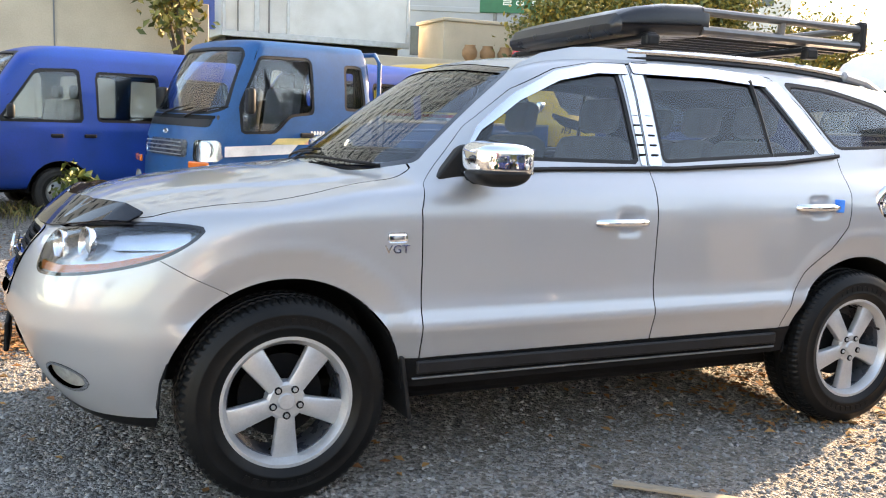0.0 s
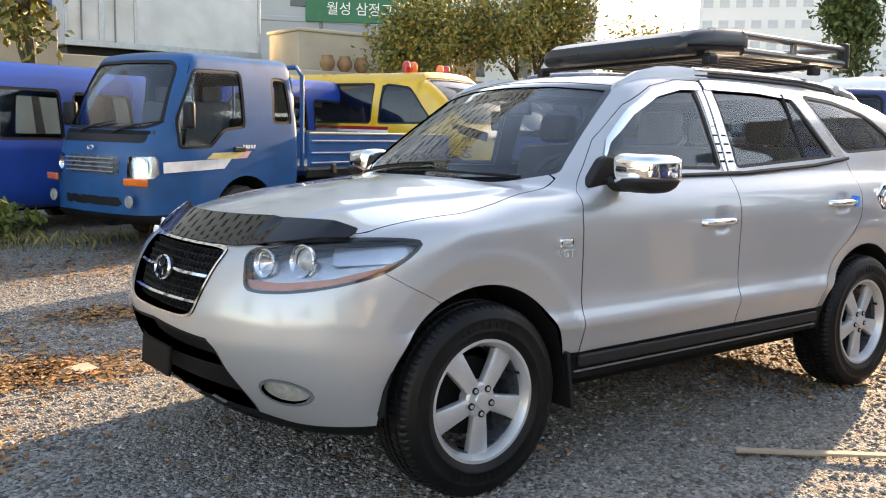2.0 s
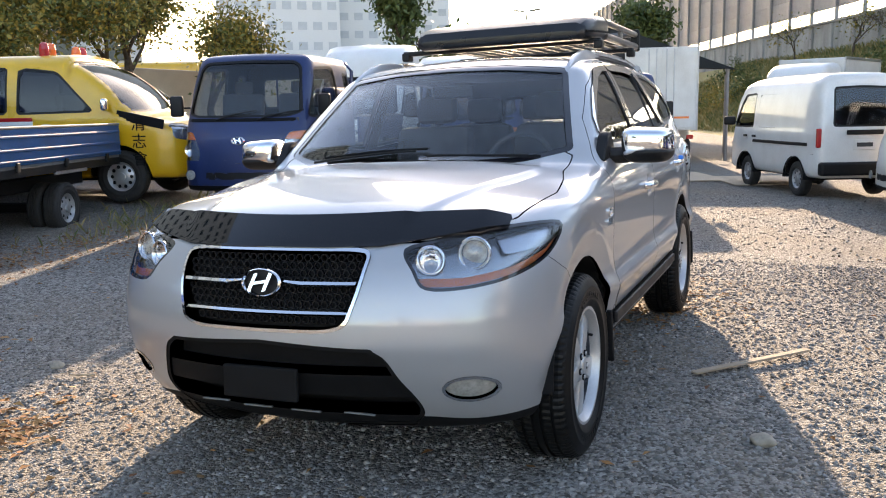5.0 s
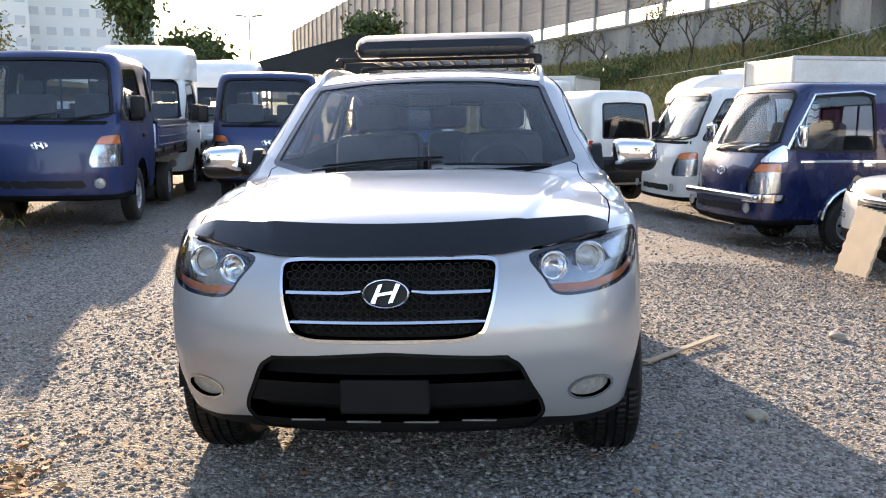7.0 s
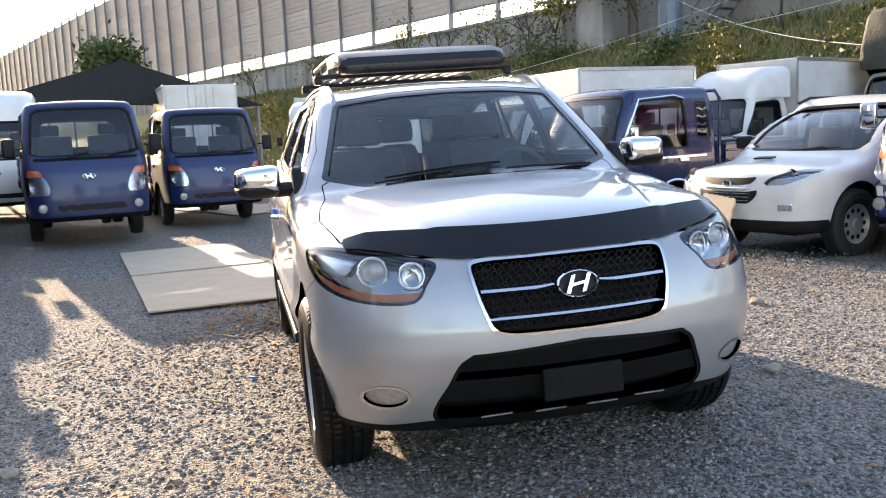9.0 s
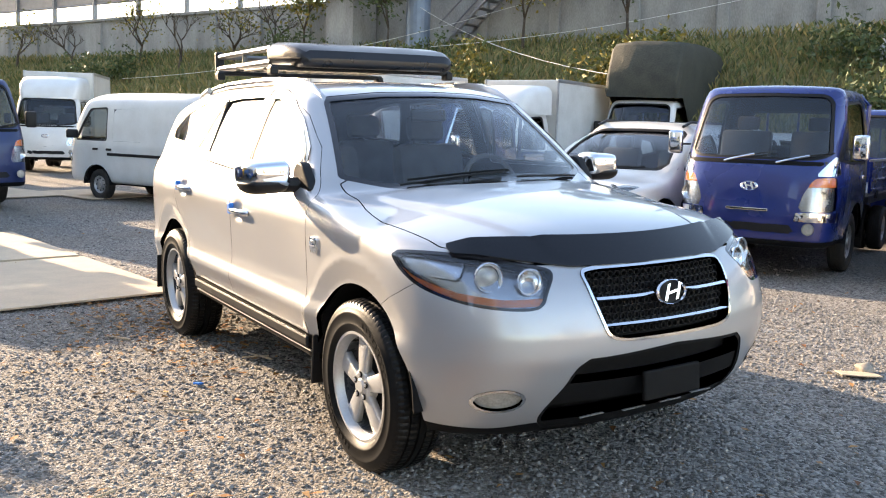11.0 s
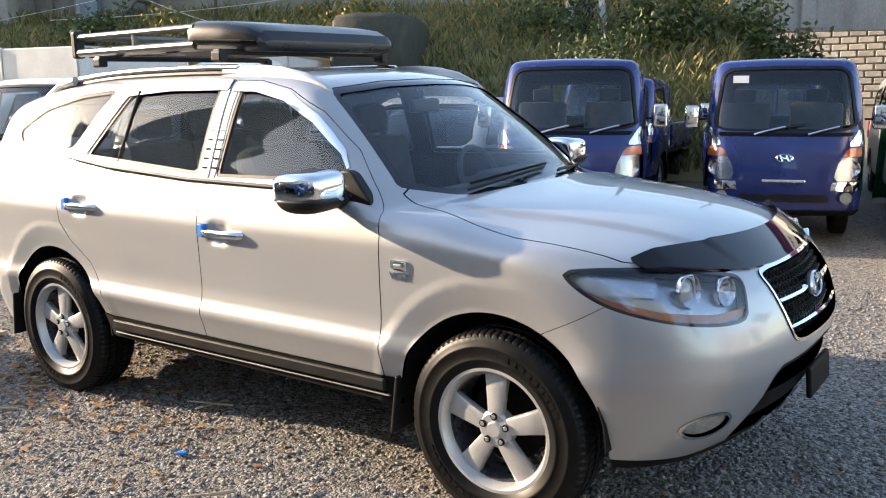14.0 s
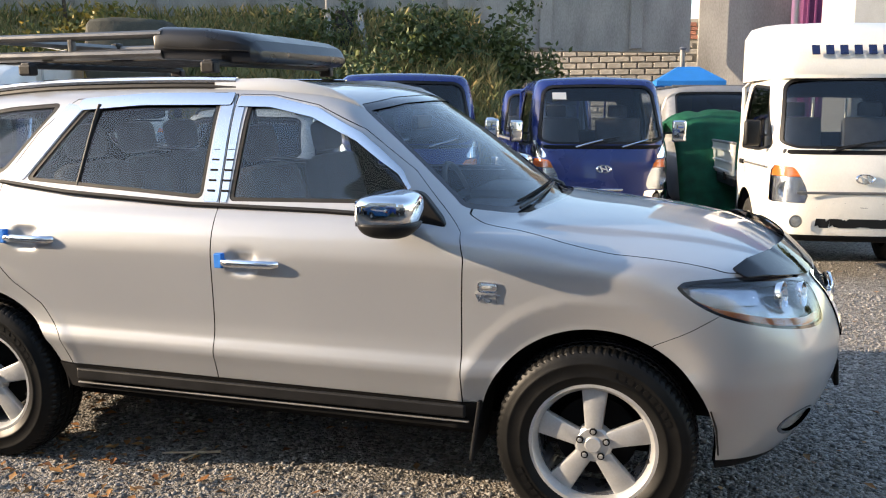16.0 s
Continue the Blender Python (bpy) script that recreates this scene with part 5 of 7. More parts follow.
        for sg in (-1, 1):
            for z in (.86, .82 + box_h):
                part("edge_rail", box(x1 - x0 + .01, .03, .07, ((x0 + x1) / 2, sg * .862, z), .008), M["steel"], b)
            for x in (x0, x1):
                part("corner_post", box(.06, .03, box_h, (x, sg * .862, .84 + box_h / 2), .008), M["steel"], b)
            part("rear_door", box(.03, .80, box_h - .12, (x1 + .008, sg * .41, .84 + box_h / 2), .008), M["boxwhite"], b)
            for y in (.12, .30):
                part("lock_bar", tube([(x1 + .035, sg * y, .9), (x1 + .035, sg * y, .80 + box_h)], .014, 6), M["steel"], b)
            part("tail_light", box(.03, .16, .10, (x1, sg * .70, .68), .01), M["red"], b)
        part("reflector_tape", box(.004, .5, .05, (x1 + .025, .42, 1.15), 0), M["amber"], b)
    if roof == "fairing":
        bm = bmesh.new()
        rings = []
        for x, z, w in ((f + .50, 1.90, .58), (f + .56, 2.08, .66), (f + .75, 2.28, .72), (f + 1.1, 2.42, .76), (back, 2.46, .78)):
            rings.append([bm.verts.new((x, y * w, 1.86 + (z - 1.86) * s)) for y, s in ((-1, 0), (-1, .75), (-.92, .93), (-.75, 1), (0, 1.03), (.75, 1), (.92, .93), (1, .75), (1, 0))])
        for a, b in zip(rings, rings[1:]):
            for j in range(8):
                bm.faces.new((a[j], a[j + 1], b[j + 1], b[j]))
        bm.faces.new(rings[0])
        bm.faces.new(rings[-1])
        bmesh.ops.recalc_face_normals(bm, faces=bm.faces)
        smooth(part("roof_fairing", bm, paint, t, "tall moulded roof fairing"), 50)
    return t


def van_shell(L0, L1, half, h, hood=0.0, base=1.0, rake=.42, floor=.30, k=.03):
    """A one-box van; hood: how far the nose stands out in front of the windscreen."""
    sh = Shell(
        side=[(.25, half * .95), (.5, half), (base - .05, half), (base + .05, half * .985), (h - .18, half * .86), (h - .03, half * .70), (h + .1, half * .5)],
        taper=[(L0 - .1, .08), (L0 + .3, .015), (L0 + .8, 0), (L1 - .5, 0), (L1 + .2, .06)],
        top=[(L0 - .1, base - .25), (L0 + .05, base - .10), (L0 + max(hood, .08), base + .02), (L0 + hood + rake * .5 + .08, base + (h - base) * .55), (L0 + hood + rake + .12, h - .10), (L0 + hood + rake + .5, h - .015), (0.6, h), (L1 - .4, h - .005), (L1 + .2, h - .10)], crown=const(.07),
        front=[(.25, L0 + .05), (.45, L0), (.65, L0), (base - .15, L0 + .04), (base, L0 + .10), (h, L0 + .3)],
        bow=(lambda a: .18 * a ** 2 + 1.3 * (a / half * .8) ** 10 * 2), rear=[(.25, L1 - .05), (.5, L1), (base, L1 - .01), (h, L1 - .16)], rbow=(lambda a: .06 * a ** 2 + .9 * (a / half * .8) ** 12), floor=floor, k=k,
        shift=curve1([(-3, .2), (-.5, .2), (.5, 0), (1, 0)]))
    sh.mid, sh.half, sh.lampx, sh.key = L0 + hood + rake + .2, half, L0 + (.62 if hood > .3 else .30), ("van", L0, L1, half, h, hood, base, rake, floor, k)
    return sh


def van(name, label, m, paint, L0, L1, half, h, wb, hood=0.0, base=1.0, rake=.42, windows=(), r=.29, lamps=None, glass_mat="smoke", group="", rear_win=True, chrome_bits=False, category="van", gaps=(), black=(), res=(44, 26, 120), alloy=False, arch_r=None):
    t = thing(name, label, category, m, group)
    sh = van_shell(L0, L1, half, h, hood, base, rake)
    hw = half * .84
    panes = [("windscreen", "front", [(-.5, base + .06), (hw - .06, base + .06), (hw + .0, base + .12), (hw - .10, h - .16), (hw - .18, h - .10), (-.5, h - .085)])]
    panes += [("side_glass", "side", w) for w in windows]
    if rear_win:
        panes.append(("rear_glass", "rear", [(-.5, base + .08), (hw - .12, base + .08), (hw - .16, h - .22), (-.5, h - .18)]))
    make_body(t, sh, (L0 + .55, L1 - .5, .9, *res), paint, panes, [0, wb], lamps, gaps, glass_mat, black, arch_r or r + .07, r)
    for x in (0, wb):
        for sg in (-1, 1):
            plain_wheel(t, x, sg * (half - .11), r, sg > 0, .19 if r > .3 else .15, alloy=alloy)
    for sg in (-1, 1):
        mirror(t, L0 + hood + .42, half, base + .15, sg, M["chrome"] if chrome_bits else M["black"], .10, (.08, .20, .15))
        part("tail_lamp", box(.05, .07, .28, (L1 - .06, sg * (half - .04), base - .08), .015), M["red"], t)
        for x in (-.05 + L0 + hood + .95, L0 + hood + 1.25):
            part("door_handle", box(.13, .03, .04, (x, sg * (half + .006), base - .10), .010), M["chrome"] if chrome_bits else M["black"], t)
    part("rear_bumper", box(.14, half * 1.86, .20, (L1 - .02, 0, .45), .04, segs=3), M["black"], t)
    part("underbody", box(L1 - L0 - .7, half * 1.3, .12, ((L0 + L1) / 2, 0, .32), .03), M["dark"], t)
    seats(t, [L0 + hood + .95], half * .45, base - .25, half * .6)
    emblem(t, L0 + .02, .80, M["chrome"], .06)
    for sg in (-1, 1):
        part("wiper", tube([(L0 + hood + .10, sg * .1, base + .06), (L0 + hood + .15, sg * .1 - .42, base + .10)], .010, 6), M["black"], t)
    return t


ROW_A, ROW_B = "trucks parked in a row facing the lot", "vehicles parked on the far side"
# teal-blue pickup truck and the two blue vans beside it
teal = truck("pickup_truck", "old teal-blue flatbed truck with an extended cab and steel bed", pose(.14, 5.87, .10, 0, 0, 19), M["teal"], .80, "bed", False, "old", bed_len=2.75, group=ROW_A)
STRIPE = [mat("stripe_white", (.62, .62, .62), .4), mat("stripe_yellow", (.72, .55, .22), .4), mat("stripe_pink", (.70, .36, .34), .4)]
for sg in (-1, 1):
    for pts, mm in (([(-1.03, .80), (-1.03, .90), (-.20, .93), (-.30, .83)], STRIPE[0]), ([(-.52, .925), (-.44, .985), (-.02, .995), (-.12, .925)], STRIPE[1]), ([(-.14, .925), (-.04, .995), (.06, 1.0), (.0, .93)], STRIPE[2])):
        q = prism(pts, .004, Matrix(((1, 0, 0, 0), (0, 0, sg, sg * .812), (0, 1, 0, 0), (0, 0, 0, 1))))
        part("stripe", q, mm, teal)
for sg in (-1, 1):
    part("indicator", box(.03, .27, .07, (-1.225, sg * .66, .715), .012, (0, 0, sg * -14)), M["amber"], teal)
for i in range(4):
    part("grille_slat", box(.02, .74, .012, (-1.262, 0, .80 + i * .04), .004), M["steel"], teal)
for i in range(5):
    part("script_bar", box(.026, .004, .038, (-.04 + i * .036, -.815, 1.045), .002, (0, 12, 0)), M["white"], teal)
MICRO_WIN = [[(-.62, 1.02), (-.22, 1.58), (.24, 1.60), (.26, 1.02)], [(.40, 1.03), (.40, 1.58), (1.12, 1.58), (1.14, 1.03)], [(1.26, 1.05), (1.26, 1.56), (1.98, 1.54), (2.04, 1.05)]]
MICRO_GAP = [[(.32, .45), (.32, 1.66)], [(1.20, .45), (1.20, 1.66)], [(-.62, .60), (-.70, .98), (-.28, 1.62), (.32, 1.66)], [(.36, .66), (2.4, .66)]]
dv = dict(L0=-.95, L1=2.55, half=.70, h=1.86, wb=1.84, hood=.02, base=.98, rake=.46, r=.27, lamps=[(.42, .62), (.42, .80), (.64, .81), (.66, .64)], gaps=MICRO_GAP, windows=MICRO_WIN)
van("microvan", "bright blue microvan with black mirrors beside a truck", pose(-2.20, 7.22, .12, 0, 0, 17), M["vanblue"], group=ROW_A, **dv)
van("microvan", "bright blue microvan mostly hidden behind a flatbed truck", pose(1.45, 8.5, .20, 0, 0, 17), M["vanblue"], group=ROW_A, **dv)
wv = dict(dv, windows=MICRO_WIN[:1], gaps=MICRO_GAP + [[(.40, 1.03), (.40, 1.56), (1.12, 1.56), (1.12, 1.03), (.40, 1.03)], [(1.26, 1.05), (1.26, 1.54), (2.02, 1.54), (2.02, 1.05), (1.26, 1.05)]])
truck("cargo_truck", "white cab-over truck with a roof fairing behind a microvan", pose(20.5, -1.2, 0, 0, 0, -20), M["white"], load="box", roof="fairing", chrome_bits=False, group=ROW_B)
wvan = van("microvan", "white panel microvan with a black rear bumper on gravel", pose(11.9, -1.15, 0, 0, 0, -153), M["white"], group=ROW_B, **wv)
for sg in (-1, 1):
    part("side_stripe", box(1.95, .012, .05, (1.25, sg * .703, .80), .004), M["black"], wvan)
part("plate_trim", box(.03, .55, .07, (2.56, 0, .98), .01), M["black"], wvan)
part("number_plate", box(.012, .33, .15, (2.565, 0, .80), .006), M["white"], wvan)
part("plate_bar", box(.004, .24, .06, (2.573, 0, .80)), M["trim"], wvan)
# yellow people carrier with warning lamps
yv = dict(L0=-.95, L1=4.15, half=.92, h=1.90, wb=3.2, hood=.62, base=1.08, rake=.85, r=.33, lamps=[(.50, .72), (.58, .98), (.82, 1.00), (.84, .80)], glass_mat="privacy", chrome_bits=True, alloy=True,
          windows=[[(.28, 1.14), (.78, 1.66), (1.30, 1.72), (1.32, 1.12)], [(1.44, 1.12), (1.44, 1.72), (2.75, 1.72), (2.78, 1.12)], [(2.9, 1.14), (2.9, 1.71), (3.85, 1.66), (3.92, 1.16)]], gaps=[[(1.38, .40), (1.38, 1.78)], [(.10, .5), (.12, 1.1), (.70, 1.74), (1.38, 1.78)], [(2.84, .45), (2.84, 1.78)]])
yvan = van("yellow_van", "yellow minivan with dark windows and amber roof lamps", pose(4.85, 6.70, .30, 0, 0, 108), M["yellow"], group=ROW_A, **yv)
for i, (y, m2) in enumerate(((-.36, "red"), (-.24, "amber"), (.24, "amber"), (.36, "red"))):
    part("warning_lamp", lathe([(.06, 1.86), (.065, 1.96), (.05, 2.03), (.02, 2.05), (0, 2.05)], 20, "Z", (1.1, y * 1.4, 0)), M[m2], yvan)
for i, ch in enumerate("清志會"):
    text("side_lettering", ch, .20, M["dark"], yvan, pose(-.28, .925, .98 - i * .22, 90, 0, 180), .002)
part("side_band", box(2.6, .012, .16, (2.4, .925, .96), .004), M["white"], yvan)
part("side_band", box(2.6, .014, .05, (2.4, .925, 1.06), .004), M["red"], yvan)
part("warning_sign", box(.24, .008, .30, (2.55, .86, 1.50), .004, (18, 0, 0)), M["white"], yvan)
part("side_band", box(.62, .012, .12, (-.30, .90, 1.04), .004, (0, -12, 0)), M["dark"], yvan)
van("white_van", "white minivan parked behind other vehicles", pose(8.2, 9.2, .25, 0, 0, 112), M["white"], group=ROW_A, **yv)
# blue trucks facing the lot
truck("cargo_truck", "dark blue cab-over truck with orange indicators and an open bed", pose(5.09, 4.80, .15, 0, 0, 12.7), M["blue"], chrome_bits=False, back=.95, group=ROW_A)
truck("cargo_truck", "dark blue cab-over truck with a barred headboard behind the cab", pose(8.69, 3.37, .09, 0, 0, 13), M["blue"], chrome_bits=False, group=ROW_A)
truck("cargo_truck", "dark blue cab-over truck parked near plywood mats", pose(11.0, 1.75, .02, 0, 0, 14), M["blue"], chrome_bits=False, group=ROW_A)
truck("cargo_truck", "white cab-over truck with a tall roof fairing", pose(9.6, 5.75, .12, 0, 0, 12), M["white"], load="bed", roof="fairing", chrome_bits=False, group=ROW_A)
truck("cargo_truck", "white cab-over truck with a roof fairing in the rear row", pose(13.2, 5.6, .10, 0, 0, 12), M["white"], load="bed", roof="fairing", chrome_bits=False, group=ROW_A)
truck("cargo_truck", "white cargo truck turned away, showing its box doors", pose(20.75, 2.5, -.02, 0, 0, -170), M["white"], load="box", chrome_bits=False, group=ROW_A, box_h=2.0)
# the row opposite
rt = truck("cargo_truck", "navy blue cab-over truck with chrome lamp garnishes and bumper", pose(6.05, -4.08, ground_z(6.05, -4.08), 0, 0, -72), M["navy"], .80, group=ROW_B)
part("chrome_bumper", box(.05, 1.45, .07, (-1.262, 0, .66), .02), M["chrome"], rt)
for sg in (-1, 1):
    part("chrome_line", box(1.3, .012, .03, (-.1, sg * .818, 1.06), .004), M["chrome"], rt)
    part("window_trim", tube([(-.90, sg * .795, 1.20), (-.56, sg * .735, 1.80), (.05, sg * .725, 1.84), (.22, sg * .73, 1.80)], .018, 6), M["chrome"], rt)
    bm = tube([(.43 * math.cos(a), sg * .812, .34 + .43 * math.sin(a)) for a in np.linspace(.1, 3.0, 14)], .020, 6)
    part("arch_trim", bm, M["chrome"], rt)
    part("fuel_flap", lathe([(0, .012), (.05, .014), (.065, .004), (.068, 0)], 24, "Y", (.58, sg * .80, .96)), M["chrome"], rt)
    for i in range(4):
        bm = tube([(.44 + j * .035, sg * .752, 1.36 + i * .10 + .016 * math.sin(j * 1.6)) for j in range(7)], .010, 6)
        part("window_grille", bm, M["chrome"], rt)
truck("cargo_truck", "white cab-over truck with a dusty cab", pose(8.6, -3.75, ground_z(8.6, -3.75), 0, 0, -75), M["white"], chrome_bits=False, group=ROW_B)
truck("cargo_truck", "white cab-over truck with a cargo box in the far row", pose(11.3, -4.4, ground_z(11.3, -4.4), 0, 0, -78), M["white"], chrome_bits=False, load="box", group=ROW_B)
truck("cargo_truck", "white cargo truck with a plain box body", pose(14.4, -4.6, ground_z(14.4, -4.6), 0, 0, -80), M["white"], chrome_bits=False, load="box", roof="fairing", group=ROW_B)
truck("cargo_truck", "white cargo truck with a plain box body behind a row", pose(10.3, -8.3, ground_z(10.3, -8.3), 0, 0, -65), M["white"], chrome_bits=False, load="box", roof="fairing", group=ROW_B)
k1 = truck("cargo_truck", "royal blue cab-over truck with chrome lamp surrounds and steel wipers", pose(1.82, -5.97, ground_z(1.82, -5.97) + .03, 0, 0, -67), M["royal"], group=ROW_B)
k2 = truck("cargo_truck", "royal blue cab-over truck with a paper note behind the windscreen", pose(-.18, -7.13, ground_z(-.18, -7.13) - .02, 0, 0, -72), M["royal"], group=ROW_B)
for kk in (k1, k2):
    part("lower_garnish", box(.03, .42, .03, (-1.265, 0, .70), .008), M["chrome"], kk)
part("paper_note", box(.003, .16, .09, (-.80, .45, 1.74), 0, (0, 30, 0)), M["white"], k2)
truck("cargo_truck", "royal blue cab-over truck in the second row", pose(3.4, -10.6, ground_z(3.4, -10.6), 0, 0, -78), M["royal"], group=ROW_B)
truck("cargo_truck", "royal blue cab-over truck half hidden in the second row", pose(1.2, -11.8, ground_z(1.2, -11.8), 0, 0, -78), M["royal"], group=ROW_B)
wt = truck("cargo_truck", "cream-white cab-over truck with a tall lettered roof fairing", pose(-2.85, -6.1, ground_z(-2.85, -6.1), 0, 0, -80), M["cream"], load="bed", roof="fairing", chrome_bits=False, group=ROW_B, box_h=2.0)
for i in range(7):
    part("logo_bar", box(.012, .075, .10, (-.70, -.42 + i * .13, 2.13), .004, (0, 25, 0)), M["navy"], wt)
part("hood_stripe", box(.012, 1.2, .025, (-1.245, 0, .80), .004), M["grey"], wt)
for sg in (-1, 1):
    part("side_stripe", box(1.1, .010, .02, (-.35, sg * .818, 1.02), .003), M["grey"], wt)
# white crossover and black saloon


def front_shape(poly):
    f = inside(rounded(poly, .03))
    return lambda v: np.maximum(f(np.abs(v[:, 1]), v[:, 2]), v[:, 0] + .5)


sv = dict(L0=-.90, L1=3.5, half=.91, h=1.66, wb=2.64, hood=.98, base=1.02, rake=.85, r=.36, chrome_bits=False, alloy=True, lamps=[(.43, .785), (.47, .85), (.62, .915), (.80, .985), (.85, .965), (.80, .86), (.66, .79)], category="car",
          windows=[[(.42, 1.08), (.92, 1.46), (1.40, 1.52), (1.42, 1.08)], [(1.54, 1.08), (1.54, 1.52), (2.20, 1.50), (2.36, 1.12)], [(2.50, 1.16), (2.36, 1.46), (2.75, 1.42), (3.0, 1.22)]], gaps=[[(.20, .40), (.22, 1.0), (.85, 1.52), (1.48, 1.58), (1.48, .40)], [(1.48, .4), (2.3, .55), (2.44, 1.05)]],
          black=[("grille", front_shape([(-.5, .855), (.20, .855), (.365, .870), (.30, .800), (.18, .785), (-.5, .785)]), M["black"]), ("intake", front_shape([(-.5, .72), (.28, .72), (.40, .745), (.36, .66), (.28, .60), (-.5, .60)]), M["black"]),
                 ("bumper_skirt", lambda v: np.maximum(v[:, 2] - .44 - .04 * (np.abs(v[:, 1]) > 2), v[:, 0] + .43), M["black"]), ("sill", lambda v: v[:, 2] - .36, M["black"])])
wsuv = van("crossover_car", "white crossover car with a black sunroof panel", pose(3.38, -4.62, ground_z(3.38, -4.62), 0, 0, -74), M["white"], group=ROW_B, **sv)
for sg in (-1, 1):
    fl = part("fog_lamp", box(.05, .15, .085, (-.79, sg * .66, .575), .02, (0, 0, sg * -24), segs=3), M["satin"], wsuv)
    part("fog_glass", box(.03, .10, .055, (-.812, sg * .66, .575), .014, (0, 0, sg * -24)), M["fogglass"], fl)
    part("roof_rail", tube([(.95, sg * .60, 1.60), (1.15, sg * .60, 1.66), (2.4, sg * .58, 1.66), (2.7, sg * .57, 1.60)], .018, 6), M["black"], wsuv)
part("chrome_grille_bar", box(.03, .52, .028, (-.895, 0, .752), .01), M["chrome"], wsuv)
for i in range(3):
    part("intake_slat", box(.02, .60, .010, (-.898, 0, .63 + i * .035), .004), M["housing"], wsuv)
part("sunroof", box(.95, .80, .012, (1.98, 0, 1.655), .005), M["gloss"], wsuv, "glossy black sunroof panel")
part("bonnet_scrap", box(.14, .20, .02, (-.20, .10, 1.025), .008, (0, -4, 20)), M["black"], wsuv)
van("crossover_car", "white crossover car further along the row", pose(6.3, -9.6, ground_z(6.3, -9.6), 0, 0, -76), M["white"], group=ROW_B, **sv)
van("saloon_car", "glossy black car with its nose at the edge of the lot", pose(-3.55, 6.35, .13, 0, 0, 196), M["gloss"], **dict(sv, h=1.48, base=.95, windows=[[(.42, 1.0), (.92, 1.30), (1.40, 1.36), (1.42, 1.0)], [(1.54, 1.0), (1.54, 1.36), (2.20, 1.34), (2.36, 1.04)]]))


# ---- surroundings ----
def grass_blades(n, place, lo=.10, hi=.35, wide=.012, lean=.4):
    """Blades as thin bent triangles; place(i) gives the foot."""
    v, f = [], []
    for i in range(n):
        p = place(i)
        a = random.uniform(0, 6.28)
        h = random.uniform(lo, hi)
        dx, dy = math.cos(a), math.sin(a)
        l = random.uniform(0, lean) * h
        k = len(v)
        v += [(p[0] - dy * wide, p[1] + dx * wide, p[2]), (p[0] + dy * wide, p[1] - dx * wide, p[2]), (p[0] + dx * l * .4, p[1] + dy * l * .4, p[2] + h * .65), (p[0] + dx * l, p[1] + dy * l, p[2] + h)]
        f += [(k, k + 1, k + 2), (k + 1, k + 3, k + 2)]
    return v, f


BARK = mat("bark", (.10, .075, .055), .9, 0, .35, 12, 60, .6)


def limbs(base, height, seed, spread=.55, levels=4, r0=.13, first=.34):
    """Branch segments of a tree, thick to thin, and their tips."""
    rnd = random.Random(seed)
    segs, tips = [], []

    def grow(p, d, ln, r, lev):
        q = p + d * ln
        mid = p + d * ln * .5 + Vector((rnd.uniform(-1, 1), rnd.uniform(-1, 1), rnd.uniform(-.3, .5))) * ln * .06
        segs.append(([p, mid, q], r, r * .62))
        if lev == 0:
            tips.append(q)
            return
        for _ in range(rnd.choice((2, 3, 3)) if lev > 1 else rnd.choice((3, 4))):
            nd = (d + Vector((rnd.uniform(-1, 1), rnd.uniform(-1, 1), rnd.uniform(-.35, .75))) * spread).normalized()
            grow(q, nd, ln * rnd.uniform(.58, .82), r * .60, lev - 1)
        if lev <= 2:
            tips.append(q)
    grow(Vector(base), Vector((rnd.uniform(-.1, .1), rnd.uniform(-.1, .1), 1)).normalized(), height * first, r0, levels)
    return segs, tips


def leaf_cloud(tips, n, size, seed, sd=.35):
    r = np.random.default_rng(seed)
    c = np.array([list(tips[i]) for i in r.integers(0, len(tips), n)]) + r.normal(0, sd, (n, 3))
    u = r.normal(0, 1, (n, 3))
    u /= np.linalg.norm(u, axis=1, keepdims=True)
    w = np.cross(u, r.normal(0, 1, (n, 3)))
    w /= np.linalg.norm(w, axis=1, keepdims=True)
    s = size * r.uniform(.6, 1.4, (n, 1))
    nn = np.cross(u, w) * s * .25
    v = np.stack([c - u * s, c + w * s * .5 + nn, c + u * s, c - w * s * .5 + nn], 1).reshape(-1, 3)
    f = np.array([(0, 1, 2), (0, 2, 3)])[None] + np.arange(n)[:, None, None] * 4
    return v, f.reshape(-1, 3)


LEAF_A = island_material("autumn_leaves", [(.060, .085, .016), (.14, .15, .026), (.28, .22, .036), (.42, .28, .04)], .6)
LEAF_B = island_material("green_leaves", [(.040, .066, .016), (.070, .105, .024), (.11, .14, .034)], .6)


def tree(label, at, height, seed, leaves=5000, leaf=.09, lm=None, spread=.55, levels=4, sd=.40, r0=.13, category="tree", first=.34):
    t = thing("tree", label, category, pose(*at))
    segs, tips = limbs((0, 0, -.1), height, seed, spread, levels, r0, first)
    bm = bmesh.new()
    for pts, a, b in segs:
        tube(pts, a, 6 if a > .03 else 4, bm, b)
    smooth(part("trunk", bm, BARK, t), 0)
    if leaves:
        v, f = leaf_cloud(tips, leaves, leaf, seed, sd)
        mesh_from("crown", v, f, lm or LEAF_B, t)
    return t


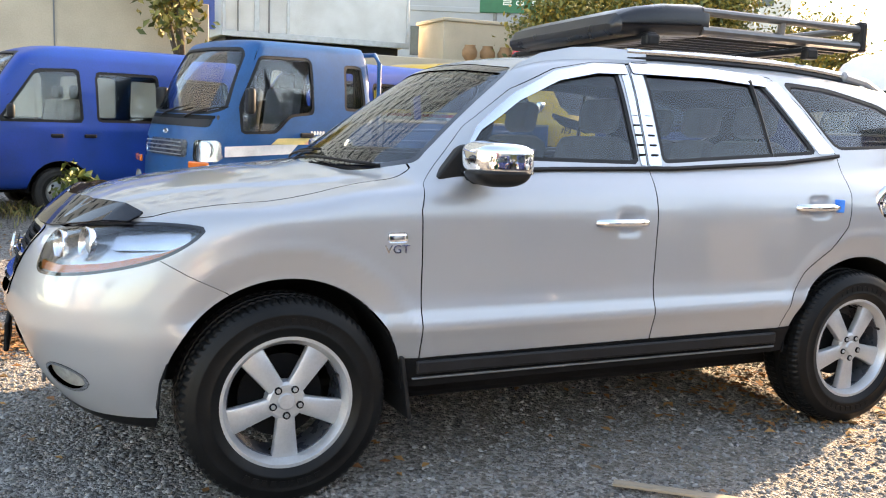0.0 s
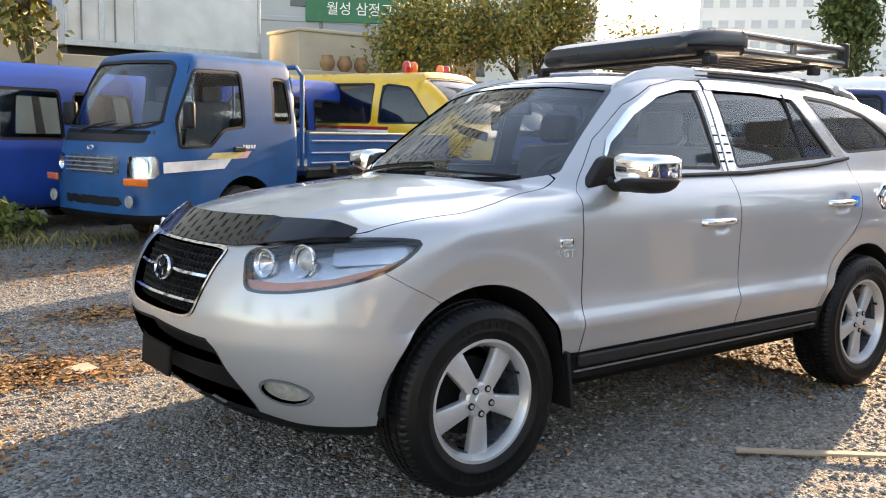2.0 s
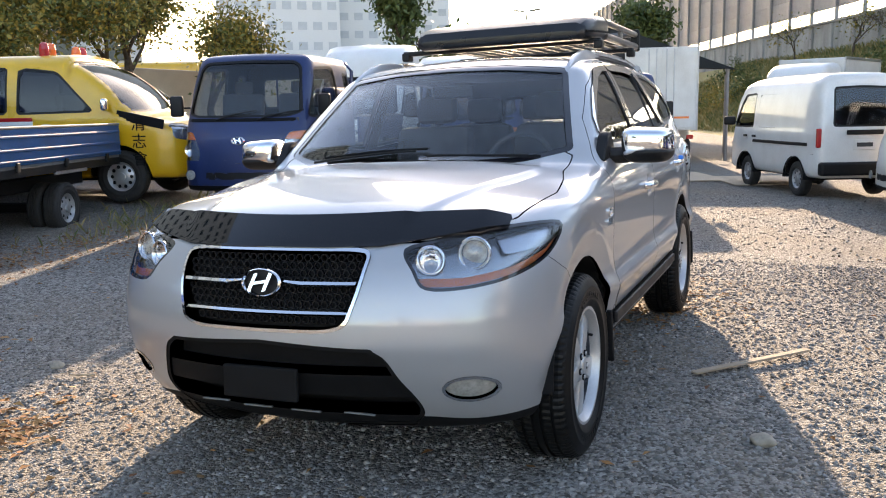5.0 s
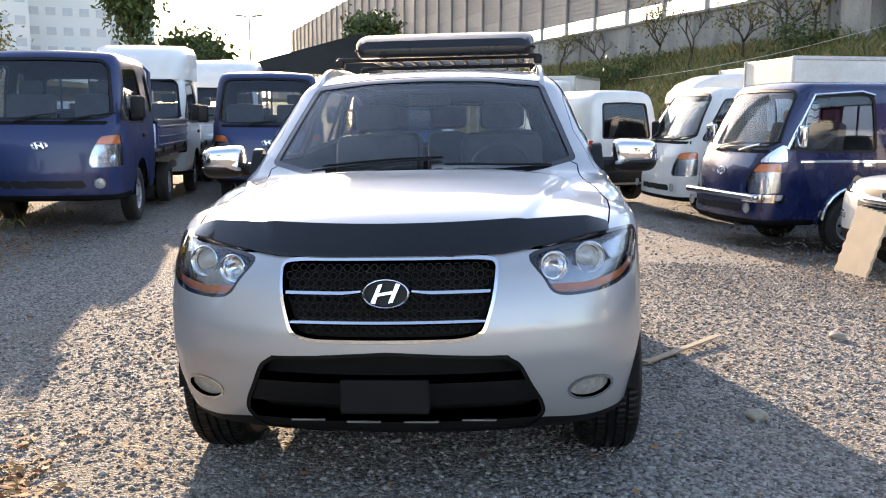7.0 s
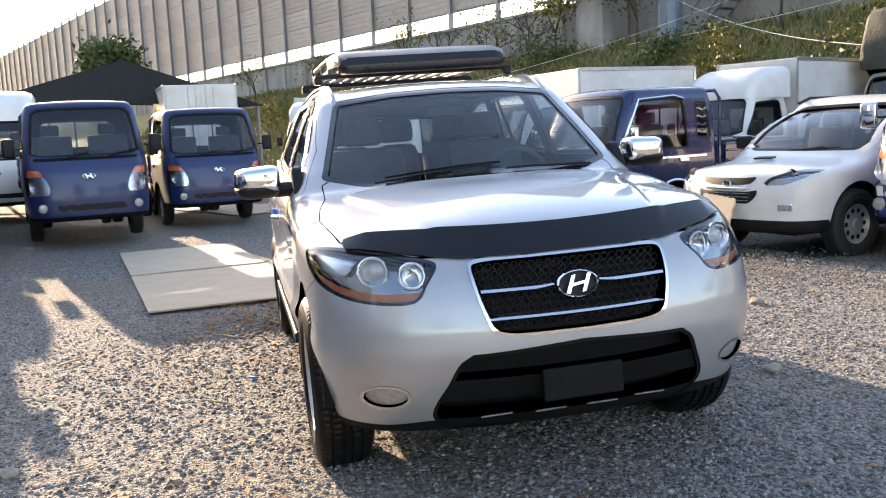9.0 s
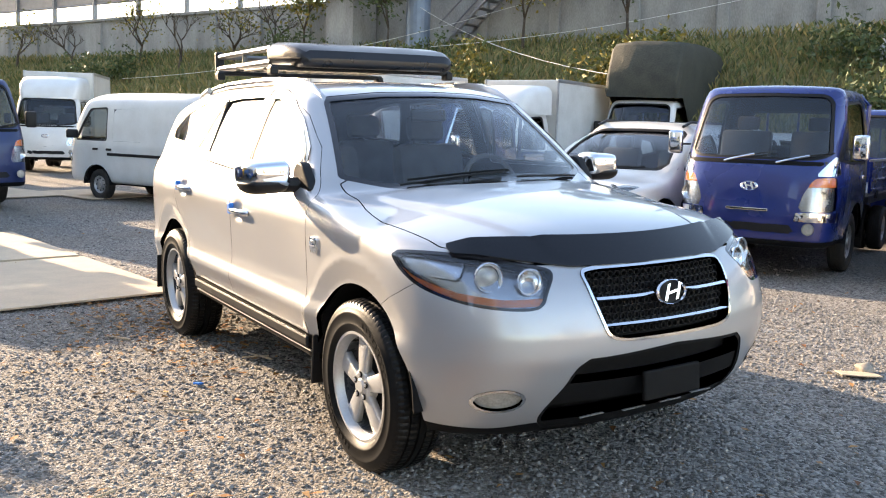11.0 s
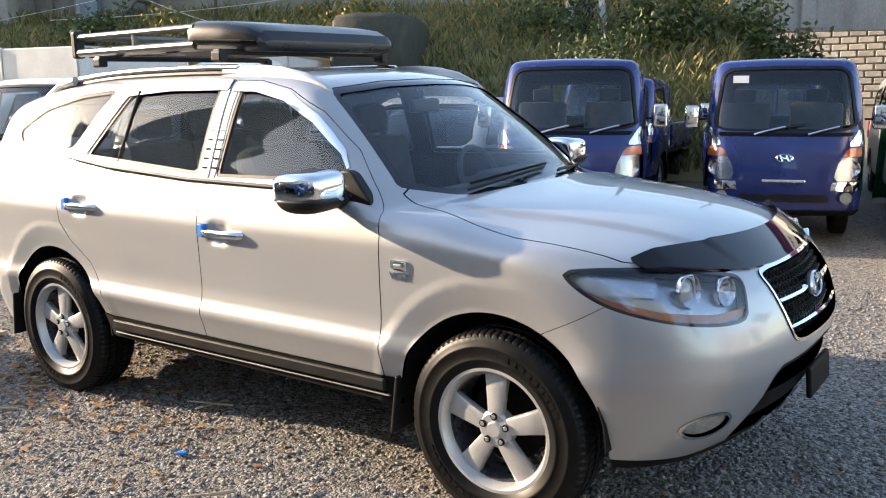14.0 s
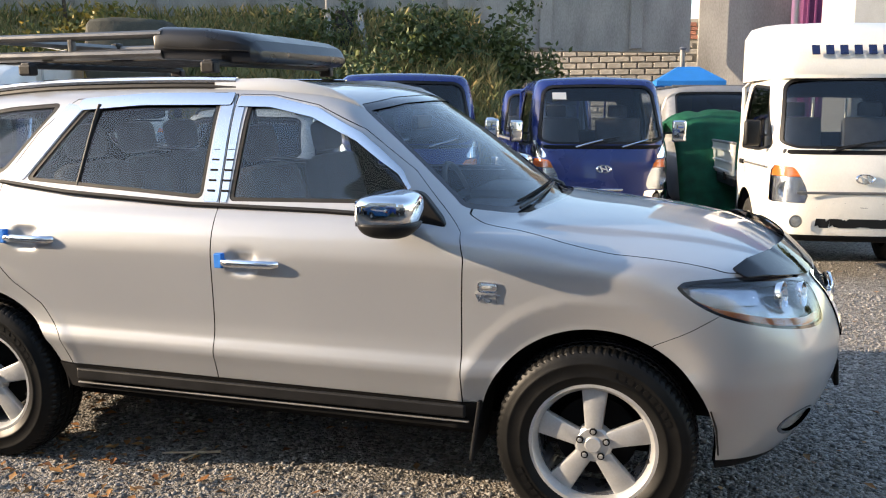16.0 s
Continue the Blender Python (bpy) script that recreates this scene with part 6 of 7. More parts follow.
tree("leafy tree turning yellow behind parked vehicles", (9.2, 13.6, .35), 5.6, 3, 15000, .060, LEAF_A, .80, 5, .34, .16, first=.24)
tree("leafy tree turning yellow behind a yellow van", (11.8, 13.5, .35), 6.0, 5, 15000, .060, LEAF_A, .80, 5, .34, .16, first=.24)
tree("half-bare autumn tree with dark branches", (14.6, 13.0, .35), 5.6, 8, 5200, .060, LEAF_A, .80, 5, .34, .15, first=.24)
tree("slim tree overgrown with leaves", (.2, 13.6, .35), 5.0, 11, 4500, .09, LEAF_A, .30, 3, .25, .10)
tree("narrow ivy-covered tree against the sky", (26, 12.7, .3), 6.6, 12, 5000, .11, LEAF_B, .14, 3, .32, .14)
tree("round-crowned small tree far across the lot", (40, 15.6, .2), 5.0, 14, 5000, .16, LEAF_B, .6, 4, .45, .14)
tree("round-crowned small tree behind a dark canopy", (44, 6.8, 0), 6.4, 15, 5000, .16, LEAF_B, .6, 4, .45, .14)

# embankment with its walls, along a straight line past the far side of the lot
U, NV = Vector((math.cos(radians(23)), math.sin(radians(23)), 0)), Vector((math.sin(radians(23)), -math.cos(radians(23)), 0))
BK = .84
LINE = Matrix(((U.x, NV.x, 0, 0), (U.y, NV.y, 0, 0), (0, 0, 1, 0), (0, 0, 0, 1))) @ Matrix.Scale(BK, 4)


def on_line(s, d, z):
    return (U * s + NV * d + Vector((0, 0, z))) * BK


CONCRETE = mat("weathered_concrete", (.36, .355, .34), .9, 0, .25, 1.2, 30, .3, color2=(.20, .195, .185), stretch=(1, 1, .35))
BANK = mat("grassy_earth", (.19, .19, .070), .95, 0, .4, 1.5, 30, .6, color2=(.22, .165, .08), bdist=.08)
PANEL = mat("noise_panel", (.38, .34, .32), .55, .2, .12, 2, 40, random=.10)
POST = mat("barrier_post", (.25, .25, .26), .5, .6, .15)


def bank_z(s, d):
    t = min(max((d - 15.5) / 9.0, 0), 1)
    return .0 + 4.9 * t ** .9 + .25 * noise.noise(Vector((s * .25, d * .3, 1))) * min(1, t * 4) * (1 if t < .98 else .3)


bm = bmesh.new()
ss, dd = np.linspace(-6, 190, 130), np.linspace(15.3, 25.4, 14)
grid = [[bm.verts.new(on_line(s, d, bank_z(s, d) * min(1, (s + 6.6) / 2.5))) for d in dd] for s in ss]
for i in range(len(ss) - 1):
    for j in range(len(dd) - 1):
        bm.faces.new((grid[i][j], grid[i + 1][j], grid[i + 1][j + 1], grid[i][j + 1])).smooth = True
tagged(part("embankment", bm, BANK), "sloping embankment with autumn grass and weeds", "slope", kind="structure")
GRASS = island_material("autumn_grass", [(.085, .115, .032), (.16, .175, .052), (.28, .235, .085), (.40, .29, .11)], .8)


def bank_spot(i):
    s, d = -5.8 + 76 * random.random() ** 1.4, random.uniform(15.6, 25.0)
    return on_line(s, d, bank_z(s, d) * min(1, (s + 6.6) / 2.5) - .03)


v, f = grass_blades(70000, bank_spot, .10, .42, .022, .8)
tagged(mesh_from("grass", v, f, GRASS), "long green and yellow grass covering the embankment", "grass", kind="stuff")
r2 = random.Random(4)
for i in range(16):
    s, d = -1 + r2.random() ** 1.3 * 64, r2.uniform(17, 24)
    p = on_line(s, d, bank_z(s, d) * min(1, (s + 6.6) / 2.5))
    tips = [Vector((r2.gauss(0, .55), r2.gauss(0, .55), abs(r2.gauss(.5, .35)))) for _ in range(26)]
    v, f = leaf_cloud(tips, 900, .075, i, .18)
    t = thing("bush", "low weedy bush on the embankment", "bush", pose(*p), "bushes on the embankment")
    mesh_from("foliage", v, f, LEAF_A if i % 3 == 0 else LEAF_B, t)
for i, s in enumerate((-5.2, -4.2, -3.1, -2.0)):
    p = on_line(s, 23.2 - i * .5, 2.2 + .5 * (i % 2))
    tips = [Vector((r2.gauss(0, .7), r2.gauss(0, .6), r2.gauss(.6, .6))) for _ in range(40)]
    v, f = leaf_cloud(tips, 2200, .085, 40 + i, .22)
    t = thing("bush", "dense green climbing bush at the end of the bank", "bush", pose(*p), "bushes on the embankment")
    mesh_from("foliage", v, f, LEAF_B, t)

wall = tagged(part("wall_concrete", box(210, .35, 3.2, (93, 25.7, 5.55), .02), CONCRETE), "weathered concrete retaining wall with streaks", "wall", kind="structure")
wall.matrix_world = LINE
for i in range(62):
    part("buttress", box(.42, .22, 2.9, (-10 + i * 3.2, 25.48, 5.5), .03), CONCRETE, wall)
part("coping", box(210, .5, .16, (93, 25.62, 7.1), .03), CONCRETE, wall)
fence = tagged(thing("noise_barrier", "tall grey noise barrier of stacked panels between steel posts", "barrier"), kind="structure")
fence.matrix_world = LINE
pbox = box(3.985, .12, 1.214, (0, 0, 0), .03)
for z in (-.3, 0, .3):
    box(3.9, .03, .05, (0, -.07, z), .01, bm=pbox)
first = part("panel", pbox, PANEL, fence)
first.location = (40, 25.9, 8.75)
qbox = box(.18, .22, 11.2, (0, 0, 0), .01)
pfirst = part("post", qbox, POST, fence)
pfirst.location = (38, 25.75, 12.7)
for i in range(37):
    s = 24 + i * 4
    if i != 0:
        o = new("post", pfirst.data)
        o.parent, o.location = fence, (s - 2, 25.75, 12.7)
    for k in range(8):
        if i == k == 0:
            continue
        o = new("panel", first.data)
        o.parent, o.location = fence, (s, 25.9, 8.75 + k * 1.22)
first.location = (24, 25.9, 8.75)
pfirst.location = (22, 25.75, 12.7)
for i in range(7):
    o = new("post", pfirst.data)
    o.parent, o.location, o.scale = fence, (-6 + i * 4, 25.75, 8.3), (1, 1, .23)
part("top_rail", tube([(-8, 25.75, 8.05), (120, 25.75, 8.05)], .06, 6), POST, fence)

# drainage chute, column and stairs on the bank
c = thing("drain_chute", "dark concrete drainage chute down the grass bank", "drain", kind="structure")
p0, p1 = on_line(.15, 24.4, 4.75), on_line(-.05, 21.6, 3.15)
dv2 = (p1 - p0)
bm = bmesh.new()
for off, h in ((-.42, .25), (.42, .25)):
    tube([p0 + U * off + Vector((0, 0, h)), p1 + U * off + Vector((0, 0, h))], .12, 6, bm)
part("chute_wall", bm, CONCRETE, c)
part("chute_floor", tube([p0 + Vector((0, 0, .05)), p1 + Vector((0, 0, .05))], .36, 6), M["dark"], c)
part("chute_head", box(.9, .5, .5, tuple(p0 + Vector((0, 0, .35))), .05, (0, 0, 18)), CONCRETE, c)
col = thing("steel_column", "tall grey-blue steel column beside the wall", "column", pose(*on_line(18.2, 24.6, 4.8)))
part("shaft", lathe([(.42, 0), (.40, 8), (0, 8)], 20, "Z"), mat("column_paint", (.20, .25, .32), .45, .3, .15, 3, 40), col)
part("base_plate", box(1.1, 1.1, .12, (0, 0, .05), .02), M["grey"], col)
pier = thing("gate_pier", "square concrete pier with a cap on the bank", "pier", pose(*on_line(21.8, 24.6, 4.6), 0, 0, 23))
part("shaft", box(1.3, 1.3, 2.0, (0, 0, 1.0), .03), CONCRETE, pier)
part("cap", box(1.6, 1.6, .2, (0, 0, 2.1), .04), CONCRETE, pier)
st = thing("metal_stair", "dark metal stair climbing to the barrier", "stair", pose(*on_line(16.9, 24.9, 4.6), 0, 0, 23))
for i in range(9):
    part("tread", box(.30, .8, .04, (-i * .28, 0, .25 + i * .24), .005), POST, st)
for y in (-.4, .4):
    part("stringer", tube([(0.1, y, .1), (-2.4, y, 2.25)], .05, 6), POST, st)
    part("handrail", tube([(0.1, y, 1.0), (-2.4, y, 3.15)], .03, 6), POST, st)
for i, (s, d) in enumerate(((28, 23.5), (31, 22.8), (35, 23.6), (40, 23), (46, 23.4), (25.5, 23.8), (54, 23.2))):
    p = on_line(s, d, bank_z(s, d) - .2)
    tree("bare leafless tree in front of the barrier", tuple(p), 5.4 + .5 * (i % 3), 30 + i, 0 if i % 2 else 400, .07, LEAF_A, .85, 5, .4, .075, first=.15)
for i, s in enumerate((23.6, 18.9, 12.6, 8.5)):
    p = on_line(s, 23.5, bank_z(s, 23.5))
    tree("young tree with thin brown and green foliage", tuple(p), 3.4, 50 + i, 1400, .08, LEAF_B if i % 2 else LEAF_A, .5, 3, .3, .06)

# block wall, tall concrete pier and shed at the end
BLOCK = mat("concrete_block", (.33, .325, .315), .9, 0, .2, 6, 60, .4, random=.22, color2=(.22, .215, .205))
RED = mat("red_brick", (.30, .14, .11), .9, 0, .3, 8, 60, .4, random=.2)
bw = tagged(part("wall_block", box(10.2, .5, 4.4, (3.9, -24.95, 2.2), .02), CONCRETE), "retaining wall of stacked pale concrete blocks under a red brick band", "wall", kind="structure")
bb = box(.44, .10, .17, (0, 0, 0), .025, segs=1)
b0 = part("block", bb, BLOCK, bw)
b0.location = (-1.0, -24.68, 1.5)
count = 0
for row in range(12):
    for i in range(21):
        x, z = -.98 + i * .475 + (row % 2) * .237, 1.45 + row * .195
        if row == 0 and i == 0 or x > 8.9:
            continue
        o = new("block", b0.data)
        o.parent, o.location = bw, (x, -24.68, z)
rb = part("brick", box(.30, .08, .115, (0, 0, 0), .012, segs=1), RED, bw)
rb.location = (-1.05, -24.68, 3.84)
for row in range(4):
    for i in range(32):
        if row == i == 0:
            continue
        o = new("brick", rb.data)
        o.parent, o.location = bw, (-1.05 + i * .312 + (row % 2) * .156, -24.68, 3.84 + row * .128)
tagged(part("wall_pier", box(2.6, .8, 9, (-2.4, -24.7, 4.5), .03), CONCRETE), "tall dark weathered concrete wall end", "wall", kind="structure")
shed = tagged(thing("metal_shed", "shed clad in purple corrugated metal sheets", "shed", pose(-6.4, -26, 0)), kind="")
PURPLE = mat("purple_sheet", (.16, .035, .12), .5, .2, .2, 5, 60)
bm = box(5.0, 6, 8.2, (0, 0, 4.1), .02)
for i in range(26):
    box(.07, .05, 8.1, (-2.4 + i * .19, 3.02, 4.1), .015, bm=bm)
part("cladding", bm, PURPLE, shed)
part("roof", box(5.4, 6.6, .15, (0, 0, 8.25), .03), M["grey"], shed)
whitebox = thing("storage_container", "tall white storage box with vertical seams", "container", pose(-5.6, -16.5, 0, 0, 0, 8))
part("box_body", box(3.2, 2.4, 2.6, (0, 0, 3.4), .03), M["boxwhite"], whitebox)
part("stand", box(3.0, 2.2, 2.1, (0, 0, 1.05), .03), M["grey"], whitebox)
for x in (-.9, 0, .9):
    part("seam", box(.05, .03, 2.5, (x, 1.21, 3.4), .008), M["steel"], whitebox)

# portable toilet
TOILET = mat("blue_plastic", (.012, .18, .55), .4, 0, .1, 4, 60)
pt = thing("portable_toilet", "bright blue portable toilet with a peaked roof", "toilet", pose(-1.15, -14.2, 0, 0, 0, 10))
part("cabin", box(1.1, 1.1, 2.05, (0, 0, 1.05), .04), TOILET, pt)
bm = bmesh.new()
q = [bm.verts.new(p) for p in ((-.64, -.64, 2.05), (.64, -.64, 2.05), (.64, .64, 2.05), (-.64, .64, 2.05), (-.64, -.64, 2.14), (.64, -.64, 2.14), (.64, .64, 2.14), (-.64, .64, 2.14), (-.2, -.2, 2.42), (.2, -.2, 2.42), (.2, .2, 2.42), (-.2, .2, 2.42))]
for a in (0, 4):
    for i in range(4):
        bm.faces.new((q[a + i], q[a + (i + 1) % 4], q[a + 4 + (i + 1) % 4], q[a + 4 + i]))
bm.faces.new(q[8:])
bm.faces.new(q[3::-1])
bmesh.ops.recalc_face_normals(bm, faces=bm.faces)
part("roof", bm, TOILET, pt)
part("door", box(.72, .04, 1.8, (.05, .56, 1.05), .01), TOILET, pt)
part("sign", box(.26, .02, .34, (.1, .59, 1.65), .01), M["white"], pt)
part("vent_pipe", lathe([(.05, 2.3), (.05, 2.75), (.08, 2.78), (0, 2.82)], 16, "Z", (.1, 0, 0)), M["grey"], pt)

# covered truck and the van under green mesh
TARP = mat("olive_tarpaulin", (.055, .055, .040), .75, 0, .3, 3, 30, .6, bdist=.05)
tk = truck("covered_truck", "white truck carrying a tall load under an olive tarpaulin", pose(9.95, -12.05, .20, 0, 0, -62), M["white"], chrome_bits=False, group=ROW_B)
bm = bmesh.new()
rings = []
for x, w, z in ((-.85, .74, 2.02), (-.83, .78, 2.45), (-.55, .80, 3.12), (-.45, .81, 3.20), (.8, .82, 3.25), (2.0, .82, 3.24), (3.2, .80, 3.20)):
    rings.append([bm.verts.new((x, y * w + .05 * noise.noise(Vector((x * 3, y * 2, s * 3))), (2.0 if x < 0.3 else 1.0) * (1 - s) + z * s + .05 * noise.noise(Vector((x * 4, y * 4, 7))))) for y, s in ((-1, 0), (-1.02, .3), (-1, .6), (-1, .90), (-.90, 1), (-.3, 1.01), (.3, 1.01), (.90, 1), (1, .90), (1, .6), (1.02, .3), (1, 0))])
for a, b in zip(rings, rings[1:]):
    for j in range(11):
        bm.faces.new((a[j], a[j + 1], b[j + 1], b[j]))
bm.faces.new(rings[0])
bm.faces.new(rings[-1])
bmesh.ops.recalc_face_normals(bm, faces=bm.faces)
smooth(part("tarpaulin", bm, TARP, tk, "creased olive tarpaulin"), 60)
gv = van("parked_van", "grey van with a ribbed roof", pose(-1.9, -9.7, 0, 0, 0, -76), mat("grey_paint", (.30, .30, .30), .4, .3, .1), group=ROW_B, **dict(yv, h=1.95, lamps=None, chrome_bits=False))
for i in range(6):
    part("roof_rib", box(.05, 1.3, .03, (.9 + i * .55, 0, 1.95), .01), M["grey"], gv)
MESHNET = mat("green_mesh", (.010, .16, .085), .7, 0, .3, 6, 120, .5, bdist=.02)
net = thing("mesh_cover", "green mesh sheet draped over a low load", "cover", pose(-1.62, -8.9, 0, 0, 0, 12))
bm = bmesh.new()
g = [[bm.verts.new((x, y, max(0, 1.55 * math.exp(-((x / 1.0) ** 4 + (y / 1.5) ** 4)) + .08 * noise.noise(Vector((x * 3, y * 3, 2)))))) for y in np.linspace(-2, 2, 26)] for x in np.linspace(-.6, .6, 16)]
for i in range(15):
    for j in range(25):
        bm.faces.new((g[i][j], g[i + 1][j], g[i + 1][j + 1], g[i][j + 1])).smooth = True
bmesh.ops.solidify(bm, geom=bm.faces[:], thickness=.01)
part("sheet", bm, MESHNET, net)

# dark canopy over poles
CAN = mat("dark_canopy", (.035, .035, .028), .8, 0, .25, 2, 30, .3)
tent = thing("canopy", "dark sagging canopy on thin metal poles", "canopy", pose(20.5, 3.8, -.35, 0, 0, 6))
bm = bmesh.new()
q = [bm.verts.new(p) for p in ((-2.0, -3.3, 2.65), (-2.0, 3.4, 3.0), (2.3, 3.4, 3.15), (2.3, -3.3, 2.8), (.1, .2, 4.1))]
for i in range(4):
    bm.faces.new((q[i], q[(i + 1) % 4], q[4]))
bmesh.ops.solidify(bm, geom=bm.faces[:], thickness=.06)
part("roof_sheet", bm, CAN, tent)
for x in (-1.8, 2.1):
    for y, z in ((-3.1, 2.66), (3.2, 2.98)):
        part("pole", tube([(x, y, 0), (x, y, z)], .045, 8), POST, tent)
for y in (-3.1, 3.2):
    part("beam", tube([(-1.9, y, 2.66 if y < 0 else 2.98), (2.2, y, 2.78 if y < 0 else 3.1)], .05, 8), POST, tent)

# raised terrace with retaining wall, fence, box truck body on the other side
BEIGE = mat("beige_render", (.52, .44, .33), .9, 0, .15, 1.5, 40, .2, color2=(.42, .35, .26))
tagged(part("wall_terrace", box(18.8, .4, 3.2, (-8.6, 14.6, 1.75), .02), BEIGE), "beige rendered retaining wall", "wall", kind="structure")
tagged(part("terrace_ground", box(90, 60, .2, (10, 44.8, 2.45), .02), BANK), "raised earth terrace behind the retaining wall", "ground", kind="structure")
tagged(part("wall_terrace_low", box(20, .4, 2.5, (10.8, 14.6, 1.35), .02), BEIGE), "lower beige rendered retaining wall", "wall", kind="structure")
for i in range(5):
    part("wall_joint", box(.03, .02, 3.0, (-14 + i * 3, 14.39, 1.8)), M["grey"], bpy.data.objects["wall_terrace"])
tf = thing("site_fence", "blue site fence sheets on a rail", "fence", pose(-6, 17.2, 3.0))
SHEET = mat("blue_sheet", (.10, .16, .46), .6, 0, .15, 3, 30, .4, bdist=.04)
for i in range(7):
    part("sheet", box(2.3, .03, 1.5, (-6 + i * 2.35, .04 * (i % 2), .85), .01, (2 * (i % 3 - 1), 0, 0)), SHEET, tf)
    part("post", tube([(-7.2 + i * 2.35, -.06, -.1), (-7.2 + i * 2.35, -.06, 1.75)], .03, 6), M["steel"], tf)
cb = thing("container_body", "white box body with rear door bars standing on the terrace", "container", pose(3.6, 17.6, 2.54, 0, 0, 2))
part("box_body", box(4.5, 2.2, 2.7, (0, 0, 1.75), .02), M["boxwhite"], cb)
for x in (-2.2, -1.5, -1.45, -.75, 2.2):
    part("door_post", box(.07, .04, 2.6, (x, -1.11, 1.75), .01), M["steel"], cb)
for x in (-1.9, -1.2):
    part("lock_bar", tube([(x, -1.15, .5), (x, -1.15, 3.0)], .02, 6), M["grey"], cb)
part("bottom_rail", box(4.5, .06, .14, (0, -1.11, .45), .01), M["steel"], cb)
part("skid", box(4.2, 1.6, .4, (0, 0, .2), .02), M["black"], cb)
lb = thing("flat_container", "low beige storage box on the wall's edge", "container", pose(8.9, 16.2, 2.55, 0, 0, 0))
part("box_body", box(5.2, 1.6, 1.0, (0, 0, .5), .03), BEIGE, lb)
part("lid", box(5.3, 1.7, .08, (0, 0, 1.03), .02), BEIGE, lb)
for x in (-2.6, 0, 2.6):
    part("rib", box(.06, .03, .95, (x, -.81, .5), .008), BEIGE, lb)
for i in range(3):
    p = thing("clay_pot", "round brown clay pot on the wall", "pot", pose(6.6 + i * .45, 14.6, 2.60), "clay pots on the wall")
    smooth(part("pot", lathe([(.08, 0), (.17, .12), (.18, .22), (.12, .33), (.13, .36), (.10, .36), (.09, .30)], 20, "Z"), mat("clay", (.32, .18, .09), .7), p), 60)

# buildings
FACADE = [mat("grey_panel", (.40, .40, .41), .7, 0, .1, .6, 20, .1), mat("pale_render", (.62, .60, .57), .85, 0, .1, .5, 20, .1), mat("tower_white", (.66, .66, .66), .8, 0, .06, .1, 5)]
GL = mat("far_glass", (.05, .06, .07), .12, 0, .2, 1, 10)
# pale panes: distance haze put into the glass colour of far blocks
GL2 = mat("haze_paled_glass", (.46, .48, .51), .4, 0, .1, 1, 10)


def building(name, label, at, rz, w, d, h, m, cols, rows, ww, wh, z0=1.0, bands=()):
    t = thing(name, label, "building", pose(*at, 0, 0, rz))
    part("wall", box(w, d, h, (0, 0, h / 2), .05), m, t)
    part("roof", box(w + .4, d + .4, .4, (0, 0, h + .15), .05), m, t)
    pane = box(ww, .10, wh, (0, 0, 0), .02)
    me = None
    for face, fw, off in ((0, w, d / 2), (90, d, w / 2), (270, d, w / 2)):
        n = max(1, int(cols * fw / w))
        for r in range(rows):
            for c2 in range(n):
                x, z = (c2 + .5 - n / 2) * fw / n, z0 + (r + .5) * (h - z0 - .5) / rows
                q = pose(0, 0, 0, 0, 0, face) @ pose(x, -off - .01, z)
                if me is None:
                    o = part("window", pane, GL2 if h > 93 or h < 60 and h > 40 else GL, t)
                    me = o.data
                else:
                    o = new("window", me)
                    o.parent = t
                o.matrix_local = q
    for z in bands:
        part("band", box(w + .1, d + .1, .25, (0, 0, z), .03), m, t)
    return t


building("office_building", "grey panel-clad building with slit windows", (17.5, 41, 2.5), -22, 11, 9, 13, FACADE[0], 4, 4, .9, 1.4, bands=(4, 8))
building("office_building", "pale rendered building with tall narrow windows", (27.5, 38, 2.5), -34, 15, 9, 11, FACADE[1], 6, 3, .8, 1.9)
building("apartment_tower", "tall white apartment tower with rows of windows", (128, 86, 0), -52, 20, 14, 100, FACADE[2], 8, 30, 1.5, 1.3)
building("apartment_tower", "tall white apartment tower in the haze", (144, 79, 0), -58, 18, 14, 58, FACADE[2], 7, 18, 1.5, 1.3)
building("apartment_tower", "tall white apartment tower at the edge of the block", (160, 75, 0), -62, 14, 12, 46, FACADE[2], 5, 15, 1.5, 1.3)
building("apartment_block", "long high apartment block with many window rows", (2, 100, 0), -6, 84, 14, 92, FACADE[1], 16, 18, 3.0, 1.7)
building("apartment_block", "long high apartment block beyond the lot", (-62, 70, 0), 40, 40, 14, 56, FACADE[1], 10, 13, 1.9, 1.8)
building("low_building", "low pale building at the edge of the lot", (-42, -14, 0), 100, 26, 10, 6, FACADE[1], 8, 2, 1.4, 1.4)
for i, (x, y) in enumerate(((-26, -20), (-30, -4), (-28, 10), (-24, 24), (-16, -30))):
    tree("leafy autumn tree along the lot's edge", (x, y, 0), 7 + i % 3, 70 + i, 2500, .16, LEAF_A if i % 2 else LEAF_B, r0=.17)

GREEN = mat("green_sign", (.010, .13, .06), .5, 0, .1)
sg1 = thing("sign_board", "green sign board with white lettering on posts", "sign", pose(18.6, 31.5, 2.5, 0, 0, -31))
part("board", box(6.6, .15, 1.15, (0, 0, 4.1), .03), GREEN, sg1)
for x in (-2.6, 2.6):
    part("post", tube([(x, .15, 0), (x, .15, 4.6)], .09, 8), M["grey"], sg1)
text("lettering", "월성 삼정그린코아", .62, M["white"], sg1, pose(0, -.09, 4.1, 90, 0, 0), .01)
lamp = thing("street_lamp", "tall twin-armed street lamp against the sky", "lamp", pose(58, 18.3, 0))
part("pole", tube([(0, 0, 0), (0, 0, 8.4)], .10, 8, taper=.06), M["grey"], lamp)
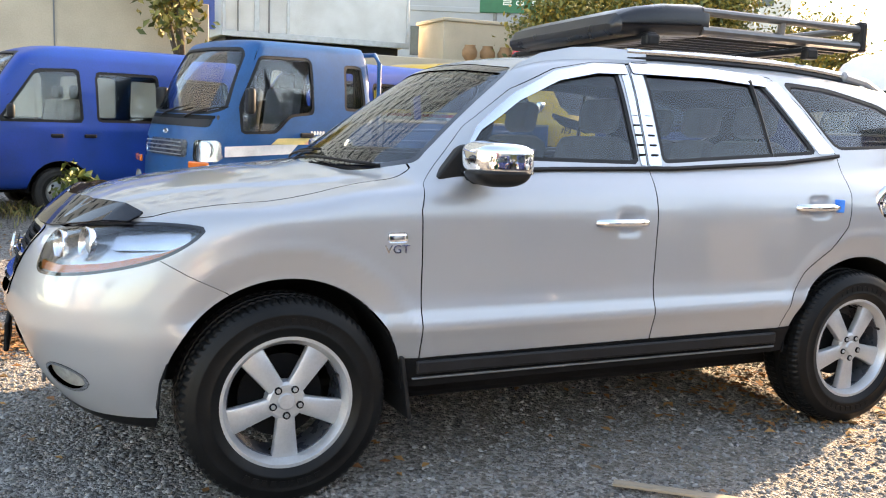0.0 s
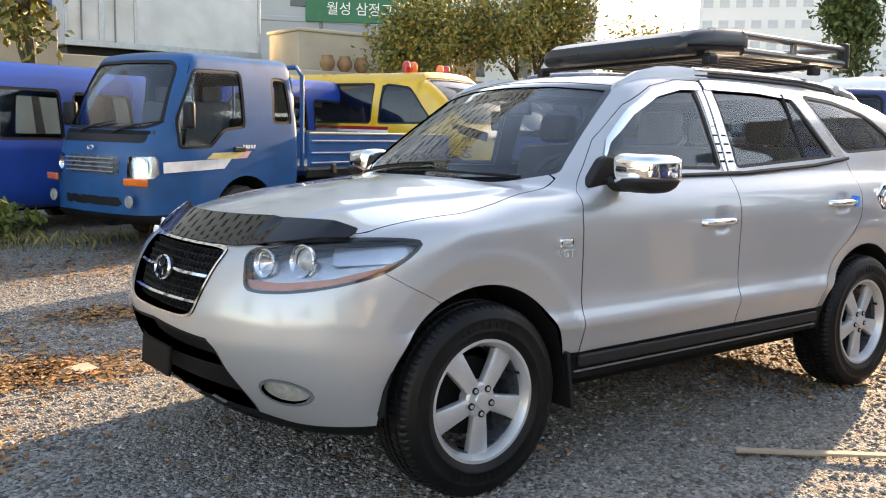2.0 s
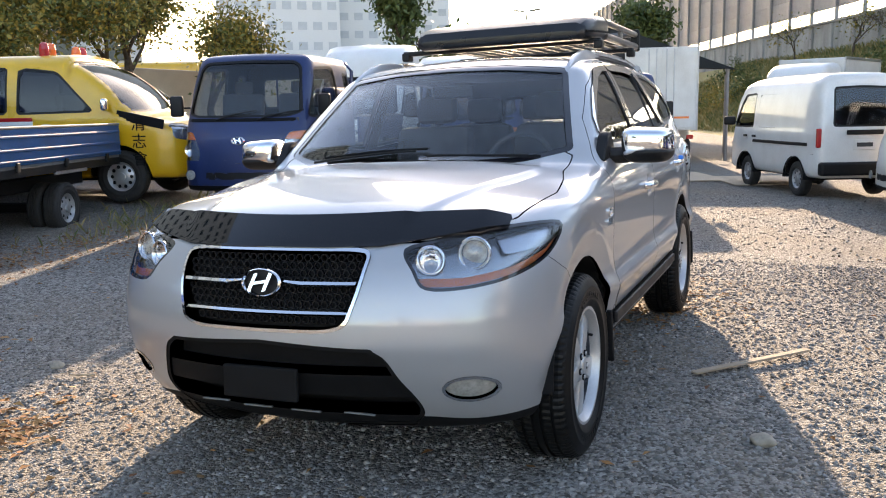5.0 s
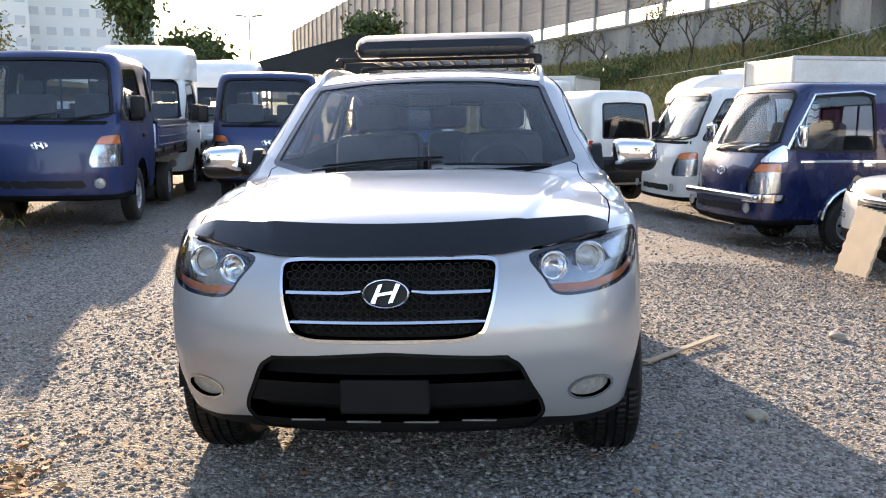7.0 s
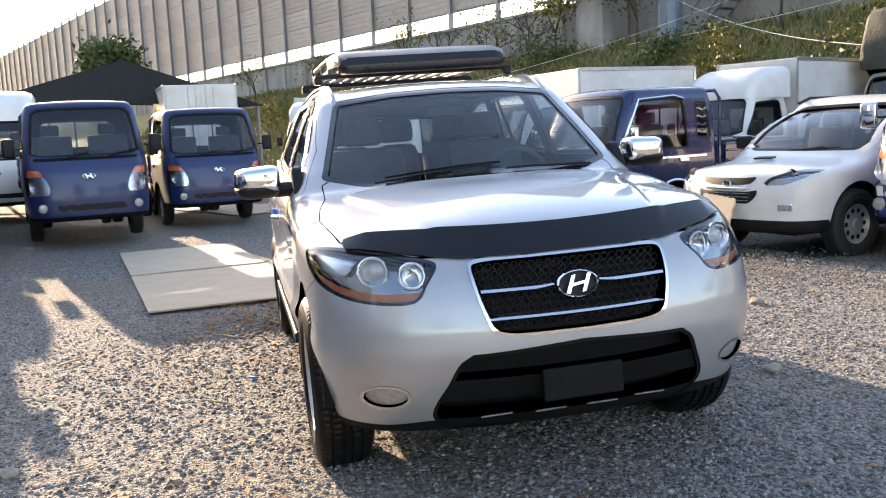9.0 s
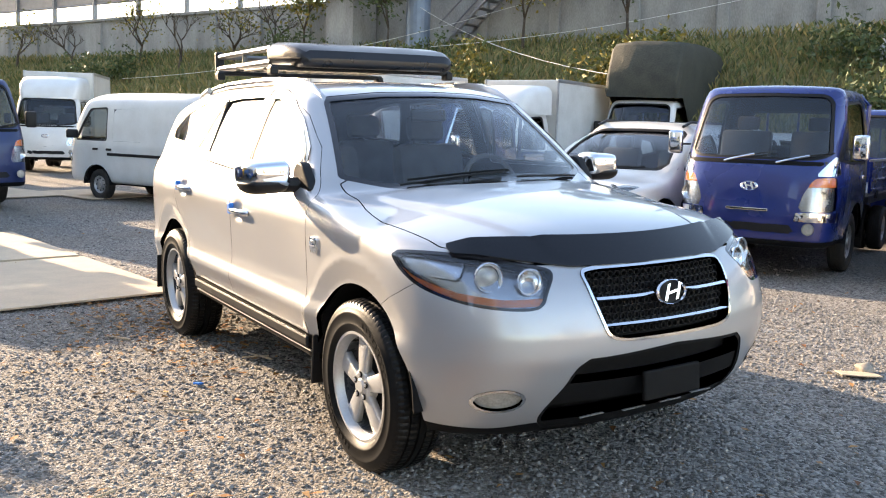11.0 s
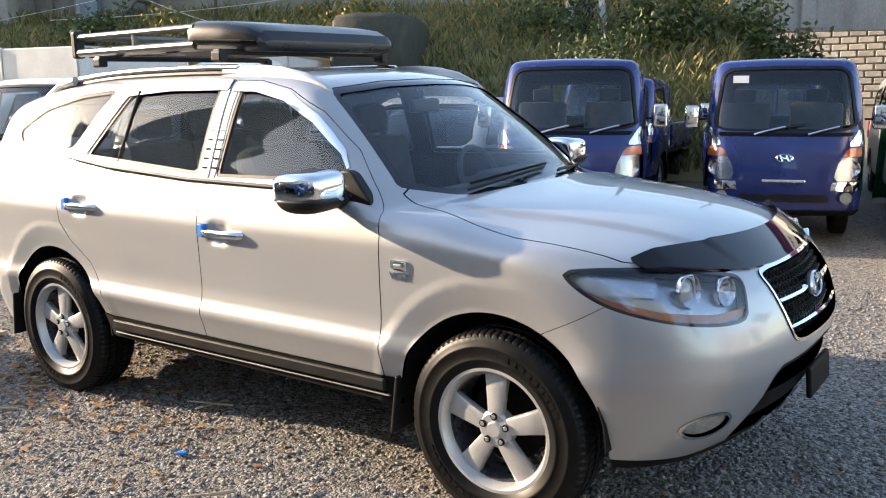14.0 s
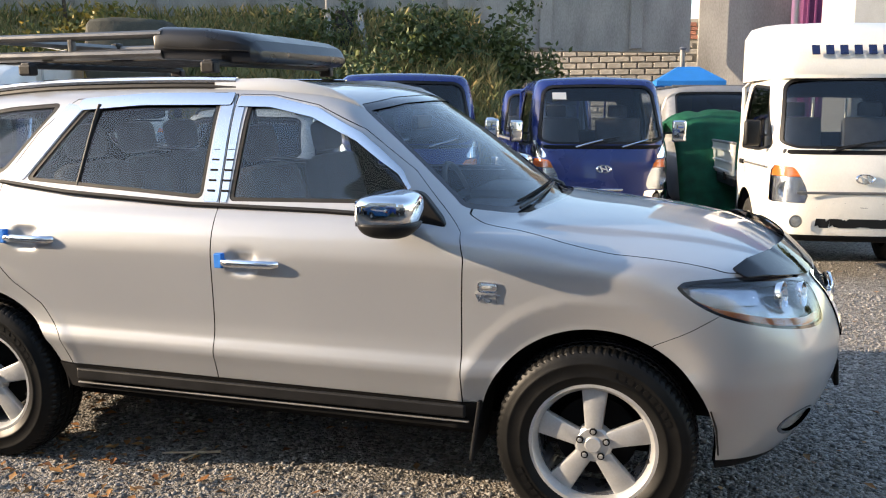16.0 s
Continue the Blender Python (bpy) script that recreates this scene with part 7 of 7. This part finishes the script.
for sg in (-1, 1):
    part("lamp_head", box(.25, .8, .12, (0, sg * .6, 8.45), .03, (sg * 8, 0, 0)), M["grey"], lamp)
bus = van("bus", "yellow bus with a dark window band behind trees", pose(20.5, 17.0, .33, 0, 0, 112), M["yellow"], -1.6, 6.2, 1.1, 2.85, 4.0, 0.05, 1.3, .5, [[(-.6, 1.45), (-.3, 2.45), (2.2, 2.45), (2.2, 1.45)], [(2.4, 1.45), (2.4, 2.45), (5.6, 2.45), (5.6, 1.45)]], .42)

# overhead wires
wires = thing("overhead_wires", "thin cables sagging across the bank", "cable")
for (a, b, sag) in ((on_line(20, 25.4, 7.4), on_line(6, 18, 3.2), .5), (on_line(12, 25.4, 6.9), on_line(30, 19, 3.4), .5), (on_line(18, 22, 4.6), on_line(2, 24.4, 6.6), .35)):
    part("cable", tube([a.lerp(b, t) - Vector((0, 0, sag * 4 * t * (1 - t))) for t in np.linspace(0, 1, 12)], .009, 5), M["white"], wires)

# ---- things lying on the lot ----
PLY = mat("plywood", (.50, .40, .28), .8, 0, .15, 4, 60, .2, random=.12, color2=(.42, .34, .25))
for i, (x, y, rz, w, d, lab) in enumerate(((3.62, 1.42, 10, 2.20, 1.45, "worn plywood sheet lying on the gravel"), (5.82, 1.82, 10, 2.20, 1.42, "worn plywood sheet in the sunlight"),
                                           (13.1, .95, 24, 2.2, 1.6, "grey plywood sheet near a parked truck"), (12.6, -.7, 20, 2.0, 1.4, "grey plywood sheet near a white van"), (15.0, 1.9, 22, 2.4, 1.6, "pale sheet of board on the ground"))):
    o = part("plywood_sheet", box(w, d, .018, (0, 0, 0), .004), PLY)
    tagged(o, lab, "board", "plywood sheets on the ground")
    o.matrix_world = pose(x, y, ground_z(x, y) + .022, 0, 0, rz)
FOAM = mat("foam_mat", (.66, .53, .38), .85, 0, .1, 6, 90, .2)
pts = []
for side in range(4):
    for i in range(12):
        t = i / 12
        o = .012 if i % 2 else -.004
        x, y = ((t, 0), (1, t), (1 - t, 1), (0, 1 - t))[side]
        nx, ny = ((0, -1), (1, 0), (0, 1), (-1, 0))[side]
        pts.append(((x - .5) * .44 + nx * o, (y - .5) * .66 + ny * o))
foam = part("foam_mat", prism(pts, .025), FOAM)
tagged(foam, "tan interlocking foam mat leaning on a white car", "mat")
foam.matrix_world = pose(3.12, -3.58, ground_z(3.12, -3.58) + .325, 0, 0, 15) @ pose(0, 0, 0, 104, 0, 0) @ pose(0, 0, 0, 0, 0, 6)
WOOD = mat("dry_wood", (.36, .29, .21), .85, 0, .2, 20, 100, .3, stretch=(.2, 1, 1))
st = part("wood_strip", box(.80, .045, .012, (0, 0, 0), .003), WOOD)
for vert in st.data.vertices:
    vert.co.z += .03 * math.sin((vert.co.x + .5) * 2.4)
tagged(st, "thin warped wooden strip lying on gravel", "strip")
st.matrix_world = pose(.14, -1.45, ground_z(.14, -1.45) + .012, 0, 0, -42)
CARD = mat("cardboard", (.50, .40, .28), .9, 0, .15, 8, 60, .2)
for i, (x, y, w, d, rz) in enumerate(((-2.14, 1.64, .20, .15, 20), (-1.55, -2.35, .26, .14, 60), (-2.9, -1.0, .12, .08, 10))):
    o = part("cardboard_scrap", prism([(-.5 * w, -.5 * d), (.45 * w, -.4 * d), (.5 * w, .45 * d), (-.1 * w, .5 * d), (-.5 * w, .3 * d)], .006, None, .001), CARD)
    tagged(o, "torn scrap of cardboard on gravel", "cardboard", "cardboard scraps")
    o.matrix_world = pose(x, y, ground_z(x, y) + .014, 3, -3, rz)
TWIG = mat("twig", (.42, .34, .24), .9, 0, .2, 20, 80)
for i, (x, y, ln, a) in enumerate(((.47, .66, .26, 20), (.45, .68, .16, 80), (-.35, 1.35, .18, 50), (-1.2, 1.9, .14, 110), (-2.6, 1.2, .30, 15), (1.3, 1.3, .2, 35), (-2.4, -2.4, .2, 80), (.9, 2.3, .22, 140))):
    z = ground_z(x, y) + .02
    o = part("twig", tube([(-ln / 2, 0, 0), (0, .012, .004), (ln / 2, 0, 0)], .007, 6, taper=.004), TWIG)
    tagged(o, "dry broken twig on gravel", "twig", "twigs on the ground")
    o.matrix_world = pose(x, y, z, 0, 0, a)
o = part("tape_scrap", box(.05, .035, .012, (0, 0, 0), .004), M["tape"])
tagged(o, "crumpled scrap of blue tape on gravel", "scrap").matrix_world = pose(.08, 1.14, ground_z(.08, 1.14) + .014, 10, 5, 30)
ROCK = mat("rock", (.36, .32, .26), .9, 0, .25, 12, 60, .5)
for i, (x, y, s) in enumerate(((-1.01, -1.57, .05), (-1.5, -2.5, .055), (-1.1, 2.2, .04), (.6, -2.5, .05))):
    bm = bmesh.new()
    bmesh.ops.create_icosphere(bm, subdivisions=3, radius=s)
    for vv in bm.verts:
        vv.co *= 1 + .35 * noise.noise(vv.co * 22 + Vector((i, 0, 0)))
        vv.co.z *= .65
    o = smooth(part("rock", bm, ROCK), 50)
    tagged(o, "fist-sized rough brown stone on gravel", "stone", "larger stones")
    o.matrix_world = pose(x, y, ground_z(x, y) + s * .35)
DEAD = island_material("dead_leaves", [(.16, .060, .020), (.32, .13, .035), (.42, .22, .07), (.24, .13, .06)], .8)


def litter(n, spots):
    v, f = [], []
    for i in range(n):
        cx, cy, sx, sy = random.choice(spots)
        x, y = random.gauss(cx, sx), random.gauss(cy, sy)
        a, s = random.uniform(0, 6.28), random.uniform(.014, .036)
        z = ground_z(x, y) + .012
        dx, dy = math.cos(a) * s, math.sin(a) * s
        up = random.uniform(0, .018)
        k = len(v)
        v += [(x - dx, y - dy, z), (x + dy * .5, y - dx * .5, z + up), (x + dx, y + dy, z + random.uniform(0, .012)), (x - dy * .5, y + dx * .5, z + up * .6)]
        f += [(k, k + 1, k + 2), (k, k + 2, k + 3)]
    return v, f


v, f = litter(8200, [(-2.3, 1.7, .35, .22), (-2.3, 1.7, .25, .16), (-1.5, 3.0, .30, .15), (-2.9, 2.6, .5, .3), (-1.2, 4.6, .9, .35), (.2, 5.0, 1.0, .3), (2.5, 5.0, 1.3, .4), (-3.2, .6, .3, .3), (1.9, 1.0, .9, .35), (1.6, -.5, .5, .4), (0, 0, 4, 4), (4, -3.5, 1.5, .3), (3.2, 4.4, .9, .25)])
tagged(mesh_from("dead_leaves", v, f, DEAD), "brown and orange fallen leaves in drifts", "leaves", kind="stuff")


def weed_spot(i):
    cx, cy, sx, sy = random.choice(((-1.9, 6.4, .35, .25), (-1.2, 6.0, .5, .2), (3.2, 5.2, .9, .2), (4.2, 5.6, .8, .3), (-2.2, 6.7, .4, .2)))
    x, y = random.gauss(cx, sx), random.gauss(cy, sy)
    return x, y, ground_z(x, y)


v, f = grass_blades(1300, weed_spot, .04, .16, .006, .9)
tagged(mesh_from("weeds", v, f, GRASS), "thin weeds growing between parked vehicles", "weeds", kind="stuff")
wd = thing("weed_plant", "leafy weed with yellow-green leaves beside a van", "plant", pose(-1.75, 6.35, ground_z(-1.75, 6.35)))
v, f = leaf_cloud([Vector((random.gauss(0, .16), random.gauss(0, .14), abs(random.gauss(.22, .13)))) for _ in range(24)], 420, .055, 5, .05)
mesh_from("foliage", v, f, island_material("weed_leaves", [(.05, .09, .02), (.12, .16, .03), (.22, .24, .05)], .6), wd)
